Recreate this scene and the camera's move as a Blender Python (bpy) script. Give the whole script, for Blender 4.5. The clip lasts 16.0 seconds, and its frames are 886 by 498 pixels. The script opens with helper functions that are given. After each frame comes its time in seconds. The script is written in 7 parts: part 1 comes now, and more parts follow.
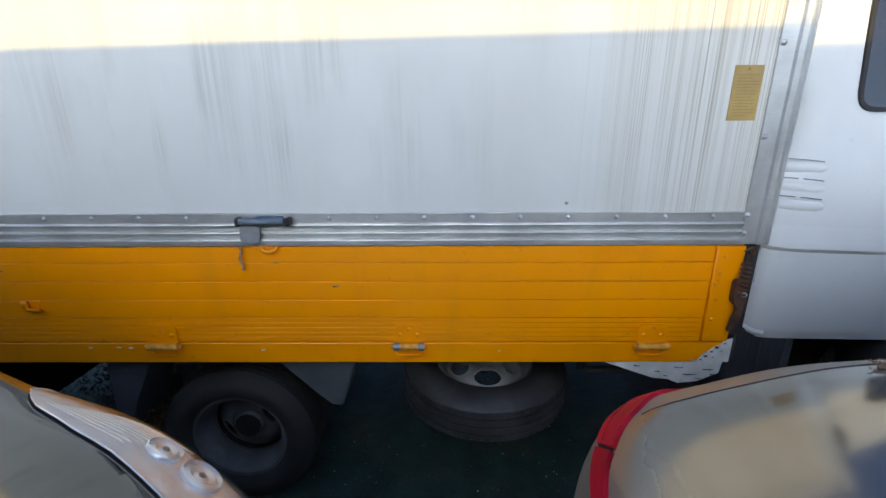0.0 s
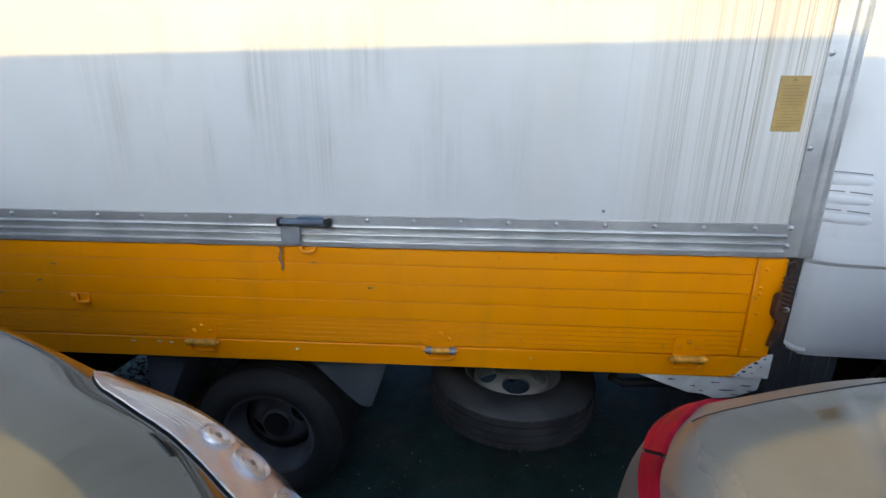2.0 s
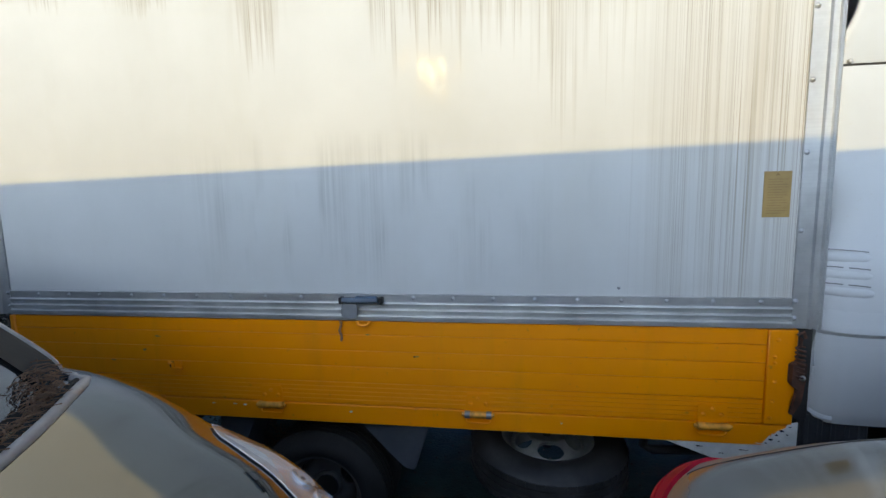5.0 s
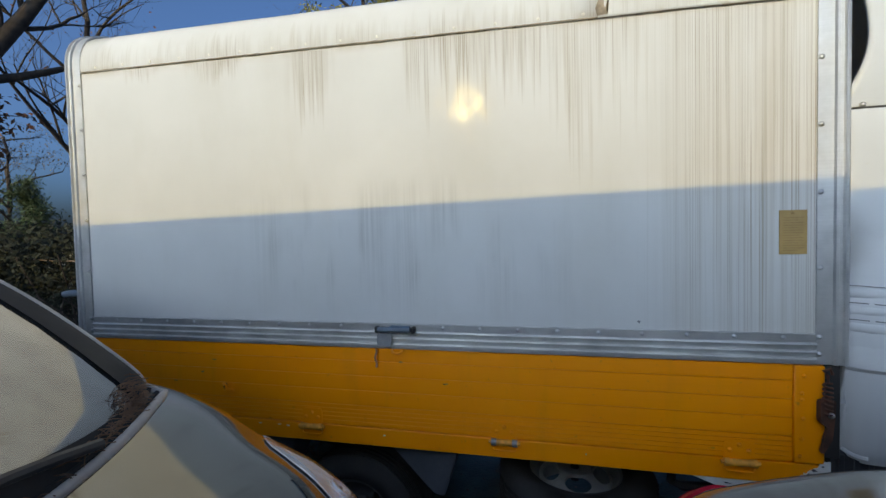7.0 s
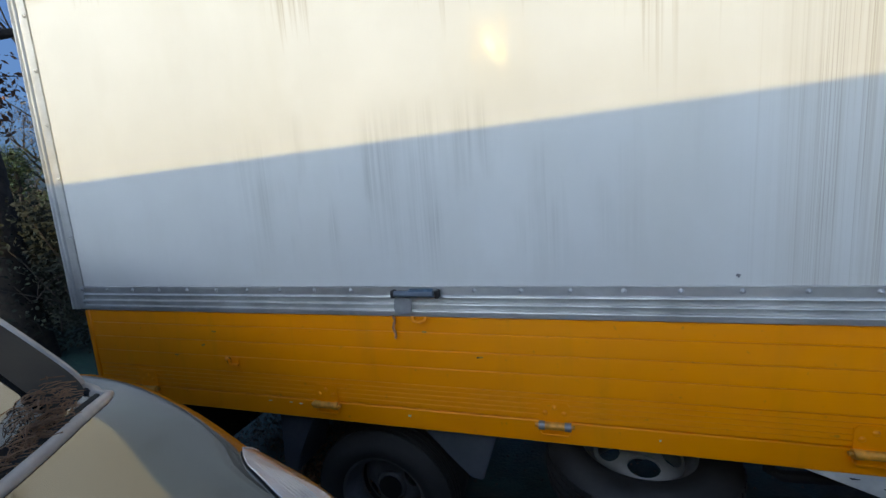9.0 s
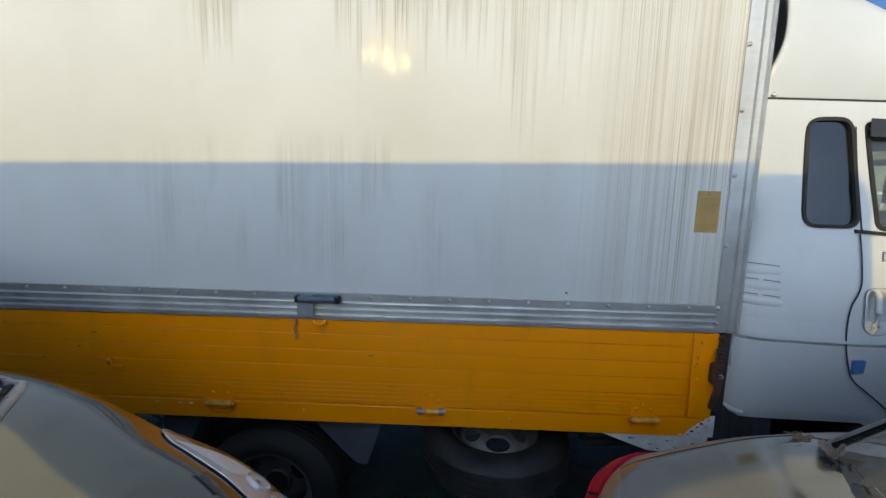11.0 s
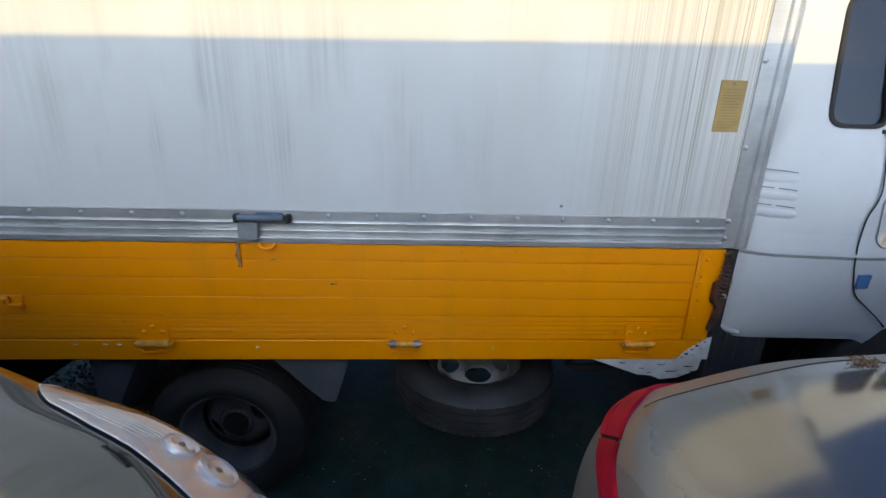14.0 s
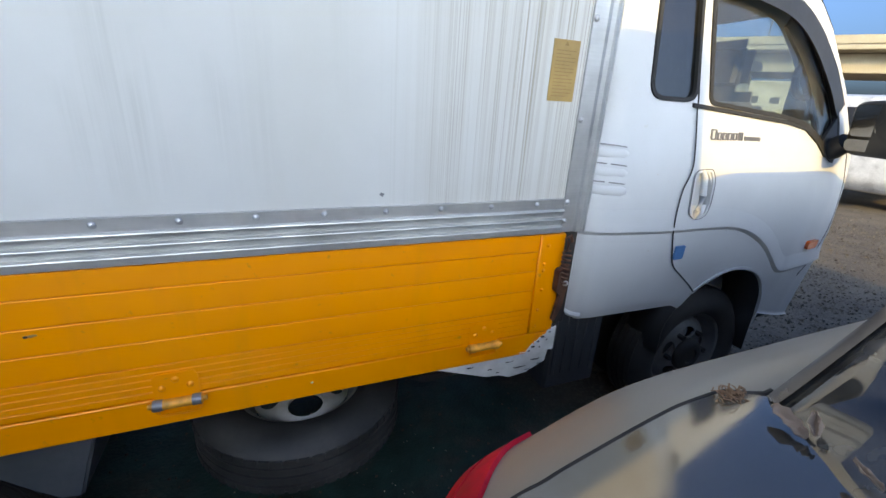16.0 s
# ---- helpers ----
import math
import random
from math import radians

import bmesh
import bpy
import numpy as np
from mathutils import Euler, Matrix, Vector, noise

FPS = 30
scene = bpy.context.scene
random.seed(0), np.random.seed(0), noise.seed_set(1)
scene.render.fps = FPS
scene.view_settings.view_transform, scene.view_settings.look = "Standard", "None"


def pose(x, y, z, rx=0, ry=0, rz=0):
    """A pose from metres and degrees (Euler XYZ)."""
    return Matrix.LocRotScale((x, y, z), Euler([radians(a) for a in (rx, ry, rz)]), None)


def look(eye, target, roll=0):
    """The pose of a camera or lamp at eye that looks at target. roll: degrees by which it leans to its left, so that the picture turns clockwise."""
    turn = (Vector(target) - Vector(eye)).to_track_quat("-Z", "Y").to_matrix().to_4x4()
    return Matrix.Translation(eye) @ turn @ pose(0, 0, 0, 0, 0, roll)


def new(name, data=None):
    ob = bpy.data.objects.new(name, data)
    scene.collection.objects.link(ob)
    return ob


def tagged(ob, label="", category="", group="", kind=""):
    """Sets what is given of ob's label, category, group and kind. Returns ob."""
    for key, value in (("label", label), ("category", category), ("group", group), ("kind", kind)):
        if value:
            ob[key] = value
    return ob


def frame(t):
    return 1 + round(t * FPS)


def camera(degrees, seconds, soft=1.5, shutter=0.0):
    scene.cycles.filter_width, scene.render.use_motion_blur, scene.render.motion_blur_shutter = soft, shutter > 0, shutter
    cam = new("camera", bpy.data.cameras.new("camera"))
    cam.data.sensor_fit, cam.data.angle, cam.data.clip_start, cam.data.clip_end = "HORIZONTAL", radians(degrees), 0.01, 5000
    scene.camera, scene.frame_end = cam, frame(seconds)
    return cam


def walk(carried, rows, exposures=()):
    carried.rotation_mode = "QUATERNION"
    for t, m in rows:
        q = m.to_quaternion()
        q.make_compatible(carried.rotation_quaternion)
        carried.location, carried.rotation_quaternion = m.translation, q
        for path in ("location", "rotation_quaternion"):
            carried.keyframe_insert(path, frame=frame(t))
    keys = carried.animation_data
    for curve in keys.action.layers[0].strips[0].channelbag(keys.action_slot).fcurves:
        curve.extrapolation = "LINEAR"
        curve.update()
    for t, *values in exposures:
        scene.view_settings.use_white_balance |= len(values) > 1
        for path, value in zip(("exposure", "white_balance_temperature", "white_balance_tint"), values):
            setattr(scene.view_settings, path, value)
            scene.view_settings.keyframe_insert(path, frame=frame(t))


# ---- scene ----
cam = camera(93.2, 16.0)
PATH = [
    (0, (0.034, 0.12, 1.373), (0.019, 2.037, 0.803), -0.3),
    (0.5, (0.023, 0.121, 1.353), (-0.088, 2.03, 0.769), -0.8),
    (1, (-0.024, 0.094, 1.349), (-0.249, 1.992, 0.761), -1.0),
    (1.5, (-0.069, 0.077, 1.366), (-0.385, 1.968, 0.796), -0.9),
    (2, (-0.017, 0.102, 1.358), (-0.116, 2.03, 0.838), 0.6),
    (2.5, (0.072, 0.146, 1.381), (0.313, 2.069, 0.887), 1.9),
    (3, (0.087, 0.244, 1.384), (0.571, 2.125, 0.906), 2.6),
    (3.5, (0.125, 0.325, 1.375), (0.651, 2.192, 0.887), 2.3),
    (4, (0.123, 0.302, 1.367), (0.522, 2.209, 0.914), 1.2),
    (4.5, (0.058, 0.14, 1.392), (0.169, 2.101, 1.018), -0.2),
    (5, (0.0, -0.096, 1.446), (-0.275, 1.872, 1.222), -1.2),
    (5.2, (-0.023, -0.153, 1.456), (-0.397, 1.806, 1.304), -1.1),
    (7.3, (0.05, -0.212, 1.471), (-0.414, 1.732, 1.404), -1.8),
    (7.5, (0.043, -0.18, 1.478), (-0.458, 1.753, 1.361), -2.7),
    (8, (0.003, -0.063, 1.458), (-0.586, 1.835, 1.24), -4.2),
    (8.2, (-0.023, 0.011, 1.438), (-0.631, 1.901, 1.199), -4.6),
    (10.3, (-0.025, 0.143, 1.433), (-0.358, 2.081, 1.069), -0.6),
    (10.5, (-0.02, 0.071, 1.462), (-0.273, 2.021, 1.095), 0.0),
    (11, (-0.016, -0.124, 1.49), (-0.069, 1.857, 1.221), 1.5),
    (11.5, (0.014, -0.228, 1.521), (0.103, 1.764, 1.372), 1.7),
    (12, (0.033, -0.279, 1.591), (0.154, 1.717, 1.536), 0.8),
    (12.5, (0.046, -0.284, 1.566), (0.12, 1.713, 1.477), 0.1),
    (13, (0.037, -0.243, 1.51), (0.047, 1.742, 1.267), 0.3),
    (13.5, (0.002, -0.15, 1.464), (0.012, 1.803, 1.036), 0.9),
    (14, (-0.033, 0.098, 1.382), (0.068, 2.01, 0.807), 1.6),
    (14.5, (-0.008, 0.271, 1.357), (0.255, 2.137, 0.685), 2.6),
    (15, (0.058, 0.353, 1.354), (0.506, 2.169, 0.645), 3.2),
    (15.5, (0.097, 0.387, 1.364), (0.733, 2.146, 0.656), 3.7),
    (16, (0.146, 0.382, 1.371), (0.878, 2.115, 0.693), 3.4),
]
STOPS = [(0.0, 2.86, 12000), (1.5, 2.86, 12000), (3.5, 2.66, 12000), (4.5, 2.6, 10700), (5.2, 2.12, 10100), (7.5, 1.91, 10100), (8.2, 2.06, 10100), (10.3, 2.44, 10400), (11.0, 2.06, 10400), (12.0, 1.62, 11100), (12.5, 1.6, 11200), (13.0, 1.9, 10800), (13.5, 2.2, 10200), (14.0, 2.65, 11400), (14.5, 3.1, 12200), (16.0, 3.05, 12200)]
EXPOSURES = [(t, stops, kelvin, 8 if t < 4 or 11.5 < t < 13.2 or t > 13.9 else 4.5) for t, stops, kelvin in STOPS]
walk(cam, [(t, look(eye, target, roll)) for t, eye, target, roll in PATH], EXPOSURES)

# ---- world and sun ----
SUN = Vector((-0.158, -1.0, 0.305)).normalized()
ELEV = math.asin(SUN.z)
world = bpy.data.worlds.new("world")
scene.world = world
world.use_nodes = True
sky = world.node_tree.nodes.new("ShaderNodeTexSky")
sky.sky_type, sky.sun_disc = "NISHITA", False
sky.air_density, sky.dust_density, sky.ozone_density = 0.6, 7.0, 10.0
sky.sun_elevation, sky.sun_rotation = ELEV, math.atan2(SUN.x, SUN.y) % (2 * math.pi)
background = world.node_tree.nodes["Background"]
world.node_tree.links.new(sky.outputs[0], background.inputs[0])
background.inputs[1].default_value = 0.09
sun = new("sun", bpy.data.lights.new("sun", "SUN"))
sun.data.energy, sun.data.angle, sun.data.color = 0.48, radians(0.25), (1.0, 0.81, 0.28)
sun.matrix_world = look(SUN * 30, (0, 0, 0))


# ---- materials ----
class Nodes:
    """A principled material and short ways to add nodes to it."""

    def __init__(self, name):
        self.mat = bpy.data.materials.new(name)
        self.mat.use_nodes = True
        self.tree = self.mat.node_tree
        self.bsdf = self.tree.nodes["Principled BSDF"]
        self.coord = self.add("ShaderNodeTexCoord").outputs["Object"]

    def add(self, kind, **inputs):
        node = self.tree.nodes.new(kind)
        for key, value in inputs.items():
            self.set(node, key, value)
        return node

    def set(self, node, key, value):
        socket = node.inputs[int(key[1:])] if key[0] == "i" and key[1:].isdigit() else node.inputs[key]
        if isinstance(value, bpy.types.NodeSocket):
            self.tree.links.new(value, socket)
        else:
            socket.default_value = value

    def noise(self, scale, detail=4.0, stretch=(1, 1, 1), rough=0.55):
        m = self.add("ShaderNodeMapping", Vector=self.coord, Scale=stretch)
        n = self.add("ShaderNodeTexNoise", Vector=m.outputs[0], Scale=scale, Detail=detail, Roughness=rough)
        return n.outputs[0]

    def ramp(self, value, lo, hi, a=0.0, b=1.0):
        n = self.add("ShaderNodeMapRange", i0=value, i1=lo, i2=hi, i3=a, i4=b)
        return n.outputs[0]

    def math(self, op, a, b=0.0):
        n = self.add("ShaderNodeMath", i0=a, i1=b)
        n.operation = op
        return n.outputs[0]

    def axis(self, i):
        return self.add("ShaderNodeSeparateXYZ", i0=self.coord).outputs[i]

    def mix(self, fac, a, b):
        n = self.tree.nodes.new("ShaderNodeMix")
        n.data_type = "RGBA"
        for socket, value in ((n.inputs[0], fac), (n.inputs[6], a), (n.inputs[7], b)):
            if isinstance(value, bpy.types.NodeSocket):
                self.tree.links.new(value, socket)
            else:
                socket.default_value = value if not isinstance(value, tuple) else (*value, 1) if len(value) == 3 else value
        return n.outputs[2]

    def bump(self, height, strength=0.3, distance=0.004):
        n = self.add("ShaderNodeBump", Height=height, Strength=strength, Distance=distance)
        self.tree.links.new(n.outputs[0], self.bsdf.inputs["Normal"])

    def out(self, **values):
        for key, value in values.items():
            self.set(self.bsdf, key.replace("_", " "), value if not isinstance(value, tuple) else (*value, 1))
        return self.mat


def plain(name, colour, rough=0.5, metal=0.0, vary=0.18, grain=60.0, stain=5.0, coat=0.0, bump=0.1):
    """A surface with fine grain and broad stains at real size."""
    n = Nodes(name)
    dark = tuple(c * (1 - vary * 1.6) for c in colour)
    light = tuple(min(1, c * (1 + vary)) for c in colour)
    broad = n.ramp(n.noise(stain, 5), 0.3, 0.72)
    fine = n.noise(grain, 3)
    c = n.mix(broad, dark, light)
    c = n.mix(n.ramp(fine, 0.35, 0.75, 0.0, 0.35), c, tuple(x * 0.6 for x in colour))
    n.bump(fine, bump)
    return n.out(Base_Color=c, Roughness=n.ramp(broad, 0, 1, max(0.02, rough - 0.08), min(1, rough + 0.12)), Metallic=metal, Coat_Weight=coat)


def panel_white():
    """White composite panel: dirt runs in clusters below the sloping roof seam, a dense streaked zone at the front, soft grey smudges lower down."""
    n = Nodes("white_panel")
    x, z = n.axis(0), n.axis(2)
    depth = n.math("SUBTRACT", n.math("SUBTRACT", 2.183, n.math("MULTIPLY", x, 0.024)), z)
    below = n.ramp(depth, 0.0, 0.012)
    vary = n.noise(1.0, 2, (55, 1, 0.05), 0.6)
    runs = None
    for centre, width, length in ((-1.62, 0.10, 0.06), (-1.25, 0.16, 0.08), (-0.81, 0.12, 0.27), (-0.37, 0.07, 0.30), (-0.24, 0.16, 0.24), (-0.02, 0.22, 0.26), (0.16, 0.10, 0.46), (0.33, 0.12, 0.40)):
        near = n.ramp(n.math("ABSOLUTE", n.math("SUBTRACT", x, centre)), width * 0.35, width, 1.0, 0.0)
        reach = n.ramp(vary, 0.32, 0.68, length * 0.25, length * 1.25)
        run = n.math("MULTIPLY", near, n.ramp(n.math("SUBTRACT", depth, reach), -0.45 * length, 0.02, 1.0, 0.0))
        runs = run if runs is None else n.math("MAXIMUM", runs, run)
    runs = n.math("MULTIPLY", runs, below)
    wander = n.math("ADD", x, n.math("MULTIPLY", n.noise(1.0, 2, (9, 1, 0.3)), 0.14))
    fall = n.ramp(n.math("SUBTRACT", depth, n.ramp(vary, 0.3, 0.7, 0.35, 1.5)), -0.5, 0.1, 1.0, 0.6)
    front = n.math("MULTIPLY", n.math("MULTIPLY", n.ramp(wander, 0.44, 0.60), fall), below)
    above = n.math("MULTIPLY", depth, -1.0)
    crown_reach = n.ramp(n.noise(1.0, 2, (38, 1, 0.05), 0.6), 0.32, 0.7, 0.01, 0.115)
    crown = n.math("MULTIPLY", n.ramp(n.math("SUBTRACT", above, crown_reach), -0.05, 0.02, 0.75, 0.0), n.ramp(above, 0.0, 0.006))
    crown = n.math("MULTIPLY", crown, n.ramp(n.noise(1.0, 2, (2.6, 1, 0.05)), 0.34, 0.54, 0.3, 1.0))
    lines = n.math("MAXIMUM", n.ramp(n.noise(1.0, 3, (62, 1, 0.35), 0.7), 0.50, 0.72, 0.0, 0.55),
                   n.math("MAXIMUM", n.ramp(n.noise(1.0, 3, (170, 1, 0.5), 0.65), 0.53, 0.67, 0.0, 0.85), n.ramp(n.noise(1.0, 2, (380, 1, 0.9), 0.6), 0.55, 0.66, 0.0, 0.8)))
    mask = n.math("MAXIMUM", n.math("MAXIMUM", runs, n.math("MULTIPLY", front, 0.92)), n.math("MULTIPLY", crown, 0.85))
    patchy = n.ramp(n.noise(1.0, 3, (5, 1, 2.6)), 0.3, 0.7, 0.45, 1.0)
    amount = n.math("MULTIPLY", n.math("MULTIPLY", lines, mask), patchy)
    film = n.math("MULTIPLY", mask, n.ramp(n.noise(1.0, 4, (14, 1, 1.3)), 0.32, 0.72, 0.05, 0.42))
    rim = n.math("MULTIPLY", n.ramp(n.math("ABSOLUTE", depth), 0.0, 0.035, 0.5, 0.0), n.ramp(n.noise(1.0, 4, (12, 1, 6)), 0.4, 0.7))
    spread = n.math("MULTIPLY", n.ramp(n.math("ABSOLUTE", n.math("SUBTRACT", x, -0.45)), 0.35, 0.85, 1.0, 0.0), n.math("MULTIPLY", n.ramp(z, 1.14, 1.30), n.ramp(z, 1.56, 1.70, 1.0, 0.0)))
    smudge = n.math("MULTIPLY", spread, n.math("MULTIPLY", n.ramp(n.noise(1.0, 3, (7, 1, 1.6), 0.6), 0.46, 0.70), n.ramp(n.noise(1.0, 3, (85, 1, 1.1), 0.7), 0.38, 0.66, 0.12, 1.0)))
    base = n.mix(n.ramp(n.noise(2.2, 5), 0.3, 0.7), (0.535, 0.535, 0.515), (0.59, 0.59, 0.57))
    base = n.mix(n.ramp(n.noise(1.0, 4, (3.2, 1, 1.1)), 0.5, 0.75, 0.0, 0.3), base, (0.47, 0.45, 0.39))
    c = n.mix(n.math("MULTIPLY", smudge, 0.6), base, (0.27, 0.27, 0.25))
    c = n.mix(n.math("MAXIMUM", film, rim), c, (0.36, 0.30, 0.21))
    c = n.mix(n.math("MULTIPLY", amount, 0.85), c, (0.19, 0.145, 0.095))
    n.bump(n.math("ADD", n.math("MULTIPLY", n.noise(1.0, 1, (22, 1, 8)), 0.8), n.math("MULTIPLY", n.noise(1.0, 1, (8, 1, 6)), 2.2)), 0.26, 0.004)
    return n.out(Base_Color=c, Roughness=n.ramp(n.noise(1.0, 3, (25, 1, 5)), 0.3, 0.7, 0.09, 0.15), Specular_IOR_Level=0.016)


def yellow_paint():
    n = Nodes("yellow_paint")
    c = n.mix(n.ramp(n.noise(3.5, 5), 0.3, 0.72), (0.95, 0.265, 0.003), (0.99, 0.30, 0.004))
    c = n.mix(n.ramp(n.noise(1.0, 4, (14, 1, 2.0)), 0.55, 0.8, 0.0, 0.2), c, (0.45, 0.19, 0.01))
    c = n.mix(n.ramp(n.noise(38, 5), 0.66, 0.74, 0.0, 0.4), c, (0.30, 0.14, 0.03))
    n.bump(n.noise(90, 3), 0.12, 0.002)
    return n.out(Base_Color=c, Roughness=n.ramp(n.noise(20, 3), 0.3, 0.7, 0.38, 0.55))


def aluminium(name="aluminium", tone=0.72, rough=0.36):
    n = Nodes(name)
    brushed = n.noise(1.0, 3, (4, 4, 260))
    c = n.mix(n.ramp(n.noise(6, 5), 0.3, 0.75), (tone, tone, tone * 0.96), (tone * 0.6, tone * 0.6, tone * 0.58))
    c = n.mix(n.ramp(brushed, 0.4, 0.7, 0.0, 0.12), c, (tone * 0.5, tone * 0.5, tone * 0.5))
    n.bump(brushed, 0.08, 0.002)
    return n.out(Base_Color=c, Metallic=0.72, Roughness=n.ramp(n.noise(12, 3), 0.3, 0.7, rough, rough + 0.18))


def car_paint(name, colour, dust=(0.36, 0.31, 0.24), dusty=0.3, rough=0.2, base=0.0, coat=1.0, metal=0.85, lip=None):
    n = Nodes(name)
    flake = n.noise(900, 1)
    c = n.mix(n.ramp(flake, 0.4, 0.6), tuple(v * 0.85 for v in colour), tuple(min(1, v * 1.15) for v in colour))
    film = n.math("MULTIPLY", n.ramp(n.noise(5, 6), 0.3, 0.75), dusty)
    specks = n.math("MULTIPLY", n.ramp(n.noise(140, 2), 0.66, 0.72), dusty)
    film = n.math("MAXIMUM", n.math("MAXIMUM", film, specks), base)
    if lip:
        low = n.math("ADD", n.axis(2), n.math("MULTIPLY", n.noise(14, 5), 0.03))
        film = n.math("MAXIMUM", film, n.ramp(low, lip - 0.05, lip + 0.05, 0.9, 0.0))
    c = n.mix(film, c, dust)
    return n.out(Base_Color=c, Metallic=n.ramp(film, 0, 1, metal, 0.0), Roughness=n.ramp(film, 0, 1, rough + 0.05, 0.6), Coat_Weight=coat, Coat_Roughness=n.ramp(film, 0.0, 0.6, 0.06, 0.26))


def white_body():
    n = Nodes("white_cab_paint")
    c = n.mix(n.ramp(n.noise(3, 5), 0.3, 0.7), (0.485, 0.50, 0.505), (0.54, 0.555, 0.56))
    c = n.mix(n.ramp(n.noise(60, 4), 0.68, 0.76, 0, 0.4), c, (0.45, 0.40, 0.32))
    return n.out(Base_Color=c, Roughness=0.42, Specular_IOR_Level=0.12, Coat_Weight=0.08, Coat_Roughness=n.ramp(n.noise(8, 4), 0.3, 0.7, 0.08, 0.22))


def glass(name, tint=(0.75, 0.8, 0.8), dirt=0.06, shine=0.05):
    n = Nodes(name)
    clear = n.add("ShaderNodeBsdfTransparent", Color=(*tint, 1))
    gloss = n.add("ShaderNodeBsdfGlossy", Roughness=0.02)
    film = n.add("ShaderNodeBsdfDiffuse", Color=(0.5, 0.47, 0.42, 1))
    facing = n.add("ShaderNodeLayerWeight", Blend=0.5).outputs["Facing"]
    fres = n.math("ADD", n.math("MULTIPLY", n.math("POWER", facing, 4.0), 0.94), shine)
    a = n.add("ShaderNodeMixShader", Fac=fres, i1=clear.outputs[0], i2=gloss.outputs[0])
    b = n.add("ShaderNodeMixShader", Fac=n.math("MULTIPLY", n.ramp(n.noise(9, 5), 0.3, 0.8), dirt), i1=a.outputs[0], i2=film.outputs[0])
    n.tree.links.new(b.outputs[0], n.tree.nodes["Material Output"].inputs[0])
    return n.mat


def ground_mat():
    """Worn green-painted concrete under the truck, gravel and earth elsewhere, an unseen pale patch before it to bounce
    light.
    """
    n = Nodes("ground")
    x, y = n.axis(0), n.axis(1)
    wear = n.noise(3.0, 6, rough=0.65)
    stones = n.add("ShaderNodeTexVoronoi", Vector=n.coord, Scale=55.0)
    grit = n.noise(120, 3)
    edge = n.math("ADD", x, n.math("MULTIPLY", n.noise(1.5, 4), 0.8))
    green = n.math("MULTIPLY", n.ramp(edge, 1.45, 1.9, 1.0, 0.0), n.ramp(n.math("ABSOLUTE", n.math("SUBTRACT", y, 0.5)), 3.2, 3.8, 1.0, 0.0))
    green = n.math("MULTIPLY", green, n.ramp(wear, 0.48, 0.68, 1.0, 0.55))
    earth = n.mix(n.ramp(wear, 0.3, 0.7), (0.070, 0.054, 0.042), (0.15, 0.118, 0.090))
    earth = n.mix(n.ramp(stones.outputs[0], 0.1, 0.55), (0.16, 0.135, 0.11), earth)
    paint = n.mix(n.ramp(n.noise(9, 5), 0.35, 0.7), (0.007, 0.038, 0.029), (0.018, 0.072, 0.056))
    c = n.mix(green, earth, paint)
    c = n.mix(n.ramp(n.noise(38, 4), 0.66, 0.72, 0, 0.4), c, (0.08, 0.075, 0.065))
    # unseen pale ground added in front to bounce light up onto the truck
    near = n.ramp(n.math("ADD", y, n.math("MULTIPLY", wear, 0.3)), 0.75, 1.0, 1.0, 0.0)
    c = n.mix(near, c, n.mix(n.ramp(wear, 0.3, 0.7), (0.40, 0.39, 0.36), (0.50, 0.49, 0.45)))
    n.bump(n.math("ADD", grit, n.math("MULTIPLY", stones.outputs[0], 0.6)), 0.5, 0.01)
    return n.out(Base_Color=c, Roughness=n.ramp(green, 0, 1, 0.95, 0.6))


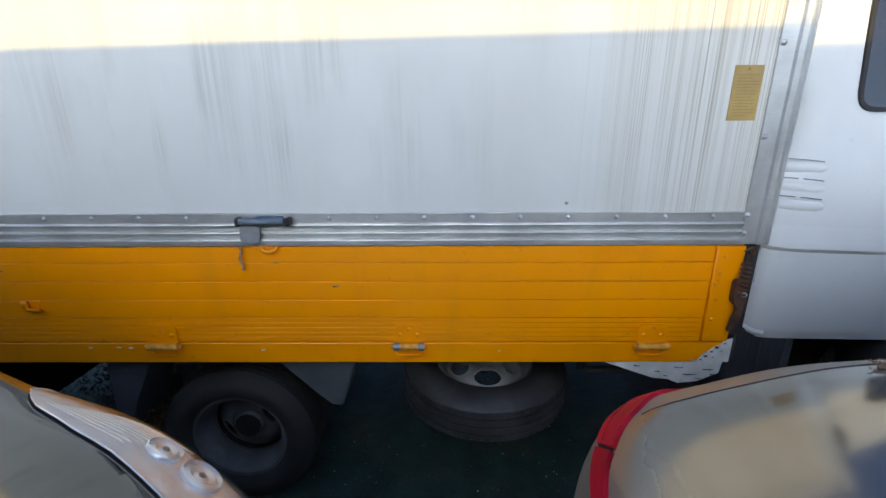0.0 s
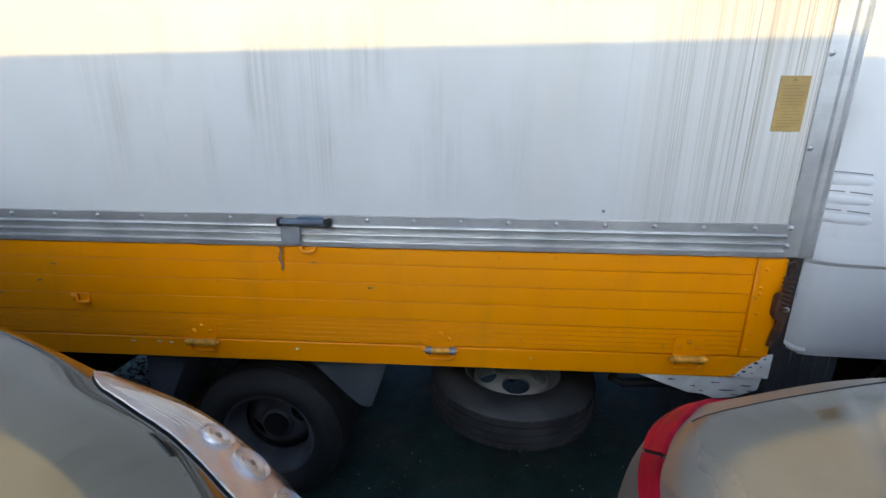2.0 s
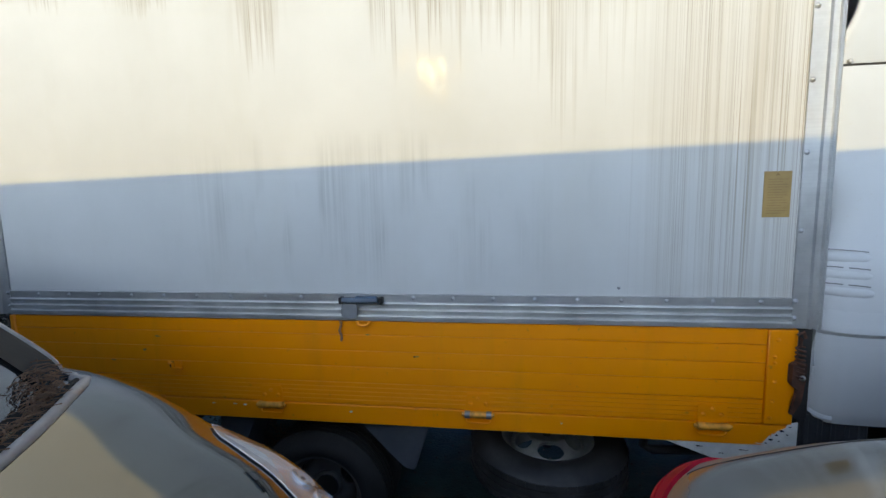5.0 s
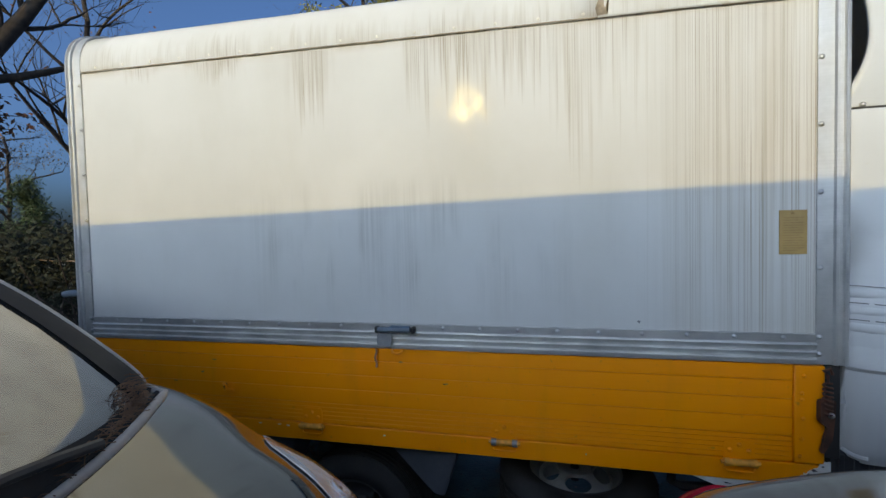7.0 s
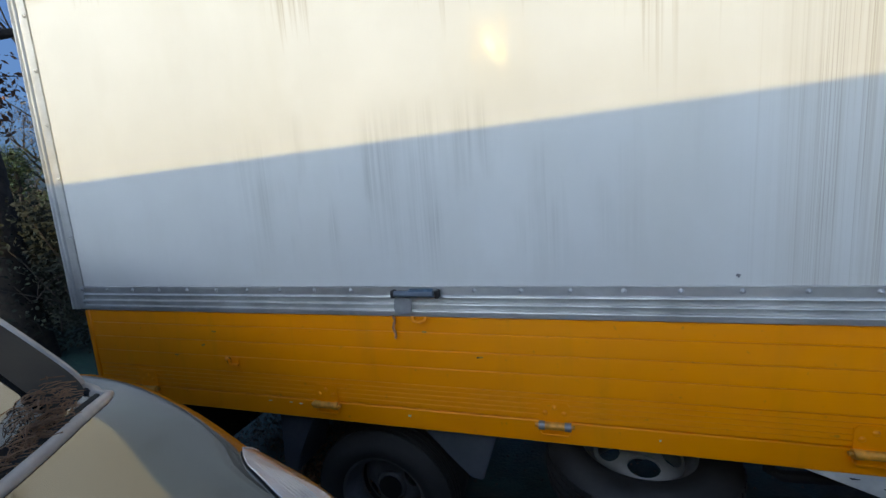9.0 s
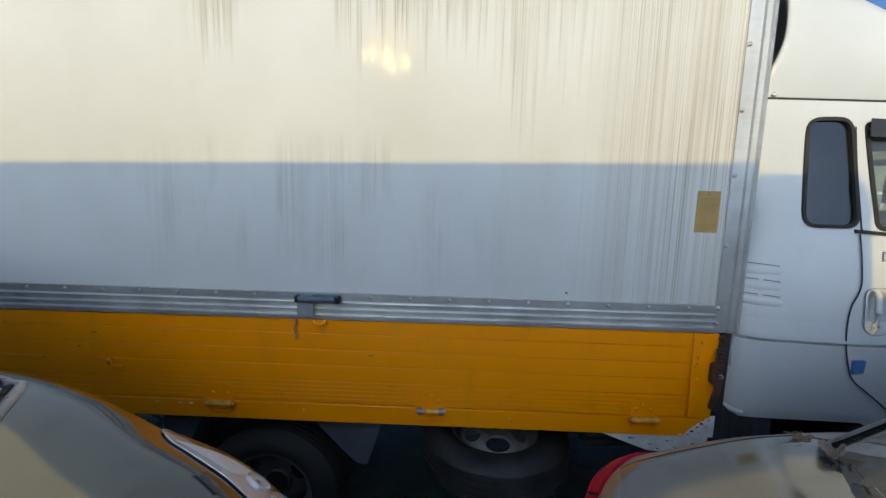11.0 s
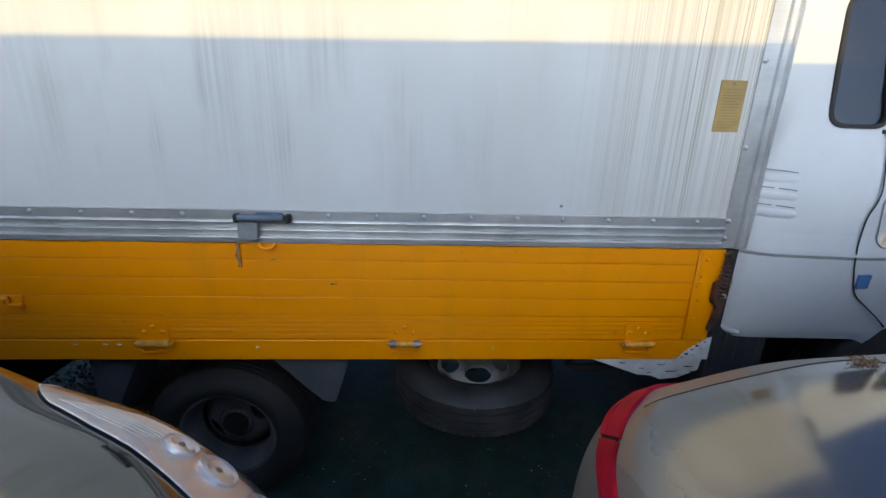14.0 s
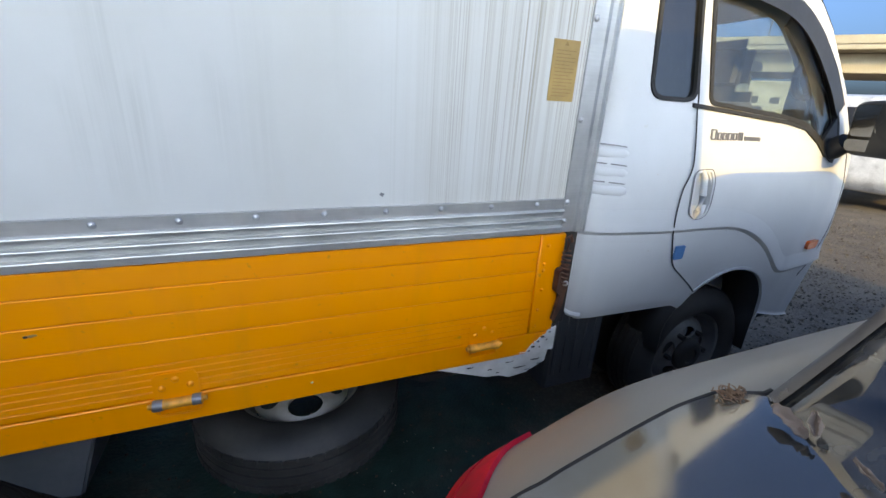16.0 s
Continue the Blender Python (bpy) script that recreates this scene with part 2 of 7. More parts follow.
M = {
    "panel": panel_white(), "yellow": yellow_paint(), "alu": aluminium("aluminium", 0.62), "alu_dark": aluminium("aluminium_rear", 0.62, 0.4),
    "cab": white_body(), "glass": glass("window_glass", (0.84, 0.90, 0.90), 0.06, 0.06), "dark_glass": glass("tinted_glass", (0.12, 0.14, 0.15), 0.1, 0.09), "quarter_glass": glass("quarter_window_glass", (0.14, 0.17, 0.19), 0.03, 0.13), "screen_glass": glass("dusty_windscreen_glass", (0.10, 0.11, 0.11), 0.22, 0.30), "rear_glass": glass("dusty_rear_glass", (0.12, 0.13, 0.14), 0.28, 0.09),
    "ground": ground_mat(),
    "roof_white": plain("roof_panel_white", (0.72, 0.69, 0.61), 0.35, vary=0.12, stain=7),
    "seal": plain("dark_seal", (0.016, 0.016, 0.017), 0.75), "rubber": plain("tyre_rubber", (0.034, 0.032, 0.031), 0.75, vary=0.4, grain=150),
    "rubber_dusty": plain("dusty_rubber", (0.046, 0.043, 0.041), 0.62, vary=0.45, grain=70, stain=7),
    "flap_dark": plain("blue_black_rubber", (0.036, 0.039, 0.044), 0.6, vary=0.3), "flap": plain("grey_mudguard", (0.075, 0.085, 0.10), 0.65), "frame": plain("black_chassis", (0.02, 0.018, 0.017), 0.7, vary=0.4),
    "rim": plain("grey_steel_rim", (0.42, 0.41, 0.39), 0.45, 0.4, 0.25), "rim_dark": plain("dark_steel_rim", (0.17, 0.17, 0.17), 0.55, 0.3, 0.4),
    "rust": plain("rusty_steel", (0.11, 0.045, 0.026), 0.8, 0.1, 0.5, 90, 18), "blue": plain("blue_tape", (0.04, 0.20, 0.42), 0.6), "old_tape": plain("grimy_blue_tape", (0.055, 0.13, 0.20), 0.55, vary=0.5, grain=90, stain=40),
    "chip_white": plain("chipped_white_paint", (0.68, 0.68, 0.64), 0.55, vary=0.15, grain=35, stain=16),
    "bolt": plain("zinc_bolt", (0.55, 0.55, 0.54), 0.35, 0.8), "rubbed": plain("rubbed_orange_paint", (0.74, 0.30, 0.035), 0.5, vary=0.3, grain=120, stain=40), "paper": plain("aged_paper_label", (0.42, 0.26, 0.095), 0.7, vary=0.14),
    "ink": plain("label_ink", (0.33, 0.19, 0.065), 0.7), "black": plain("black_plastic", (0.025, 0.026, 0.028), 0.45),
    "visor": plain("smoked_visor", (0.022, 0.023, 0.026), 0.35, coat=0.15), "grey": plain("grey_emblem", (0.20, 0.20, 0.21), 0.35, 0.4),
    "amber": plain("amber_lens", (0.75, 0.10, 0.015), 0.2, coat=0.6), "seat": plain("grey_seat_fabric", (0.10, 0.095, 0.09), 0.9),
    "pillar": plain("sky_tinted_dark_trim", (0.018, 0.020, 0.030), 0.28, vary=0.1, coat=0.2), "steel": plain("dull_grey_steel", (0.34, 0.35, 0.36), 0.5, 0.4, 0.25), "latch": plain("grimy_latch_steel", (0.075, 0.08, 0.085), 0.55, 0.3, 0.4), "dash": plain("dashboard_plastic", (0.06, 0.06, 0.062), 0.6), "rope": plain("tan_dry_leaf", (0.30, 0.215, 0.165), 0.9, vary=0.4, grain=200),
    "gold": car_paint("gold_brown_paint", (0.145, 0.138, 0.12), dusty=0.07, rough=0.0), "taupe": car_paint("taupe_paint", (0.135, 0.13, 0.124), (0.26, 0.245, 0.215), 0.22, 0.03, lip=0.966),
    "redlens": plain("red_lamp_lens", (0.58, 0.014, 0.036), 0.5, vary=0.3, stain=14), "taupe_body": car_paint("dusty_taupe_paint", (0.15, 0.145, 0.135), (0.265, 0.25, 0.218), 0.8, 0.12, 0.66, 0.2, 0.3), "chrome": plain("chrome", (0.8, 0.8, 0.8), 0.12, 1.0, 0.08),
    "mirror": plain("mirror_glass", (0.16, 0.165, 0.175), 0.06, 1.0, 0.05),
    "lens": glass("clear_lamp_lens", (0.96, 0.96, 0.95), 0.05, 0.06), "reflector": plain("lamp_reflector", (0.92, 0.92, 0.91), 0.14, 0.5, 0.06, grain=30, stain=30, bump=1.0), "rope_red": plain("frayed_red_rope", (0.40, 0.20, 0.12), 0.9, vary=0.3, grain=200), "lit_dusty_gold": plain("lit_dusty_gold_paint", (0.52, 0.47, 0.41), 0.55, vary=0.3, grain=60), "tie_steel": plain("faded_blue_steel", (0.12, 0.165, 0.21), 0.6, vary=0.3, grain=60), "needles": plain("dry_needles", (0.22, 0.12, 0.07), 0.85, vary=0.8, grain=60),
    "bark": plain("tree_bark", (0.055, 0.040, 0.030), 0.95, vary=0.55, grain=34, stain=9, bump=1.0), "deadleaf": plain("dry_leaf", (0.16, 0.06, 0.03), 0.8, vary=0.4),
    "pine": plain("pine_needle_clump", (0.045, 0.075, 0.03), 0.9, vary=0.4, stain=2), "shrub": plain("shrub_leaf", (0.03, 0.035, 0.02), 0.9, vary=0.4),
    "grit": plain("brown_grit", (0.15, 0.12, 0.09), 0.95, vary=0.5, grain=30), "willow": plain("willow_leaf", (0.22, 0.20, 0.05), 0.8, vary=0.3), "concrete": plain("pale_concrete", (0.42, 0.37, 0.28), 0.85, vary=0.12, grain=20, stain=0.6),
    "wall": plain("pale_bounce_wall", (0.78, 0.76, 0.72), 0.9, vary=0.12, stain=1.5), "white_far": plain("white_vehicle_paint", (0.75, 0.75, 0.74), 0.3, coat=0.6),
    "brush": plain("brown_scrub", (0.14, 0.105, 0.075), 0.95, vary=0.4, stain=1.0), "dirt_stain": plain("brown_sealant", (0.33, 0.27, 0.20), 0.85, vary=0.4, stain=25),
}
M["redlens"].node_tree.nodes["Principled BSDF"].inputs["Specular IOR Level"].default_value = 0.12


# ---- mesh helpers ----
def mesh_object(name, bm, mat, smooth=None):
    me = bpy.data.meshes.new(name)
    bmesh.ops.recalc_face_normals(bm, faces=bm.faces)
    bm.to_mesh(me)
    bm.free()
    if smooth is not None:
        me.shade_smooth()
        if smooth < 180:
            me.set_sharp_from_angle(angle=radians(smooth))
    me.materials.append(mat)
    return new(name, me)


def empty(name, at, label, category, group="", kind=""):
    ob = new(name)
    ob.location = at
    ob.empty_display_size = 0.1
    return tagged(ob, label, category, group, kind)


def part(name, bm, mat, parent, label="", smooth=40):
    """One mesh in world coordinates under a thing or a part."""
    ob = mesh_object(name, bm, mat, smooth)
    ob.parent = parent
    chain, p = Matrix.Identity(4), parent
    while p:
        chain = p.matrix_basis @ chain if p.parent is None else p.matrix_parent_inverse @ p.matrix_basis @ chain
        p = p.parent
    ob.matrix_parent_inverse = chain.inverted()
    return tagged(ob, label) if label else ob


def thing(name, bm, mat, label, category, group="", kind="", smooth=40):
    return tagged(mesh_object(name, bm, mat, smooth), label, category, group, kind)


def box(x0, x1, y0, y1, z0, z1, bevel=0.0, bm=None, seg=1):
    bm = bm or bmesh.new()
    m = Matrix.Translation(((x0 + x1) / 2, (y0 + y1) / 2, (z0 + z1) / 2)) @ Matrix.Diagonal((x1 - x0, y1 - y0, z1 - z0, 1))
    made = bmesh.ops.create_cube(bm, size=1, matrix=m)["verts"]
    if bevel:
        edges = list({e for v in made for e in v.link_edges})
        bmesh.ops.bevel(bm, geom=edges, offset=bevel, segments=seg, affect="EDGES", clamp_overlap=True)
    return bm


def rod(p, q, r, seg=12, bm=None, r2=None):
    bm = bm or bmesh.new()
    p, q = Vector(p), Vector(q)
    m = Matrix.Translation((p + q) / 2) @ (q - p).to_track_quat("Z", "Y").to_matrix().to_4x4()
    bmesh.ops.create_cone(bm, cap_ends=True, segments=seg, radius1=r, radius2=r if r2 is None else r2, depth=(q - p).length, matrix=m)
    return bm


def dome(p, normal, r, h, bm=None, seg=10):
    """A rivet or bolt head: a low dome on a surface."""
    bm = bm or bmesh.new()
    m = Matrix.Translation(p) @ Vector(normal).to_track_quat("Z", "Y").to_matrix().to_4x4()
    lathe([(0, h), (r * 0.55, h * 0.86), (r * 0.9, h * 0.45), (r, 0)], m, seg, bm)
    return bm


def lathe(profile, m=Matrix.Identity(4), seg=48, bm=None, closed=False):
    bm = bm or bmesh.new()
    rings = []
    for r, h in profile:
        if r < 1e-6:
            rings.append([bm.verts.new(m @ Vector((0, 0, h)))])
        else:
            rings.append([bm.verts.new(m @ Vector((r * math.cos(a), r * math.sin(a), h))) for a in (2 * math.pi * i / seg for i in range(seg))])
    pairs = list(zip(rings, rings[1:])) + ([(rings[-1], rings[0])] if closed else [])
    for a, b in pairs:
        for i in range(seg):
            j = (i + 1) % seg
            quad = [a[i % len(a)], a[j % len(a)], b[j % len(b)], b[i % len(b)]]
            quad = list(dict.fromkeys(quad))
            if len(quad) > 2:
                bm.faces.new(quad)
    return bm


def prism(poly, depth, plane="xz", at=0.0, bevel=0.0, bm=None):
    """A flat outline in a plane, given a thickness from at to at + depth."""
    bm = bm or bmesh.new()
    def place(a, b, c):
        return {"xz": (a, c, b), "yz": (c, a, b), "xy": (a, b, c)}[plane]
    lo = [bm.verts.new(place(a, b, at)) for a, b in poly]
    hi = [bm.verts.new(place(a, b, at + depth)) for a, b in poly]
    n = len(poly)
    faces = [bm.faces.new(lo), bm.faces.new(hi[::-1])]
    for i in range(n):
        faces.append(bm.faces.new((lo[i], hi[i], hi[(i + 1) % n], lo[(i + 1) % n])))
    if bevel:
        edges = list({e for v in lo + hi for e in v.link_edges})
        bmesh.ops.bevel(bm, geom=edges, offset=bevel, segments=2, affect="EDGES", clamp_overlap=True)
    return bm


def rounded(poly, r, seg=5):
    """The outline with its corners rounded."""
    out, n = [], len(poly)
    for i in range(n):
        a, b, c = Vector(poly[i - 1]), Vector(poly[i]), Vector(poly[(i + 1) % n])
        k = min(r, (a - b).length * 0.45, (c - b).length * 0.45)
        p, q = b + (a - b).normalized() * k, b + (c - b).normalized() * k
        for j in range(seg + 1):
            t = j / seg
            v = p * (1 - t) ** 2 + b * 2 * t * (1 - t) + q * t * t
            out.append((v.x, v.y))
    return out


def tube(points, r, seg=8, bm=None):
    """A round bar along a line of points."""
    bm = bm or bmesh.new()
    pts = [Vector(p) for p in points]
    rings = []
    for i, p in enumerate(pts):
        d = (pts[min(i + 1, len(pts) - 1)] - pts[max(i - 1, 0)]).normalized()
        q = d.to_track_quat("Z", "Y")
        rr = r[i] if isinstance(r, (list, tuple)) else r
        rings.append([bm.verts.new(p + q @ Vector((rr * math.cos(a), rr * math.sin(a), 0))) for a in (2 * math.pi * k / seg for k in range(seg))])
    for a, b in zip(rings, rings[1:]):
        for i in range(seg):
            bm.faces.new((a[i], a[(i + 1) % seg], b[(i + 1) % seg], b[i]))
    bm.faces.new(rings[0][::-1])
    bm.faces.new(rings[-1])
    return bm


def spline(pts, t):
    """A smooth curve through pts; t runs from 0 to len(pts) - 1."""
    n = len(pts) - 1
    i = min(max(int(t), 0), n - 1)
    f = t - i
    p1, p2 = pts[i], pts[i + 1]
    p0 = pts[i - 1] if i else p1 * 2 - p2
    p3 = pts[i + 2] if i + 2 <= n else p2 * 2 - p1
    return 0.5 * (2 * p1 + (p2 - p0) * f + (2 * p0 - 5 * p1 + 4 * p2 - p3) * f * f + (3 * p1 - p0 - 3 * p2 + p3) * f ** 3)


class Skin:
    """A smooth surface through rows of control points."""

    def __init__(self, rows, flip=False):
        self.rows, self.sign = np.array(rows, float), -1 if flip else 1

    def at(self, u, v):
        return spline([spline(list(r), v) for r in self.rows], u)

    def normal(self, u, v, e=0.02):
        a, b = self.at(u + e, v) - self.at(u - e, v), self.at(u, v + e) - self.at(u, v - e)
        n = np.cross(a, b) * self.sign
        return n / (np.linalg.norm(n) + 1e-9)

    def patch(self, u0, u1, nu, v0, v1, nv, lift=0.0, thick=0.0, bm=None, edge=None):
        bm = bm or bmesh.new()
        grid = []
        for i in range(nu + 1):
            row = []
            for j in range(nv + 1):
                s, t = i / nu, j / nv
                u, v = (u0 + (u1 - u0) * s, v0 + (v1 - v0) * t) if edge is None else edge(s, t)
                p = self.at(u, v)
                if lift:
                    p = p + self.normal(u, v) * lift
                row.append(bm.verts.new(p))
            grid.append(row)
        faces = [bm.faces.new((grid[i][j], grid[i + 1][j], grid[i + 1][j + 1], grid[i][j + 1])) for i in range(nu) for j in range(nv)]
        if thick:
            bm.normal_update()
            inner = [[bm.verts.new(g.co - Vector(self.normal(*((u0 + (u1 - u0) * i / nu, v0 + (v1 - v0) * j / nv) if edge is None else edge(i / nu, j / nv)))) * thick) for j, g in enumerate(row)] for i, row in enumerate(grid)]
            for i in range(nu):
                for j in range(nv):
                    bm.faces.new((inner[i][j], inner[i][j + 1], inner[i + 1][j + 1], inner[i + 1][j]))
            for i in range(nu):
                bm.faces.new((grid[i][0], inner[i][0], inner[i + 1][0], grid[i + 1][0]))
                bm.faces.new((grid[i][nv], grid[i + 1][nv], inner[i + 1][nv], inner[i][nv]))
            for j in range(nv):
                bm.faces.new((grid[0][j], grid[0][j + 1], inner[0][j + 1], inner[0][j]))
                bm.faces.new((grid[nu][j], inner[nu][j], inner[nu][j + 1], grid[nu][j + 1]))
        return bm


def cut(bm, cutter):
    """bm less cutter."""
    obs = []
    for b in (bm, cutter):
        bmesh.ops.recalc_face_normals(b, faces=b.faces)
        me = bpy.data.meshes.new("work")
        b.to_mesh(me)
        b.free()
        obs.append(new("work", me))
    mod = obs[0].modifiers.new("cut", "BOOLEAN")
    mod.object, mod.operation, mod.solver = obs[1], "DIFFERENCE", "EXACT"
    mod.use_self = True
    done = bpy.data.meshes.new_from_object(obs[0].evaluated_get(bpy.context.evaluated_depsgraph_get()))
    out = bmesh.new()
    out.from_mesh(done)
    for ob in obs:
        me = ob.data
        bpy.data.objects.remove(ob)
        bpy.data.meshes.remove(me)
    bpy.data.meshes.remove(done)
    return out


# ---- the ground and the added shade walls ----
def height(x, y):
    """Ground level: a shallow dip under the truck's bed, a slight bank under its cab and beyond."""
    def ease(v):
        v = min(1.0, max(0.0, v))
        return v * v * (3 - 2 * v)
    back = ease((y - 0.9) / 0.3)
    return 0.08 * ease((x - 0.85) / 0.6) * back - 0.045 * ease((0.9 - x) / 0.4) * back * ease((3.6 - y) / 0.5) * ease((x + 4.0) / 0.8)


def ground():
    """One sheet to the horizon, finer and slightly uneven near the vehicles."""
    bm = bmesh.new()
    xs = sorted({*np.linspace(-14, 14, 141).tolist(), -900, -300, -80, -30, 30, 80, 300, 900})
    ys = sorted({*np.linspace(-8, 16, 121).tolist(), -900, -300, -80, -30, 40, 90, 300, 900})
    near = lambda x, y: -3 < x < 3.2 and -1.2 < y < 3.2
    grid = [[bm.verts.new((x, y, height(x, y) + (0.012 * noise.noise((x * 0.9, y * 0.9, 0)) if abs(x) < 20 and abs(y) < 20 and not near(x, y) else 0))) for y in ys] for x in xs]
    for i in range(len(xs) - 1):
        for j in range(len(ys) - 1):
            bm.faces.new((grid[i][j], grid[i + 1][j], grid[i + 1][j + 1], grid[i][j + 1]))
    return thing("ground", bm, M["ground"], "worn green-painted concrete giving way to dark gravel and earth", "ground", kind="structure", smooth=180)


ground()

# unseen plain wall added behind; its two heights draw the truck's line of shade
WALL_Y = -2.75
k = 1.30 - WALL_Y
edge_x = 1.37 - 0.158 * k
hi_l, hi_r = 1.560 + 0.305 * k - 0.022 * 6, 1.617 + 0.305 * k
# its pale colour also bounces sky light onto the truck's shaded side
bm = prism([(-16, 0), (edge_x, 0), (edge_x, hi_r), (-16, hi_l - 0.17)], -0.3, "xz", WALL_Y)
thing("shade_wall", bm, M["wall"], "unseen plain pale wall added to shade the truck", "wall", kind="structure", smooth=None)
bm = prism([(edge_x + 0.003, 0), (16, 0), (16, 0.9), (3.3, 0.9), (3.3, 1.060 + 0.305 * k), (edge_x + 0.003, 1.050 + 0.305 * k)], -0.3, "xz", WALL_Y)
thing("shade_wall_low", bm, M["wall"], "lower unseen plain pale wall added to shade the truck", "wall", kind="structure", smooth=None)

# ---- the box truck ----
Y0 = 1.296            # near face of the box
YC = Y0 + 0.83        # middle of the truck
Y1 = 2 * YC - Y0
XR, XF = -1.938, 0.881   # inner edges of the corner posts
truck = empty("box_truck", (0.3, YC, 0), "white box truck with yellow drop sides and dirty streaked cargo box", "truck")


def seam(x):
    """Height of the roof seam, which climbs towards the tail."""
    return 2.162 + 0.024 * (XF - x)


def cargo_box():
    # side panels, far side too
    outline = [(XR, 1.128), (XF, 1.128), (XF, seam(XF) + 0.006), (XR, seam(XR) + 0.006)]
    part("side_panel", prism(outline, 0.03, "xz", Y0), M["panel"], truck, "white panel with brown dirt streaks")
    part("side_panel", prism(outline, -0.03, "xz", Y1), M["panel"], truck)
    part("front_wall", box(XF + 0.01, XF + 0.04, Y0 + 0.07, Y1 - 0.07, 1.04, 2.30), M["roof_white"], truck)
    part("rear_door", box(XR - 0.05, XR - 0.02, Y0 + 0.07, Y1 - 0.07, 1.04, 2.30), M["roof_white"], truck)
    part("box_floor", box(XR - 0.05, XF + 0.05, Y0 + 0.03, Y1 - 0.03, 0.93, 1.0), M["frame"], truck)

    # roof: a curved sheet in two lengths, lapped over the side panel
    def roof_line(y_out, top, drop):
        half = [(y_out, 2.158), (y_out, 2.20), (y_out + 0.012, 2.262), (y_out + 0.042, 2.315), (y_out + 0.10, 2.352), (y_out + 0.22, 2.376), (YC, top)]
        return half + [(2 * YC - y, z) for y, z in half[-2::-1]]
    for x0, x1, extra in ((XR + 0.002, 0.262, 0.0), (0.254, XF - 0.002, 0.004)):
        n, pts = 14, [np.array(p) for p in roof_line(Y0 - 0.006 - extra, 2.39 + extra, 0)]
        fine = [spline(pts, t) for t in np.linspace(0, len(pts) - 1, 60)]
        bm = bmesh.new()
        rows = []
        for i in range(n + 1):
            x = x0 + (x1 - x0) * i / n
            rise = seam(x) - 2.162
            rows.append([bm.verts.new((x, y, z + rise + 0.003 * noise.noise((x * 3, y * 4, 1)))) for y, z in fine])
        for i in range(n):
            for j in range(59):
                bm.faces.new((rows[i][j], rows[i + 1][j], rows[i + 1][j + 1], rows[i][j + 1]))
        ob = part("roof_sheet", bm, M["panel"], truck, smooth=60)
        ob.modifiers.new("thickness", "SOLIDIFY").thickness = 0.004
    # folded drip edge with wavy sealant
    bm = bmesh.new()
    for x in np.arange(XR + 0.01, XF - 0.03, 0.05):
        w = 0.003 * noise.noise((x * 7, 0, 3))
        box(x, x + 0.0505, Y0 - 0.0085 + w * 0.5, Y0 - 0.0005, seam(x) - 0.004 + w, seam(x) - 0.0005 + w + 0.002 * noise.noise((x * 19, 4, 3)), bm=bm)
    part("drip_edge", bm, M["dirt_stain"], truck, "grimy sealant line along the roof seam", smooth=None)
    for x in np.arange(-1.85, 0.85, 0.147):
        part("rivet", dome((x, Y0 - 0.0065, seam(x) + 0.014), (0, -1, 0), 0.0055, 0.003), M["roof_white"], truck)
    # sealant patch over the roof joint
    bm = bmesh.new()
    pts = [(0.252, 2.165), (0.285, 2.168), (0.276, 2.19), (0.288, 2.22), (0.279, 2.25), (0.289, 2.28), (0.292, 2.313), (0.24, 2.313), (0.252, 2.28), (0.247, 2.25), (0.256, 2.22), (0.246, 2.19)]
    lo = []
    for x, z in pts:
        f = spline([np.array(p) for p in roof_line(Y0 - 0.012, 2.394, 0)], np.interp(z, [2.158, 2.2, 2.262, 2.315], [0, 1, 2, 3]))
        lo.append(bm.verts.new((x, f[0], f[1] + seam(x) - 2.162)))
    bm.faces.new(lo)
    bmesh.ops.triangulate(bm, faces=bm.faces)
    ob = part("sealant_patch", bm, M["dirt_stain"], truck, "brown sealant smear over the roof joint")
    ob.modifiers.new("thickness", "SOLIDIFY").thickness = 0.003


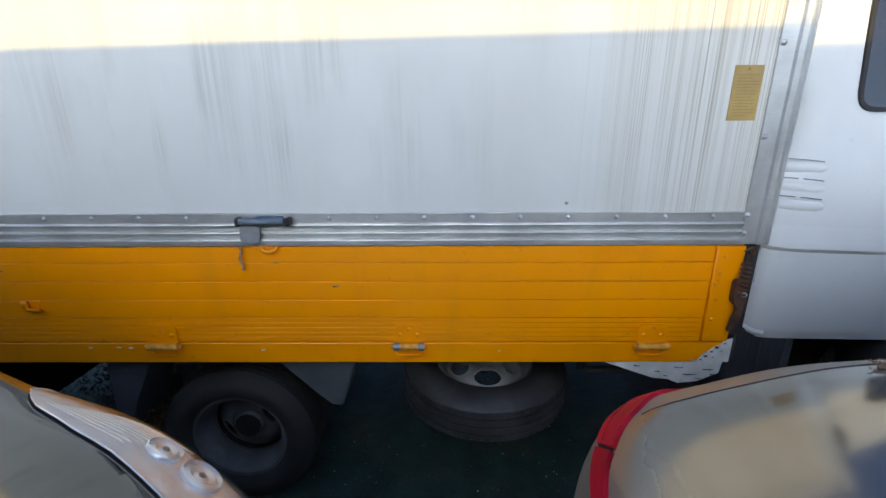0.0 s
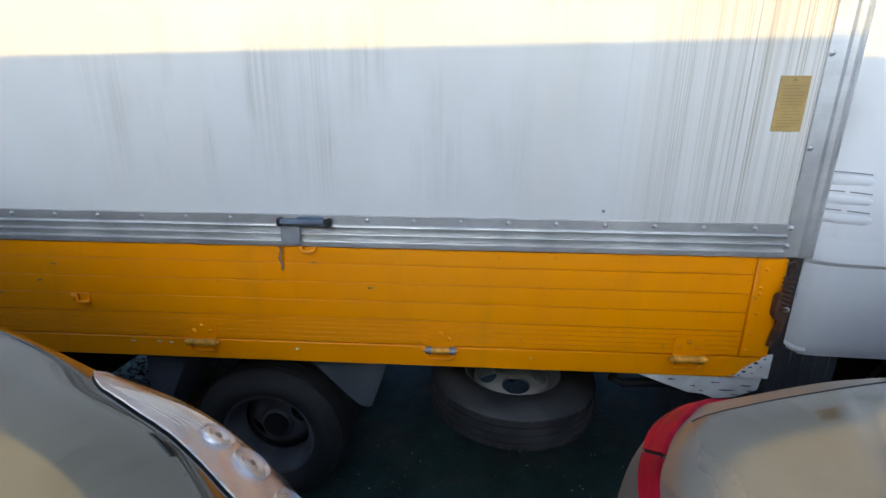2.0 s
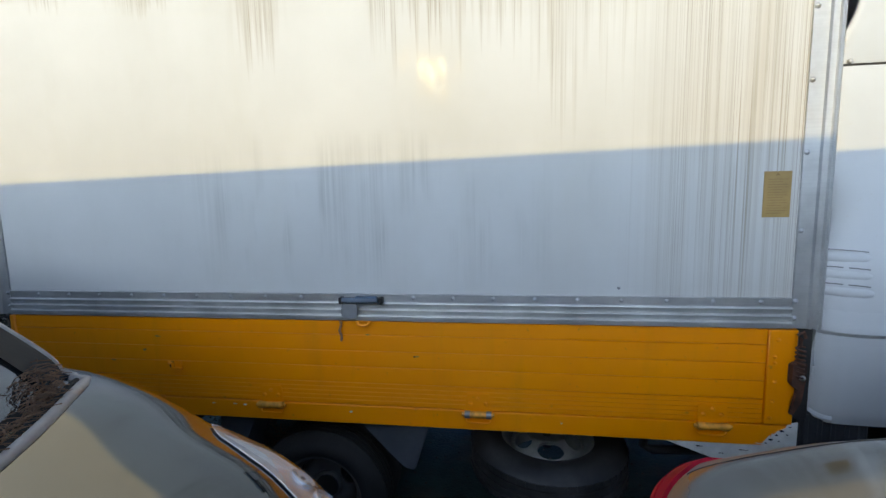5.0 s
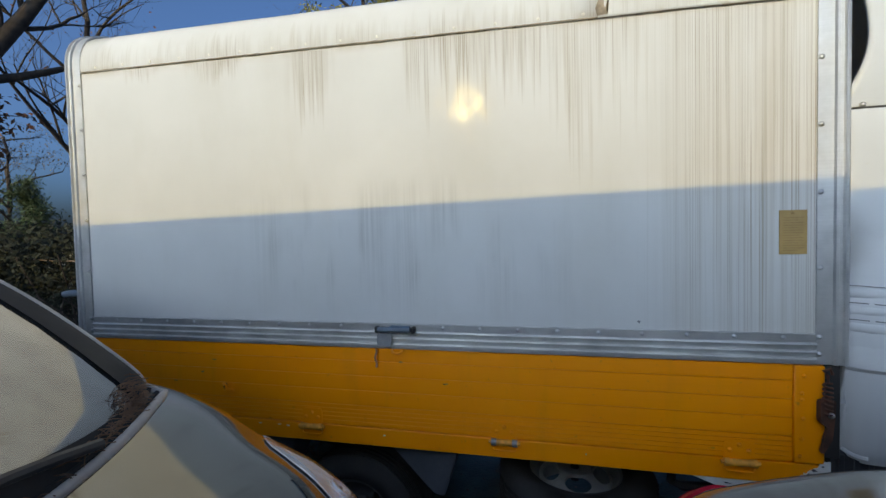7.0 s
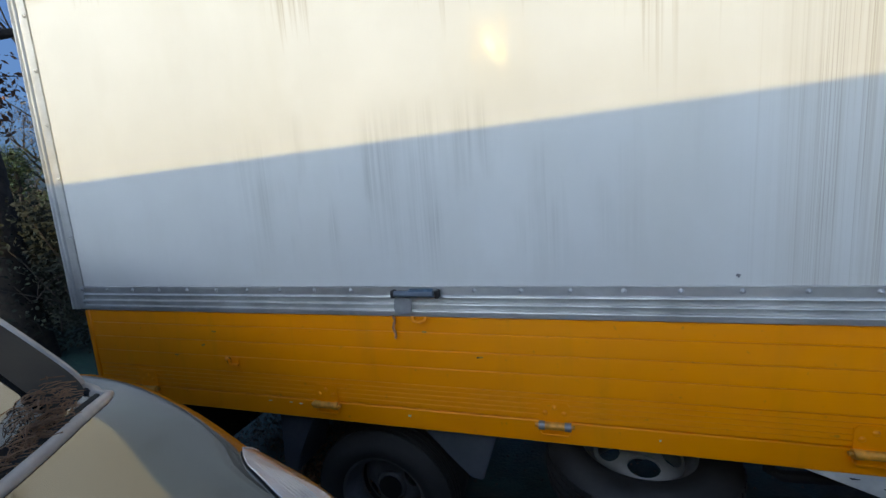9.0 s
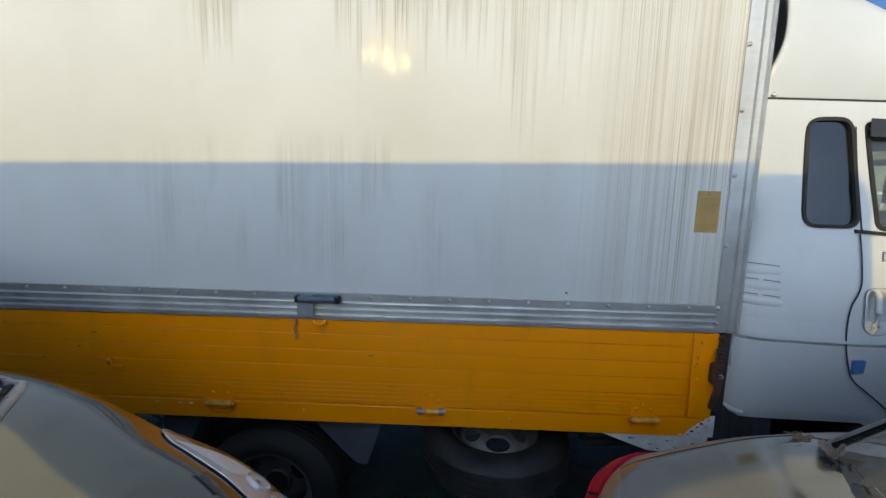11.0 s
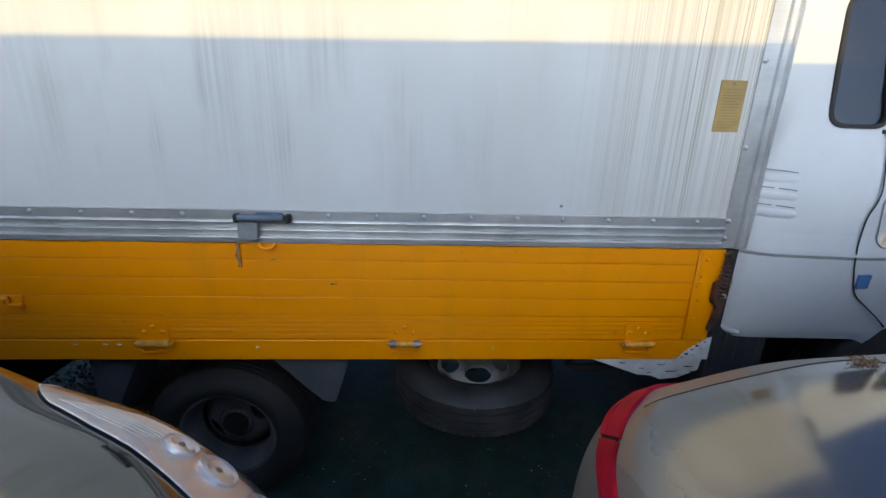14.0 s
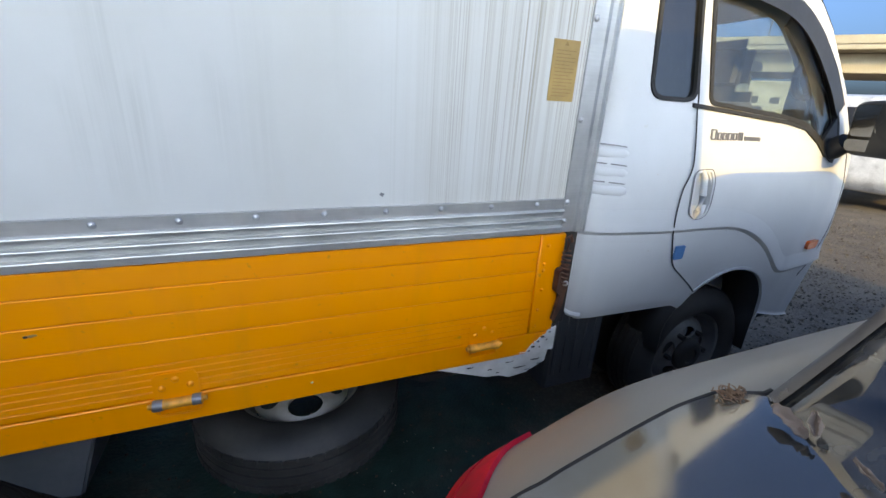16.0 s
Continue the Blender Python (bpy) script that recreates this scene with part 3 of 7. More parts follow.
def corner_post(x_in, side, mat, rise):
    """An aluminium post with raised ridges that turns over into the roof."""
    s = side
    prof = [(0, 0.0), (0, 0.006), (0.042, 0.006), (0.046, 0.013), (0.054, 0.013), (0.058, 0.007), (0.066, 0.007), (0.070, 0.013), (0.078, 0.012), (0.086, 0.004), (0.090, -0.008), (0.090, -0.04)]
    path = [(a, b + rise) for a, b in ((Y0, 2.12), (Y0, 2.20), (Y0 + 0.008, 2.258), (Y0 + 0.036, 2.316), (Y0 + 0.095, 2.358), (Y0 + 0.22, 2.384), (YC, 2.40))]
    pts = [np.array(p) for p in path]
    line = [np.array((Y0, 1.037)), np.array((Y0, 2.0))] + [spline(pts, t) for t in np.linspace(0, 6, 44)]
    full = line + [np.array((2 * YC - p[0], p[1])) for p in line[-2::-1]]
    bm = bmesh.new()
    rows = []
    for i, p in enumerate(full):
        d = full[min(i + 1, len(full) - 1)] - full[max(i - 1, 0)]
        d = d / np.linalg.norm(d)
        nrm = np.array((-d[1], d[0]))
        rows.append([bm.verts.new((x_in + s * a, p[0] + nrm[0] * b, p[1] + nrm[1] * b)) for a, b in prof])
    for a, b in zip(rows, rows[1:]):
        for j in range(len(prof) - 1):
            bm.faces.new((a[j], a[j + 1], b[j + 1], b[j]))
    post = part("corner_post", bm, mat, truck, "ribbed aluminium corner post with rivets", smooth=25)
    for z in (1.069, 1.122, 1.337, 1.568, 1.773, 1.974, 2.17):
        x = x_in + s * (0.009 if z > 1.2 else 0.007)
        rivet = dome((x, Y0 - 0.006, z), (0, -1, 0), 0.0085, 0.006)
        dome((x, Y0 - 0.011, z), (0, -1, 0), 0.003, 0.003, rivet, 6)
        part("rivet", rivet, M["bolt"], post)
    return post


def bottom_rail():
    # three lapped flutes, each with a bright upper facet
    prof = [(0.0, 1.037), (-0.010, 1.037), (-0.0115, 1.0525), (-0.0105, 1.0545), (-0.0015, 1.0575), (-0.002, 1.0595), (-0.0115, 1.0745), (-0.0105, 1.0765), (-0.0015, 1.0795), (-0.002, 1.0815),
            (-0.0125, 1.098), (-0.0115, 1.1005), (-0.004, 1.1035), (-0.005, 1.130), (0.0, 1.132)]
    for y, s in ((Y0, 1), (Y1, -1)):
        bm = bmesh.new()
        rows = [[bm.verts.new((x, y + s * a, b)) for a, b in prof] for x in (XR, -0.543, XF)]
        for a, b in zip(rows, rows[1:]):
            for j in range(len(prof) - 1):
                bm.faces.new((a[j], a[j + 1], b[j + 1], b[j]))
        rail = part("bottom_rail", bm, M["alu"], truck, "ribbed aluminium rail with a row of rivets", smooth=None)
        rail.modifiers.new("thickness", "SOLIDIFY").thickness = 0.002
        if s > 0:
            for i in range(-14, 7):
                x = -0.027 + 0.1367 * i
                if XR < x < XF and not -0.58 < x < -0.38:
                    rivet = dome((x, Y0 - 0.005, 1.118), (0, -1, 0), 0.0075, 0.005)
                    dome((x, Y0 - 0.009, 1.118), (0, -1, 0), 0.0028, 0.003, rivet, 6)
                    part("rivet", rivet, M["bolt"], rail)


def rail_latch():
    """Over-centre latch on the rail with blue tape, a strap plate and a rope end."""
    y = Y0 - 0.012
    latch = part("latch", box(-0.558, -0.405, y - 0.014, y, 1.106, 1.122, 0.003), M["latch"], truck, "grey steel rail latch wound with blue tape")
    part("bolt_bar", rod((-0.545, y - 0.022, 1.115), (-0.42, y - 0.022, 1.115), 0.0095), M["tie_steel"], latch, "faded blue-grey sliding bolt")
    bm = box(-0.50, -0.425, y - 0.026, y - 0.004, 1.121, 1.1275, 0.002)
    part("tape", bm, M["old_tape"], latch, "grimy blue tape")
    for x in (-0.552, -0.41):
        part("bracket", box(x - 0.007, x + 0.007, y - 0.026, y, 1.101, 1.125, 0.003), M["frame"], latch)
    part("strap_plate", prism(rounded([(-0.556, 1.050), (-0.500, 1.048), (-0.497, 1.10), (-0.553, 1.10)], 0.012), -0.012, "xz", Y0 - 0.012, 0.003), M["steel"], latch, "dull grey strap plate")
    pts = [(-0.566 + 0.003 * math.sin(i * 0.9), Y0 - 0.012 - 0.002 * math.cos(i * 1.3), 1.038 - 0.0075 * i) for i in range(11)]
    part("rope_end", tube(pts, [0.0036 + 0.0012 * (i % 2) for i in range(11)]), M["rope_red"], latch, "short frayed red-brown rope end")
    hook = [np.array(p) for p in ((-0.502, Y0 - 0.012, 1.036), (-0.497, Y0 - 0.02, 1.026), (-0.48, Y0 - 0.024, 1.022), (-0.463, Y0 - 0.02, 1.026), (-0.458, Y0 - 0.012, 1.036))]
    bm = tube([spline(hook, t) for t in np.linspace(0, 4, 17)], 0.0045)
    part("tie_hook", bm, M["yellow"], truck, "painted rope hook")


def drop_side():
    """The yellow boarded side, its hinges, pull and bed rail."""
    side = part("drop_side", box(-1.93, 0.905, Y0 + 0.006, Y0 + 0.034, 0.722, 1.034), M["yellow"], truck, "yellow boarded aluminium drop side, scratched")
    edges = [1.034, 0.982, 0.923, 0.864, 0.804]
    for top, low in zip(edges, edges[1:]):
        bm = box(-1.93, 0.82, Y0 - 0.004, Y0 + 0.0055, low + 0.0006, top - 0.0002, 0.0020)
        part("plank", bm, M["yellow"], side)
    ribs = [0.803, 0.787, 0.771, 0.755, 0.739, 0.7225]
    for top, low in zip(ribs, ribs[1:]):
        part("plank", box(-1.93, 0.82, Y0 - 0.003, Y0 + 0.0055, low + 0.0006, top - 0.0002, 0.0012), M["yellow"], side)
    for x0, x1 in ((0.822, 0.905), (-1.955, -1.932)):
        part("end_cap", box(x0, x1, Y0 - 0.007, Y0 + 0.03, 0.722, 1.032, 0.003), M["yellow"], side)
    for x, z in ((0.848, 1.0), (0.842, 0.945), (0.842, 0.925), (0.846, 0.865), (0.842, 0.80), (0.838, 0.745)):
        part("bolt", dome((x, Y0 - 0.007, z), (0, -1, 0), 0.006, 0.006), M["yellow"], side)
    part("bed_rail", box(-1.95, 0.917, Y0 - 0.003, Y0 + 0.06, 0.648, 0.7185, 0.003), M["yellow"], truck, "yellow bed rail with small paint chips")
    part("bed_rail", box(-1.95, 0.917, Y1 - 0.06, Y1 + 0.003, 0.648, 1.034, 0.003), M["yellow"], truck)
    for x, worn in ((-1.668, False), (-0.848, False), (-0.082, True), (0.67, False)):
        plate = prism([(x - 0.044, 0.69), (x + 0.044, 0.69), (x + 0.044, 0.772), (x + 0.036, 0.783), (x - 0.036, 0.783), (x - 0.044, 0.772)], -0.0036, "xz", Y0 - 0.0045, 0.001)
        hinge = part("hinge", plate, M["yellow"], truck, "yellow painted strap hinge")
        part("barrel", rod((x - 0.048, Y0 - 0.016, 0.712), (x + 0.048, Y0 - 0.016, 0.712), 0.0112, 14), M["rubbed"], hinge, "barrel with its paint rubbed to tan")
        for s in (-1, 1):
            part("knuckle", rod((x + s * 0.028, Y0 - 0.016, 0.712), (x + s * 0.046, Y0 - 0.016, 0.712), 0.0126, 14), M["grey"] if worn else M["rubbed"], hinge)
            part("pin_end", rod((x + s * 0.046, Y0 - 0.016, 0.712), (x + s * 0.056, Y0 - 0.016, 0.712), 0.006, 10), M["rubbed"], hinge)
        for dx, z in ((-0.027, 0.748), (0.0, 0.766), (0.027, 0.748)):
            part("bolt", dome((x + dx, Y0 - 0.0066, z), (0, -1, 0), 0.0085, 0.006), M["yellow"], hinge)
        bm = tube([(x - 0.042, Y0 - 0.006, 0.70), (x - 0.042, Y0 - 0.012, 0.688), (x - 0.036, Y0 - 0.012, 0.68), (x + 0.036, Y0 - 0.012, 0.68), (x + 0.042, Y0 - 0.012, 0.688), (x + 0.042, Y0 - 0.006, 0.70)], 0.0028, 6)
        part("keeper", bm, M["yellow"], hinge)
    pull = part("pull_handle", box(-1.262, -1.205, Y0 - 0.008, Y0 - 0.004, 0.83, 0.866, 0.003), M["yellow"], truck, "small yellow pull latch")
    part("tongue", tube([(-1.255, Y0 - 0.012, 0.859), (-1.235, Y0 - 0.02, 0.859), (-1.233, Y0 - 0.02, 0.84), (-1.2, Y0 - 0.016, 0.838)], 0.006), M["yellow"], pull)
    part("slot", box(-1.256, -1.238, Y0 - 0.0095, Y0 - 0.007, 0.84, 0.862), M["frame"], pull)
    # scars and chips in the paint
    rng = random.Random(5)
    spots = [(-0.295, 0.909, 0.018, 0.004), (-0.544, 0.695, 0.014, 0.005), (-1.09, 0.703, 0.016, 0.003), (-1.0, 0.704, 0.02, 0.003), (-0.96, 0.702, 0.012, 0.004), (-0.88, 0.697, 0.018, 0.005), (-1.30, 0.96, 0.022, 0.004),
             (-0.47, 0.985, 0.012, 0.005), (-1.36, 0.905, 0.016, 0.006), (-1.5, 0.86, 0.02, 0.003), (0.2, 0.69, 0.006, 0.004)]
    for x, z, w, h in spots:
        w, h = w * 0.7, h * 0.7
        poly = [(x + w * math.cos(a) * rng.uniform(0.4, 1), z + h * math.sin(a) * rng.uniform(0.5, 1.1)) for a in np.linspace(0, 5.6, 9)]
        part("paint_chip", prism(poly, 0.0022, "xz", Y0 - 0.0062), M["paper"] if z > 0.72 else M["chip_white"], side if z > 0.72 else truck, "bare pale paint chip", smooth=None)
    part("hole", prism([(-0.302 + 0.004 * math.cos(a), 0.909 + 0.002 * math.sin(a)) for a in np.linspace(0, 5.6, 9)], 0.0022, "xz", Y0 - 0.0078), M["frame"], side, smooth=None)
    # small dent mark on the white panel above the rail
    part("mark", prism([(0.368, 1.158), (0.375, 1.152), (0.38, 1.160), (0.372, 1.163)], 0.002, "xz", Y0 - 0.003), M["grey"], truck, "small grey scratch mark", smooth=None)
    # chipped white corner and bracket
    rng = random.Random(11)
    ragged = [(0.921, 0.651), (0.921, 0.733), (0.895, 0.728)] + [(0.890 - 0.0062 * i + rng.uniform(-0.004, 0.004), 0.716 - 0.0048 * i + rng.uniform(-0.008, 0.008)) for i in range(12)] + [(0.80, 0.658), (0.83, 0.652)]
    part("bare_corner", prism(ragged, 0.0025, "xz", Y0 - 0.0068), M["chip_white"], truck, "corner where white undercoat shows through chipped paint", smooth=None)
    part("bracket_plate", prism([(0.533, 0.6465), (0.912, 0.6465), (0.906, 0.604), (0.84, 0.574), (0.78, 0.568), (0.745, 0.584), (0.70, 0.586)], 0.004, "xz", Y0 + 0.004, 0.001), M["chip_white"], truck, "chipped white steel gusset below the bed")
    rng = random.Random(23)
    for x, z, w in ((0.63, 0.632, 0.022), (0.70, 0.612, 0.016), (0.76, 0.626, 0.03), (0.79, 0.600, 0.045), (0.85, 0.618, 0.035), (0.83, 0.586, 0.022), (0.875, 0.60, 0.016), (0.73, 0.595, 0.014)):
        poly = [(x + w * f, z + 0.0012 * rng.uniform(-1, 1) + 0.0009) for f in (0, 0.25, 0.5, 0.75, 1)] + [(x + w * f, z + 0.0012 * rng.uniform(-1, 1) - 0.0009) for f in (0.8, 0.5, 0.2)]
        part("scratch", prism(poly, 0.002, "xz", Y0 + 0.0015), M["frame"], truck, smooth=None)
    for x, z, r in ((0.878, 0.702, 0.006), (0.862, 0.688, 0.005), (0.846, 0.672, 0.006), (0.90, 0.716, 0.004), (0.87, 0.668, 0.003), (0.893, 0.69, 0.003), (0.832, 0.660, 0.004)):
        poly = [(x + r * rng.uniform(0.5, 1.6) * math.cos(a), z + r * rng.uniform(0.3, 0.8) * math.sin(a)) for a in np.linspace(0, 5.5, 8)]
        part("rust_chip", prism(poly, 0.002, "xz", Y0 - 0.0078), M["frame"], truck, smooth=None)
    # rusty side lock with its spring at the front end
    y = Y0 - 0.0075
    lock = part("side_lock", prism(rounded([(0.881, 0.93), (0.921, 0.935), (0.918, 0.865), (0.901, 0.845), (0.881, 0.865)], 0.008), -0.022, "xz", y, 0.003), M["rust"], truck, "rusty side lock with a coil spring")
    helix = [(0.901 + 0.011 * math.cos(a), y - 0.018 + 0.011 * math.sin(a), 0.985 - 0.0022 * a) for a in np.arange(0, 44, 0.5)]
    part("spring", tube(helix, 0.003, 6), M["rust"], lock)
    part("hook", tube([(0.901, y - 0.018, 0.985), (0.901, y - 0.018, 1.008), (0.891, y - 0.016, 1.022), (0.908, y - 0.016, 1.03), (0.914, y - 0.016, 1.012)], 0.0045), M["rust"], lock)
    part("lever", prism([(0.904, 0.86), (0.921, 0.865), (0.916, 0.81), (0.894, 0.765), (0.884, 0.768), (0.894, 0.815)], -0.012, "xz", y - 0.006, 0.002), M["rust"], lock)
    part("pivot", dome((0.908, y - 0.022, 0.888), (0, -1, 0), 0.009, 0.008), M["bolt"], lock)
    part("end_plate", box(0.908, 0.95, Y0 + 0.002, Y0 + 0.02, 0.74, 1.034, 0.002), M["frame"], truck)


def tyre_profile(r, w, rim):
    """Half-round shoulders and three tread grooves."""
    h = w / 2
    side = [(rim, -h * 0.62), (rim + 0.010, -h * 0.82), (rim + (r - rim) * 0.35, -h), (rim + (r - rim) * 0.62, -h * 0.98), (r - 0.034, -h * 0.88), (r - 0.015, -h * 0.74), (r - 0.004, -h * 0.62)]
    tread = [(r, -h * 0.55)]
    for g in (-0.34, 0.0, 0.34):
        tread += [(r, h * (g - 0.05)), (r - 0.007, h * (g - 0.035)), (r - 0.007, h * (g + 0.035)), (r, h * (g + 0.05))]
    tread += [(r, h * 0.55)]
    return side + tread + [(a, -b) for a, b in side[::-1]]


def tread_blocks(r, w, m, n=58):
    """Shoulder lugs round both edges of the tread."""
    bm = bmesh.new()
    for i in range(n):
        a = 2 * math.pi * i / n
        for s in (-1, 1):
            q = m @ Matrix.Rotation(a, 4, "Z") @ Matrix.Translation((r - 0.0135, 0, s * w * 0.25)) @ Matrix.Diagonal((0.03, 2 * math.pi * r / n * 0.78, w * 0.115, 1))
            bmesh.ops.create_cube(bm, size=1, matrix=q)
    return bm


def wheel(at, r, w, rim, axis, parent, name, dish, mats, holes=6, hole_r=(0.5, 0.035), hub=(0.06, 0.05), label="", turn=0.25, nuts=True):
    """A steel wheel; axis points outwards. dish: how deep the disc sits behind (positive) the outer face."""
    m = Matrix.Translation(at) @ Vector(axis).to_track_quat("Z", "Y").to_matrix().to_4x4()
    tyre = part(name, lathe(tyre_profile(r, w, rim), m, 72, closed=False), mats[0], parent, label, 50)
    tagged(part("tread", tread_blocks(r, w, m), mats[0], tyre, smooth=None), kind="stuff")
    h = w / 2
    d = h - dish
    flange = [(rim + 0.010, h * 0.60), (rim + 0.012, h * 0.70), (rim + 0.004, h * 0.73), (rim - 0.006, h * 0.68), (rim - 0.010, h * 0.5), (rim - 0.03, h * 0.2), (rim - 0.034, min(d, h * 0.1)), (rim - 0.036, -h * 0.5), (rim - 0.006, -h * 0.66), (rim + 0.010, -h * 0.66)]
    part("rim", lathe(flange, m, 72), mats[1], tyre, "steel wheel rim", 40)
    ro = rim - 0.036
    disc = [(ro + 0.002, d - 0.025), (ro - 0.015, d - 0.008), (ro * 0.8, d + 0.004), (ro * 0.62, d + 0.016), (ro * 0.5, d + 0.02), (ro * 0.46, d + 0.012), (0.0, d + 0.012)]
    disc += [(0.0, d + 0.002), (ro * 0.45, d + 0.002), (ro * 0.5, d + 0.010), (ro * 0.62, d + 0.006), (ro * 0.8, d - 0.006), (ro - 0.015, d - 0.018), (ro + 0.002, d - 0.033)]
    bm = lathe(disc, m, 72, closed=True)
    knife = bmesh.new()
    for i in range(holes):
        a = 2 * math.pi * (i + turn) / holes
        q = m @ Matrix.Rotation(a, 4, "Z") @ Matrix.Translation((ro * hole_r[0], 0, d)) @ Matrix.Diagonal((hole_r[1] * 0.62, hole_r[1], 1, 1))
        bmesh.ops.create_cone(knife, cap_ends=True, segments=20, radius1=1, radius2=1, depth=0.12, matrix=q)
    part("disc", cut(bm, knife), mats[1], tyre, "pressed steel disc with round holes", 40)
    hr, hh = hub
    if hh:
        part("hub", lathe([(hr, d + 0.012), (hr, d + hh * 0.55), (hr * 0.9, d + hh * 0.85), (hr * 0.7, d + hh), (hr * 0.45, d + hh), (hr * 0.4, d + hh * 0.9), (0, d + hh * 0.92)], m, 28), mats[2], tyre)
        for i in range(6 if nuts else 0):
            a = 2 * math.pi * i / 6
            p, q = Vector((hr * 1.35 * math.cos(a), hr * 1.35 * math.sin(a), d + 0.008)), Vector((hr * 1.35 * math.cos(a), hr * 1.35 * math.sin(a), d + 0.034))
            part("nut", rod(m @ p, m @ q, 0.012, 6), mats[2], tyre)
    return tyre


def running_gear():
    for s in (-1, 1):
        part("chassis_rail", box(-1.9, 2.3, YC + s * 0.38 - 0.03, YC + s * 0.38 + 0.03, 0.52, 0.64, 0.004), M["frame"], truck)
    for x in (-1.75, -1.2, -0.3, 0.75):
        part("cross_member", box(x - 0.03, x + 0.03, Y0 + 0.08, Y1 - 0.08, 0.60, 0.645), M["frame"], truck)
    part("bed_floor", box(-1.94, 0.9, Y0 + 0.062, Y1 - 0.062, 0.648, 0.72), M["frame"], truck)
    part("front_bulkhead", box(0.92, 0.95, Y0 + 0.06, Y1 - 0.06, 0.62, 1.02), M["frame"], truck)
    part("gearbox", box(0.9, 2.2, YC - 0.32, YC + 0.32, 0.30, 0.60, 0.06), M["frame"], truck)
    part("tank", box(0.95, 1.42, Y1 - 0.5, Y1 - 0.1, 0.3, 0.62, 0.05), M["frame"], truck)
    axle_x = -0.748
    part("axle", rod((axle_x, Y0 + 0.2, 0.24), (axle_x, Y1 - 0.2, 0.24), 0.05), M["frame"], truck)
    for s, y in ((-1, Y0 + 0.114 + 0.0725), (1, Y1 - 0.114 - 0.0725)):
        wheel((axle_x, y, 0.24), 0.285, 0.145, 0.172, (0, s, 0), truck, "rear_tyre", 0.122, (M["rubber"], M["rim_dark"], M["rim_dark"]), 2, (0.72, 0.047), (0.06, 0.032), "worn black rear tyre on a dark steel rim", 0.144, False)
        part("rear_tyre", lathe(tyre_profile(0.285, 0.145, 0.172), Matrix.Translation((axle_x, y - s * 0.165, 0.24)) @ Matrix.Rotation(radians(90), 4, "X"), 48), M["rubber"], truck)
    # rubber mudguard hung round the rear wheel
    for prof in ([(-0.60, 0.66), (-0.50, 0.57), (-0.41, 0.475), (-0.372, 0.432), (-0.33, 0.425), (-0.255, 0.66)], [(-0.945, 0.66), (-1.0, 0.55), (-1.056, 0.45), (-1.076, 0.36), (-1.10, 0.335), (-1.14, 0.36), (-1.125, 0.66)]):
        bm = bmesh.new()
        prism(prof, 0.20, "xz", Y0 + 0.075, 0.006, bm)
        part("mudguard", bm, M["flap"], truck, "dusty grey rubber mudguard")
    # spare wheel slung flat under the bed
    spare = wheel((0.185, 1.60, 0.405), 0.315, 0.18, 0.182, (0, 0, 1), truck, "spare_tyre", 0.035, (M["rubber_dusty"], M["rim"], M["rust"]), 5, (0.72, 0.052), (0.06, 0.0), "dusty spare tyre on a grey steel rim", -0.72)
    # added black boards and block stand for the darkness under bed and tail
    part("rear_dark_board", box(-1.925, -1.90, Y0 + 0.25, Y1 - 0.25, 0.10, 0.645, 0.006), M["frame"], truck, "black board added for the dark under the tail")
    part("far_dark_board", box(-0.30, 0.86, Y1 - 0.34, Y1 - 0.30, 0.09, 0.645, 0.01), M["frame"], truck)
    part("far_dark_block", box(-1.88, -1.20, Y1 - 0.42, Y1 - 0.06, 0.14, 0.645, 0.02), M["frame"], truck)
    part("differential", lathe([(0, -0.13), (0.09, -0.11), (0.14, -0.04), (0.14, 0.04), (0.09, 0.11), (0, 0.13)], Matrix.Translation((axle_x, YC, 0.255)) @ Matrix.Rotation(radians(90), 4, "Y"), 24), M["frame"], truck)
    for s in (-1, 1):
        for i in range(4):
            part("leaf_spring", tube([(axle_x - 0.52 + 0.1 * i, YC + s * 0.44, 0.50 - 0.014 * i), (axle_x, YC + s * 0.44, 0.385 - 0.014 * i), (axle_x + 0.52 - 0.1 * i, YC + s * 0.44, 0.50 - 0.014 * i)], 0.009, 6), M["frame"], truck)
    part("carrier", rod((0.185, 1.60, 0.42), (0.185, 1.60, 0.66), 0.018), M["frame"], truck)
    part("side_bracket", tube([(0.50, 1.40, 0.66), (0.50, 1.40, 0.565), (0.53, 1.40, 0.55), (0.78, 1.42, 0.55)], 0.016), M["frame"], truck)


cargo_box()
corner_post(XF, 1, M["alu"], 0.0)
corner_post(XR, -1, M["alu_dark"], seam(XR) - 2.162)
bottom_rail()
rail_latch()
drop_side()
running_gear()


def paper_label():
    lab = part("paper_label", box(0.782, 0.857, Y0 - 0.0025, Y0 - 0.0003, 1.379, 1.516), M["paper"], truck, "yellowed paper notice with tiny print")
    for i in range(14):
        w = 0.055 if i % 3 else 0.04
        part("print_bar", box(0.792, 0.792 + w, Y0 - 0.0036, Y0 - 0.0022, 1.390 + 0.0078 * i, 1.3916 + 0.0078 * i), M["ink"], lab, smooth=None)
    part("print_bar", prism([(0.812, 1.503), (0.824, 1.503), (0.818, 1.512)], 0.0012, "xz", Y0 - 0.0036), M["ink"], lab, smooth=None)


paper_label()

# ---- the cab ----
HW = YC - 1.31


def cab_inset(z):
    """How far the flank leans in at height z."""
    return float(np.interp(z, [0.5, 0.72, 0.80, 0.95, 1.13, 1.22, 1.30, 1.40, 1.62, 1.84], [0.05, 0.022, 0.008, 0.0, 0.006, 0.018, 0.038, 0.062, 0.094, 0.118]))


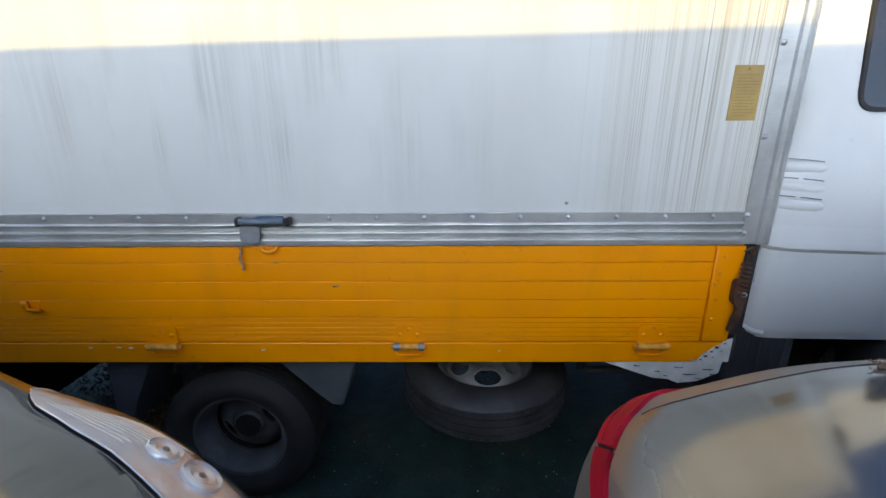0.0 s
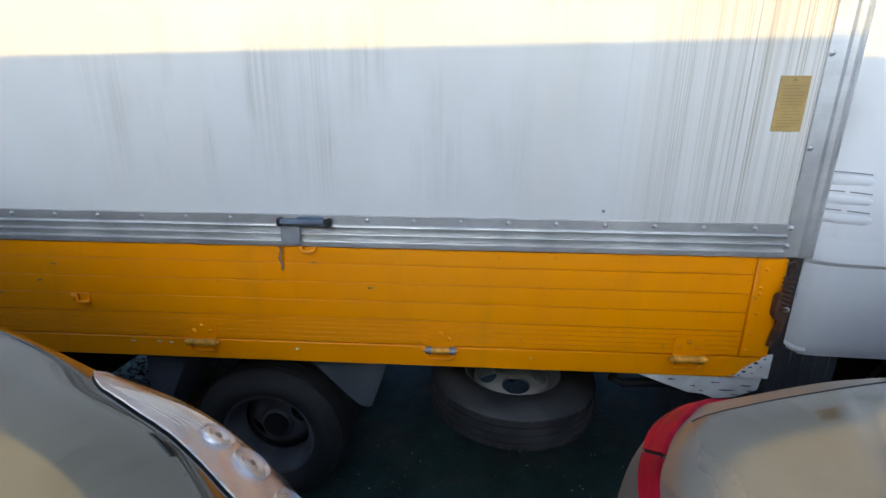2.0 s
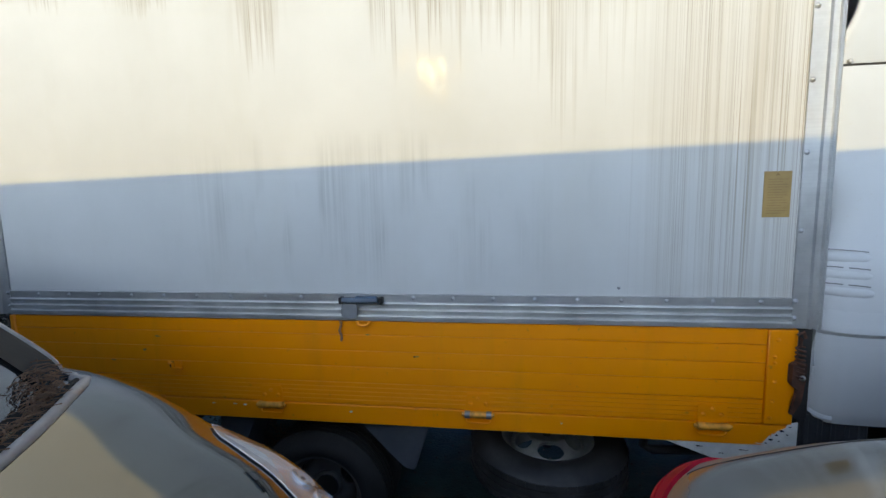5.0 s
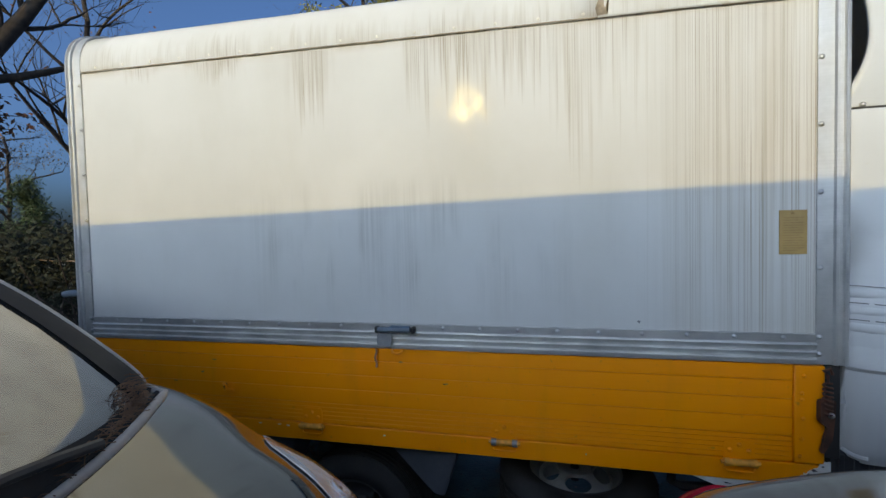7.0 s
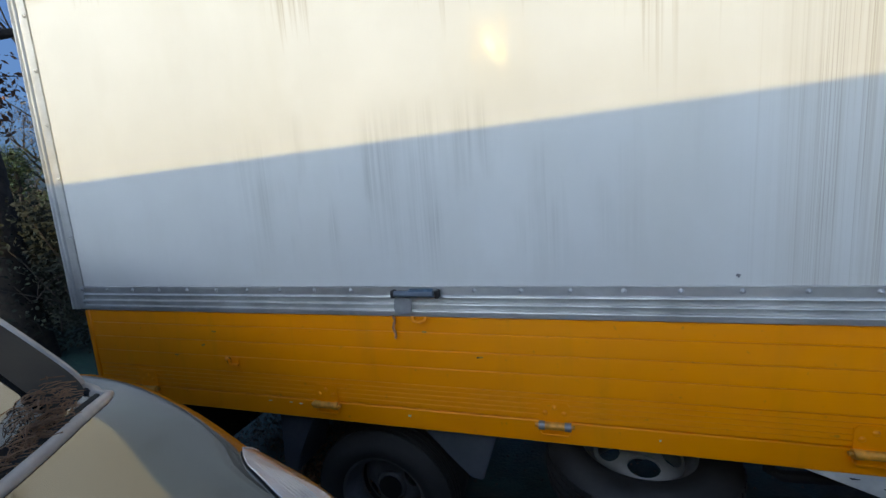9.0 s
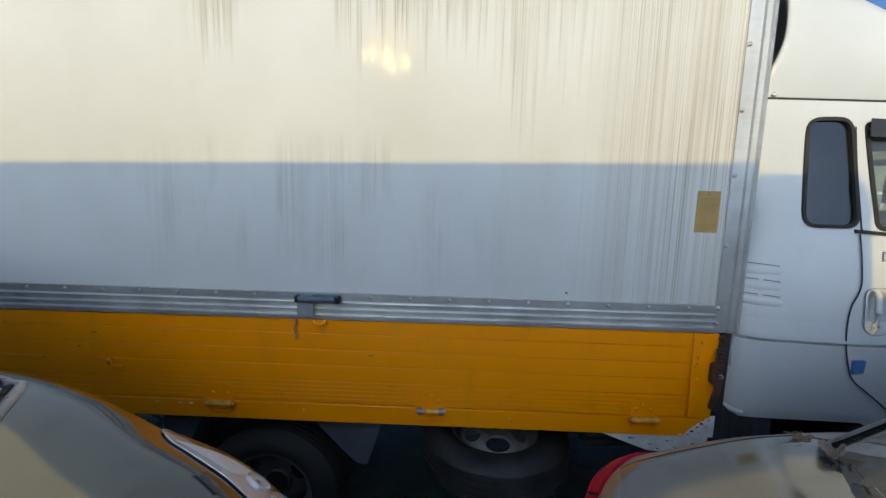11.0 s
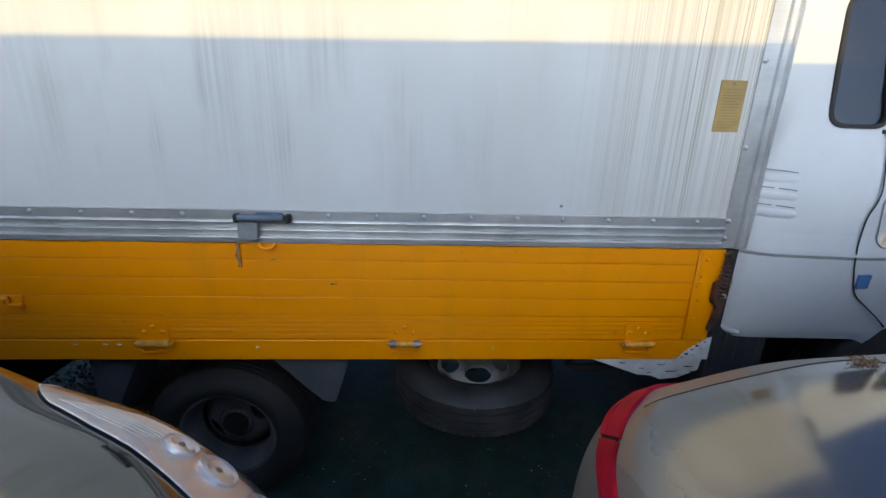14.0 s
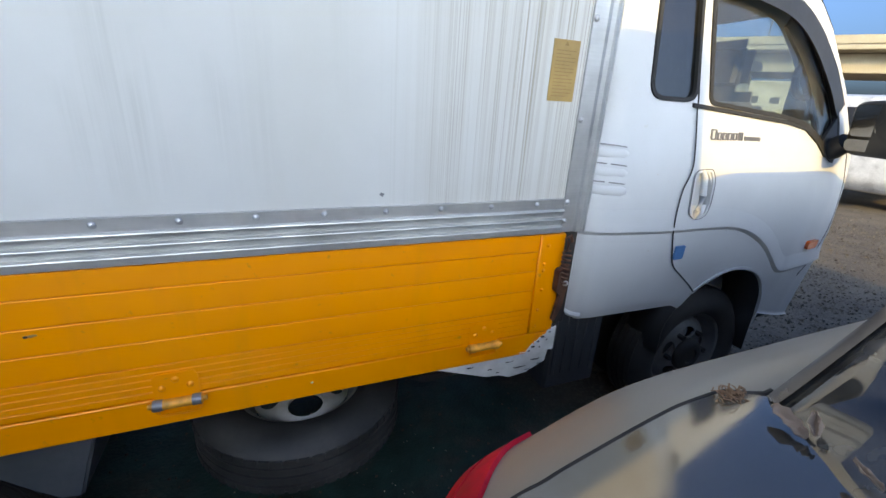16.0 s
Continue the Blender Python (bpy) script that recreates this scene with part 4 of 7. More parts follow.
def cab_narrow(x):
    return float(np.interp(x, [0.966, 0.98, 1.005, 1.045, 1.09, 2.05, 2.2, 2.35, 2.45, 2.52, 2.56], [0.066, 0.042, 0.020, 0.005, 0.0, 0.0, 0.012, 0.045, 0.10, 0.19, 0.34]))


def cab_shoulder(x):
    return float(np.interp(x, [0.94, 1.6, 1.75, 1.92, 2.02, 2.12, 2.27, 2.42, 2.52, 2.56], [1.83, 1.825, 1.805, 1.745, 1.665, 1.56, 1.395, 1.17, 0.95, 0.82]))


def cab_bottom(x):
    bend = max(0.0, 0.075 - (x - 0.966))
    return float(np.interp(x, [1.041, 1.47, 1.60, 2.0, 2.4, 2.56], [0.722, 0.714, 0.65, 0.60, 0.50, 0.50])) + 0.075 - math.sqrt(0.075 ** 2 - bend ** 2)


def cab_section(x):
    zs, zb, dn = cab_shoulder(x), cab_bottom(x), cab_narrow(x)
    zs = max(zs, zb + 0.25)
    pts = [(x, YC, zs + 0.085), (x, YC - HW * 0.45, zs + 0.075), (x, YC - HW * 0.72, zs + 0.05)]
    pts.append((x, YC - HW + cab_inset(zs) + dn + 0.028, zs + 0.018))
    for f in (0.0, 0.12, 0.22, 0.28, 0.33, 0.38, 0.43, 0.48, 0.53, 0.58, 0.70, 0.82, 0.94, 1.0):
        z = zs + (zb - zs) * f
        hollow = 0.13 * math.exp(-((x - 0.975) / 0.065) ** 2) * math.exp(-((z - 1.375) / 0.08) ** 2)
        pts.append((x, YC - HW + cab_inset(z) + dn + hollow, z))
    pts.append((x, YC - HW + 0.06 + dn, zb - 0.015))
    pts.append((x, YC - HW * 0.6, zb - 0.02))
    pts.append((x, YC, zb - 0.02))
    half = pts
    return half + [(a, 2 * YC - b, c) for a, b, c in half[-2:0:-1]]


def cab_shell():
    bm = bmesh.new()
    xs = [0.966, 0.9675, 0.970, 0.974, 0.979, 0.985, 0.992, 1.0, 1.009, 1.018, 1.028, 1.038, 1.048] + np.linspace(1.06, 2.2, 40).tolist() + np.linspace(2.22, 2.56, 20).tolist()
    rows = []
    for x in xs:
        sec = [np.array(p) for p in cab_section(x)]
        n = len(sec)
        ring = [spline(sec + sec[:1], t) for t in np.linspace(0, n, n * 4, endpoint=False)]
        rows.append([bm.verts.new(p) for p in ring])
    for a, b in zip(rows, rows[1:]):
        for j in range(len(a)):
            bm.faces.new((a[j], a[(j + 1) % len(a)], b[(j + 1) % len(a)], b[j]))
    for r in (rows[0], rows[-1]):
        bm.faces.new(r)
    return bm


DOOR_WIN = [(1.392, 1.772), (1.74, 1.745), (1.90, 1.675), (2.03, 1.56), (2.17, 1.395), (2.185, 1.29), (2.145, 1.215), (2.10, 1.235), (2.035, 1.30), (1.95, 1.348), (1.84, 1.366), (1.445, 1.397)]
QUARTER = [(1.196, 1.782), (1.356, 1.786), (1.392, 1.40), (1.19, 1.402)]


def cab():
    bm = cab_shell()
    # hollow it, then cut the openings
    inner = bmesh.new()
    rows = []
    for x in np.linspace(1.02, 2.47, 26):
        sec = [np.array(p) for p in cab_section(x)]
        n = len(sec)
        c = np.array((x, YC, 1.2))
        ring = [c + (spline(sec + sec[:1], t) - c) * np.array((1, 0.945, 0.93)) for t in np.linspace(0, n, n * 2, endpoint=False)]
        rows.append([inner.verts.new(p) for p in ring])
    for a, b in zip(rows, rows[1:]):
        for j in range(len(a)):
            inner.faces.new((a[j], a[(j + 1) % len(a)], b[(j + 1) % len(a)], b[j]))
    for r in (rows[0], rows[-1]):
        inner.faces.new(r)
    bm = cut(bm, inner)
    knife = prism(rounded(DOOR_WIN, 0.03), 2.4, "xz", 1.0)
    bm = cut(bm, knife)
    bm = cut(bm, prism(rounded(QUARTER, 0.055), 2.4, "xz", 1.0))
    bm = cut(bm, prism(rounded([(YC - 0.6, 1.24), (YC + 0.6, 1.24), (YC + 0.54, 1.74), (YC - 0.54, 1.74)], 0.06), 0.9, "yz", 1.85))
    outline = [(1.475, 0.2), (2.015, 0.2), (2.018, 0.55)] + [(1.745 + 0.273 * math.cos(a), 0.55 + 0.273 * math.sin(a)) for a in np.linspace(0.05, math.pi - 0.05, 30)] + [(1.472, 0.55)]
    bm = cut(bm, prism(outline, 0.6, "xz", 1.0))
    bm = cut(bm, prism(outline, 0.6, "xz", Y1 - 0.3))
    knife = bmesh.new()
    bmesh.ops.create_uvsphere(knife, u_segments=24, v_segments=16, radius=1, matrix=Matrix.Translation((1.442, 1.312, 1.122)) @ Matrix.Rotation(radians(-4), 4, "Y") @ Matrix.Diagonal((0.047, 0.040, 0.080, 1)))
    bm = cut(bm, knife)
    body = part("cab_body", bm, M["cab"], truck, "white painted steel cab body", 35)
    part("wheel_liner", lathe([(0.345, -0.02), (0.345, 0.31), (0.0, 0.31)], Matrix.Translation((1.745, Y0 + 0.34, 0.47)) @ Matrix.Rotation(radians(90), 4, "X") @ Matrix.Rotation(0, 4, "Z") @ Matrix.Translation((0, 0, -0.33)), 40), M["frame"], truck)
    return body


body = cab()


def flank(x, z, lift=0.0):
    return (x, YC - HW + cab_inset(z) + cab_narrow(x) - lift, z)


def on_flank(poly, lift, thick, bm=None):
    """A thin plate that follows the cab's flank."""
    bm = bm or bmesh.new()
    out = [bm.verts.new(flank(x, z, lift)) for x, z in poly]
    back = [bm.verts.new(flank(x, z, lift - thick)) for x, z in poly]
    n = len(poly)
    f = [bm.faces.new(out), bm.faces.new(back[::-1])]
    for i in range(n):
        bm.faces.new((out[i], back[i], back[(i + 1) % n], out[(i + 1) % n]))
    bmesh.ops.triangulate(bm, faces=f)
    return bm


def ring_on_flank(poly, width, lift, thick):
    """A frame of even width just inside an outline."""
    n = len(poly)
    c = Vector((sum(p[0] for p in poly) / n, sum(p[1] for p in poly) / n))
    bm = bmesh.new()
    v = []
    for i, p in enumerate(poly):
        a, b, d = Vector(poly[i - 1]), Vector(p), Vector(poly[(i + 1) % n])
        t = (d - a).normalized()
        q = Vector((-t.y, t.x))
        if q.dot(c - b) < 0:
            q = -q
        q = b + q * width
        v.append([bm.verts.new(flank(*b, lift)), bm.verts.new(flank(q.x, q.y, lift)), bm.verts.new(flank(q.x, q.y, lift - thick)), bm.verts.new(flank(*b, lift - thick))])
    for i in range(n):
        j = (i + 1) % n
        for k in range(4):
            bm.faces.new((v[i][k], v[i][(k + 1) % 4], v[j][(k + 1) % 4], v[j][k]))
    return bm


def strip_on_flank(line, width, lift, thick):
    bm = bmesh.new()
    pts = [Vector(p) for p in line]
    v = []
    for i, p in enumerate(pts):
        t = (pts[min(i + 1, len(pts) - 1)] - pts[max(i - 1, 0)]).normalized()
        q = Vector((-t.y, t.x)) * width / 2
        a, b = p + q, p - q
        v.append([bm.verts.new(flank(a.x, a.y, lift)), bm.verts.new(flank(b.x, b.y, lift)), bm.verts.new(flank(b.x, b.y, lift - thick)), bm.verts.new(flank(a.x, a.y, lift - thick))])
    for a, b in zip(v, v[1:]):
        for k in range(4):
            bm.faces.new((a[k], a[(k + 1) % 4], b[(k + 1) % 4], b[k]))
    bm.faces.new(v[0])
    bm.faces.new(v[-1][::-1])
    return bm


def smooth_line(pts, n=40):
    p = [np.array(q) for q in pts]
    return [tuple(spline(p, t)) for t in np.linspace(0, len(p) - 1, n)]


def cab_details():
    dw, qw = rounded(DOOR_WIN, 0.03), rounded(QUARTER, 0.055)
    pane = part("door_glass", on_flank(dw, -0.012, 0.004), M["glass"], truck, "clear side window", None)
    pane.visible_shadow = False
    pane = part("quarter_glass", on_flank(qw, -0.006, 0.004), M["quarter_glass"], truck, "tinted fixed quarter window", None)
    pane.visible_shadow = False
    part("window_seal", ring_on_flank(dw, 0.014, 0.004, 0.02), M["seal"], truck)
    part("window_seal", ring_on_flank(qw, 0.012, 0.006, 0.02), M["seal"], truck, "wide black rubber window seal")
    # far side panes
    for poly in (dw, qw):
        bm = bmesh.new()
        bm.faces.new([bm.verts.new((x, 2 * YC - flank(x, z)[1], z)) for x, z in poly])
        far = part("far_glass", bm, M["glass"], truck, smooth=None)
        far.modifiers.new("thickness", "SOLIDIFY").thickness = 0.004
        far.visible_shadow = False
    bm = bmesh.new()
    grid = []
    for i in range(9):
        x = 1.93 + (2.40 - 1.93) * i / 8
        sec = cab_section(x)[:4]
        y0 = 0.62
        grid.append([bm.verts.new((x - 0.01, YC + y0 * k / 4, sec[0][2] - 0.012 - 0.02 * (k / 4) ** 2)) for k in range(-4, 5)])
    for a, b in zip(grid, grid[1:]):
        for j in range(8):
            bm.faces.new((a[j], a[j + 1], b[j + 1], b[j]))
    ob = part("windscreen", bm, M["glass"], truck)
    ob.modifiers.new("thickness", "SOLIDIFY").thickness = 0.005
    ob.visible_shadow = False
    part("pillar_lining", strip_on_flank(smooth_line([(1.84, 1.70), (1.96, 1.60), (2.06, 1.485), (2.135, 1.37), (2.165, 1.27)], 30), 0.10, -0.026, 0.012), M["dash"], truck, "dark inner pillar lining", 60)
    # black sill strip under the windows, rain visor, sash corner
    part("belt_moulding", strip_on_flank([(1.372, 1.393), (1.42, 1.390), (1.5, 1.384), (1.84, 1.358), (1.95, 1.34), (2.03, 1.292), (2.08, 1.245)], 0.012, 0.007, 0.01), M["seal"], truck)
    part("sash_corner", on_flank([(2.05, 1.29), (2.10, 1.238), (2.145, 1.218), (2.183, 1.29), (2.168, 1.392)], 0.003, 0.01), M["black"], truck)
    bm = strip_on_flank(smooth_line([(1.40, 1.748), (1.58, 1.738), (1.76, 1.708), (1.90, 1.64), (2.02, 1.535), (2.13, 1.41)]), 0.062, 0.022, 0.004)
    part("rain_visor", bm, M["visor"], truck, "smoked plastic rain visor above the door window")
    # door seam
    seam_line = [(1.385, 1.385), (1.385, 1.30), (1.379, 1.22), (1.368, 1.18), (1.345, 1.133), (1.340, 1.06), (1.345, 1.0), (1.358, 0.94), (1.385, 0.88), (1.44, 0.835), (1.50, 0.79), (1.54, 0.757)]
    part("door_seam", strip_on_flank(smooth_line(seam_line, 80), 0.0045, 0.0085, 0.002), M["seal"], truck)
    seam_line = [(2.255, 1.37), (2.29, 1.25), (2.33, 1.05), (2.31, 0.9), (2.25, 0.80), (2.2, 0.74)]
    part("door_seam", strip_on_flank(smooth_line(seam_line, 40), 0.005, 0.0012, 0.01), M["seal"], truck)
    for line in ([(1.362, 1.80), (1.378, 1.60), (1.398, 1.39)],):
        part("door_seam", strip_on_flank(smooth_line(line, 20), 0.006, 0.0012, 0.01), M["seal"], truck)
    # pressed crease along the flank that climbs over the wheel
    crease = [(0.975, 1.014), (1.1, 1.008), (1.35, 1.0), (1.5, 1.0), (1.63, 0.995), (1.74, 0.968), (1.84, 0.915), (1.92, 0.85), (1.98, 0.80), (2.04, 0.782), (2.2, 0.79), (2.40, 0.79)]
    bm = bmesh.new()
    line = [Vector(p) for p in smooth_line(crease, 80)]
    rows = []
    for i, p in enumerate(line):
        d = (line[min(i + 1, 79)] - line[max(i - 1, 0)]).normalized()
        q = Vector((-d.y, d.x))
        rows.append([bm.verts.new(flank(*(p + q * w), lift)) for w, lift in ((0.085, -0.002), (0.03, 0.0055), (0.012, 0.0095), (0.008, 0.0094), (-0.005, -0.0008), (-0.008, -0.004))])
    for a, b in zip(rows, rows[1:]):
        for j in range(5):
            bm.faces.new((a[j], a[j + 1], b[j + 1], b[j]))
    part("crease", bm, M["cab"], truck, smooth=35)
    # wheel arch lip
    lip = [(2.022, 0.50)] + [(1.745 + 0.28 * math.cos(a), 0.55 + 0.28 * math.sin(a)) for a in np.linspace(0, radians(135), 30)]
    part("arch_lip", strip_on_flank(lip, 0.010, 0.004, 0.03), M["cab"], truck)
    outline = [(2.014, 0.40), (2.014, 0.55)] + [(1.745 + 0.271 * math.cos(a), 0.55 + 0.271 * math.sin(a)) for a in np.linspace(0.05, math.pi - 0.05, 30)] + [(1.477, 0.55), (1.477, 0.48)]
    bm = bmesh.new()
    edge = [[bm.verts.new((x, flank(x, max(z, 0.6))[1] + d, z)) for x, z in outline] for d in (0.005, 0.16)]
    for k in range(len(outline) - 1):
        bm.faces.new((edge[0][k], edge[0][k + 1], edge[1][k + 1], edge[1][k]))
    liner = part("arch_liner", bm, M["black"], truck, "black plastic wheel arch lining")
    liner.modifiers.new("thickness", "SOLIDIFY").thickness = 0.003
    # vent ribs in a shaded recess behind the door
    for z in (1.247, 1.194, 1.142):
        bm = tube([flank(1.0, z + 0.004, -0.019), flank(1.012, z + 0.003, -0.0195), flank(1.05, z, -0.0185), flank(1.10, z - 0.003, -0.0185), flank(1.118, z - 0.004, -0.0205), flank(1.126, z - 0.005, -0.023)], [0.018, 0.0215, 0.022, 0.022, 0.0205, 0.015], 18)
        part("vent_rib", bm, M["cab"], truck, smooth=60)
        part("vent_slot", strip_on_flank([(1.0, z + 0.0275), (1.03, z + 0.0265), (1.08, z + 0.0225), (1.112, z + 0.0185)], 0.0036, 0.0012, 0.006), M["grey"], truck, smooth=None)
    # door handle in its cup
    cup = rounded([(1.394, 1.200), (1.478, 1.203), (1.494, 1.165), (1.492, 1.08), (1.478, 1.045), (1.43, 1.036), (1.398, 1.06)], 0.03)
    handle = part("handle_cup", ring_on_flank(cup, 0.009, 0.005, 0.012), M["cab"], truck, "white recessed door handle")
    bm = tube([flank(1.434, 1.198, 0.0), flank(1.434, 1.176, 0.010), flank(1.434, 1.12, 0.013), flank(1.432, 1.072, 0.010), flank(1.43, 1.042, 0.0)], [0.008, 0.010, 0.0105, 0.010, 0.008], 12)
    part("grip", bm, M["cab"], handle)
    part("cup_line", tube([flank(*p, 0.0052) for p in cup + cup[:2]], 0.0016, 5), M["grey"], handle)
    part("lock", dome(flank(1.45, 1.068, 0.002), (0, -1, 0), 0.008, 0.004), M["bolt"], handle)
    # maker's script as plain grey shapes
    x = 1.458
    for i, w in enumerate((0.026, 0.02, 0.02, 0.022, 0.02)):
        h = 0.034 if i == 0 else 0.024
        part("emblem", ring_on_flank(rounded([(x, 1.292), (x + w, 1.292), (x + w + 0.004, 1.292 + h), (x + 0.004, 1.292 + h)], 0.006), 0.005, 0.004, 0.004), M["grey"], truck, "plain grey emblem shape", None)
        x += w + 0.004
    for i in range(3):
        part("emblem", on_flank([(x + 0.008 * i + 0.004, 1.292), (x + 0.008 * i + 0.009, 1.292), (x + 0.008 * i + 0.012, 1.318), (x + 0.008 * i + 0.007, 1.318)], 0.003, 0.004), M["grey"], truck, smooth=None)
    part("emblem", on_flank([(x + 0.034, 1.293), (x + 0.115, 1.291), (x + 0.116, 1.304), (x + 0.036, 1.306)], 0.003, 0.004), M["grey"], truck, "small grey emblem bar", None)
    part("seam_tag", on_flank(rounded([(1.378, 0.948), (1.42, 0.95), (1.42, 0.902), (1.38, 0.9)], 0.005), 0.007, 0.007), M["blue"], truck, "blue foam door-edge guard", None)
    part("side_repeater", on_flank(rounded([(2.135, 0.908), (2.215, 0.912), (2.215, 0.876), (2.14, 0.872)], 0.014), 0.012, 0.012), M["amber"], truck, "amber side indicator")
    # rear lip of the cab corner, roof gutter
    bm = tube([flank(0.992, 1.30, -0.004), flank(0.988, 1.16, -0.002), flank(0.985, 1.02, 0.0), flank(0.984, 0.9, 0.001)] + [flank(x, cab_bottom(x) + 0.006, -0.001) for x in (0.984, 0.99, 1.0, 1.012, 1.026, 1.045)], 0.011)
    part("corner_lip", bm, M["cab"], truck)
    bm = tube([(x, flank(x, cab_shoulder(x))[1] + 0.012, cab_shoulder(x) + 0.014) for x in np.linspace(1.0, 2.03, 30)], 0.0075, 6)
    part("roof_gutter", bm, M["seal"], truck, "dark roof gutter strip")
    # wheels, mudflap, bumper
    for s, y in ((-1, Y0 + 0.095 + 0.0975), (1, Y1 - 0.095 - 0.0975)):
        wheel((1.752, y, 0.388), 0.308, 0.195, 0.187, (0, s, 0), truck, "front_tyre", 0.05, (M["rubber"], M["rim_dark"], M["frame"]), 5, (0.66, 0.036), (0.075, 0.05), "black front tyre on a dark steel rim")
    part("axle", rod((1.752, Y0 + 0.25, 0.388), (1.752, Y1 - 0.25, 0.388), 0.04), M["frame"], truck)
    bm = box(0.955, 1.17, Y0 + 0.05, Y0 + 0.27, 0.44, 0.75, 0.01)
    flap = part("mudflap", bm, M["flap_dark"], truck, "faintly ribbed blue-black rubber guard behind the front wheel")
    for i in range(5):
        part("rib", box(0.975 + 0.04 * i, 0.99 + 0.04 * i, Y0 + 0.047, Y0 + 0.052, 0.50, 0.735, 0.002), M["flap_dark"], flap)
    part("front_bumper", box(2.40, 2.60, YC - 0.60, YC + 0.60, 0.36, 0.56, 0.06), M["black"], truck)
    for s in (-1, 1):
        part("headlamp", box(2.46, 2.55, YC + s * 0.52 - 0.14, YC + s * 0.52 + 0.14, 0.66, 0.82, 0.03), M["chrome"], truck)
    # door mirror: a rounded black shell on a stubby foot, its two glasses facing back
    shell = bmesh.new()
    rings = []
    for k, (f, x) in enumerate(((0.0, 2.055), (0.9, 2.055), (1.0, 2.065), (1.0, 2.10), (0.93, 2.15), (0.72, 2.19), (0.4, 2.21), (0.0, 2.215))):
        c = rounded([(1.10 + 0.10 * (1 - f), 1.26 + 0.08 * (1 - f)), (1.285 - 0.08 * (1 - f), 1.26 + 0.08 * (1 - f)), (1.30 - 0.09 * (1 - f), 1.44 - 0.09 * (1 - f)), (1.12 + 0.09 * (1 - f), 1.45 - 0.09 * (1 - f))], 0.04 * max(0.2, f))
        rings.append([shell.verts.new((x + 0.25 * (y - 1.2), y, z)) for y, z in c])
    for a, b in zip(rings, rings[1:]):
        for k in range(len(a)):
            shell.faces.new((a[k], a[(k + 1) % len(a)], b[(k + 1) % len(a)], b[k]))
    mirror = part("mirror", shell, M["black"], truck, "large black door mirror", 50)
    foot = [(2.12, 1.30, 1.30), (2.13, 1.335, 1.275), (2.125, 1.375, 1.262), (2.12, 1.41, 1.26)]
    part("arm", tube(foot, [0.035, 0.04, 0.045, 0.05], 14), M["black"], mirror)
    for z0, z1 in ((1.325, 1.43), (1.275, 1.315)):
        part("mirror_glass", prism(rounded([(1.122, z0), (1.275, z0), (1.28, z1), (1.126, z1)], 0.015), -0.004, "yz", 2.062), M["mirror"], mirror)


cab_details()


def wind_deflector():
    """White moulded fairing on the cab roof: a domed top that swells to a blunt nose, tucked in above its foot, open at the back."""
    side = [np.array(p) for p in ((1.085, 2.325), (1.20, 2.293), (1.32, 2.248), (1.50, 2.168), (1.66, 2.078), (1.75, 2.01), (1.80, 1.95), (1.806, 1.915))]

    def ring(t):
        x, top = spline(side, t * 7)
        low = 1.852
        nose = max(0.0, t - 0.55) / 0.45
        half = 0.685 - 0.30 * nose ** 2.6
        h = top - low
        tuck = 0.016 + 0.03 * nose
        pts = [(YC - half + tuck, low, -0.03 * nose), (YC - half + tuck * 0.7, low + min(0.02, h * 0.2), -0.02 * nose), (YC - half - 0.004, low + h * 0.34, 0.0), (YC - half + 0.012, low + h * 0.60, 0.0),
               (YC - half * 0.93, low + h * 0.86, 0.0), (YC - half * 0.78, low + h * 0.97, 0.0), (YC, top + 0.012, 0.03 * nose)]
        slant = [(float(np.interp(z, [1.85, 1.94, 2.03, 2.12, 2.24, 2.33], [1.025, 1.066, 1.094, 1.106, 1.102, 1.09])) - 1.085) * (1 - t) ** 1.5 for _, z, _ in pts]
        near = [np.array((x + k + a, y, z)) for k, (y, z, a) in zip(slant, pts)]
        return near + [np.array((p[0], 2 * YC - p[1], p[2])) for p in near[-2::-1]]
    bm = bmesh.new()
    rows = []
    for t in np.linspace(0, 1, 40):
        r = ring(t)
        rows.append([bm.verts.new(spline(r, q)) for q in np.linspace(0, len(r) - 1, 60)])
    for a, b in zip(rows, rows[1:]):
        for k in range(59):
            bm.faces.new((a[k], b[k], b[k + 1], a[k + 1]))
    bm.faces.new(rows[-1])
    ob = part("wind_deflector", bm, M["cab"], truck, "white moulded roof wind deflector", 60)
    ob.modifiers.new("thickness", "SOLIDIFY").thickness = -0.012
    # black block standing for the shade inside the deflector's open back
    part("deflector_back_shade", box(0.985, 1.03, YC - 0.655, YC + 0.655, 1.862, 2.29, 0.03), M["black"], truck)
    for x in (1.09, 1.36, 1.60):
        part("foot_bolt", dome((x, YC - 0.685 + (x - 1) ** 2 * 0.10, 1.858), (0, -1, 0.3), 0.009, 0.008), M["bolt"], truck)


wind_deflector()


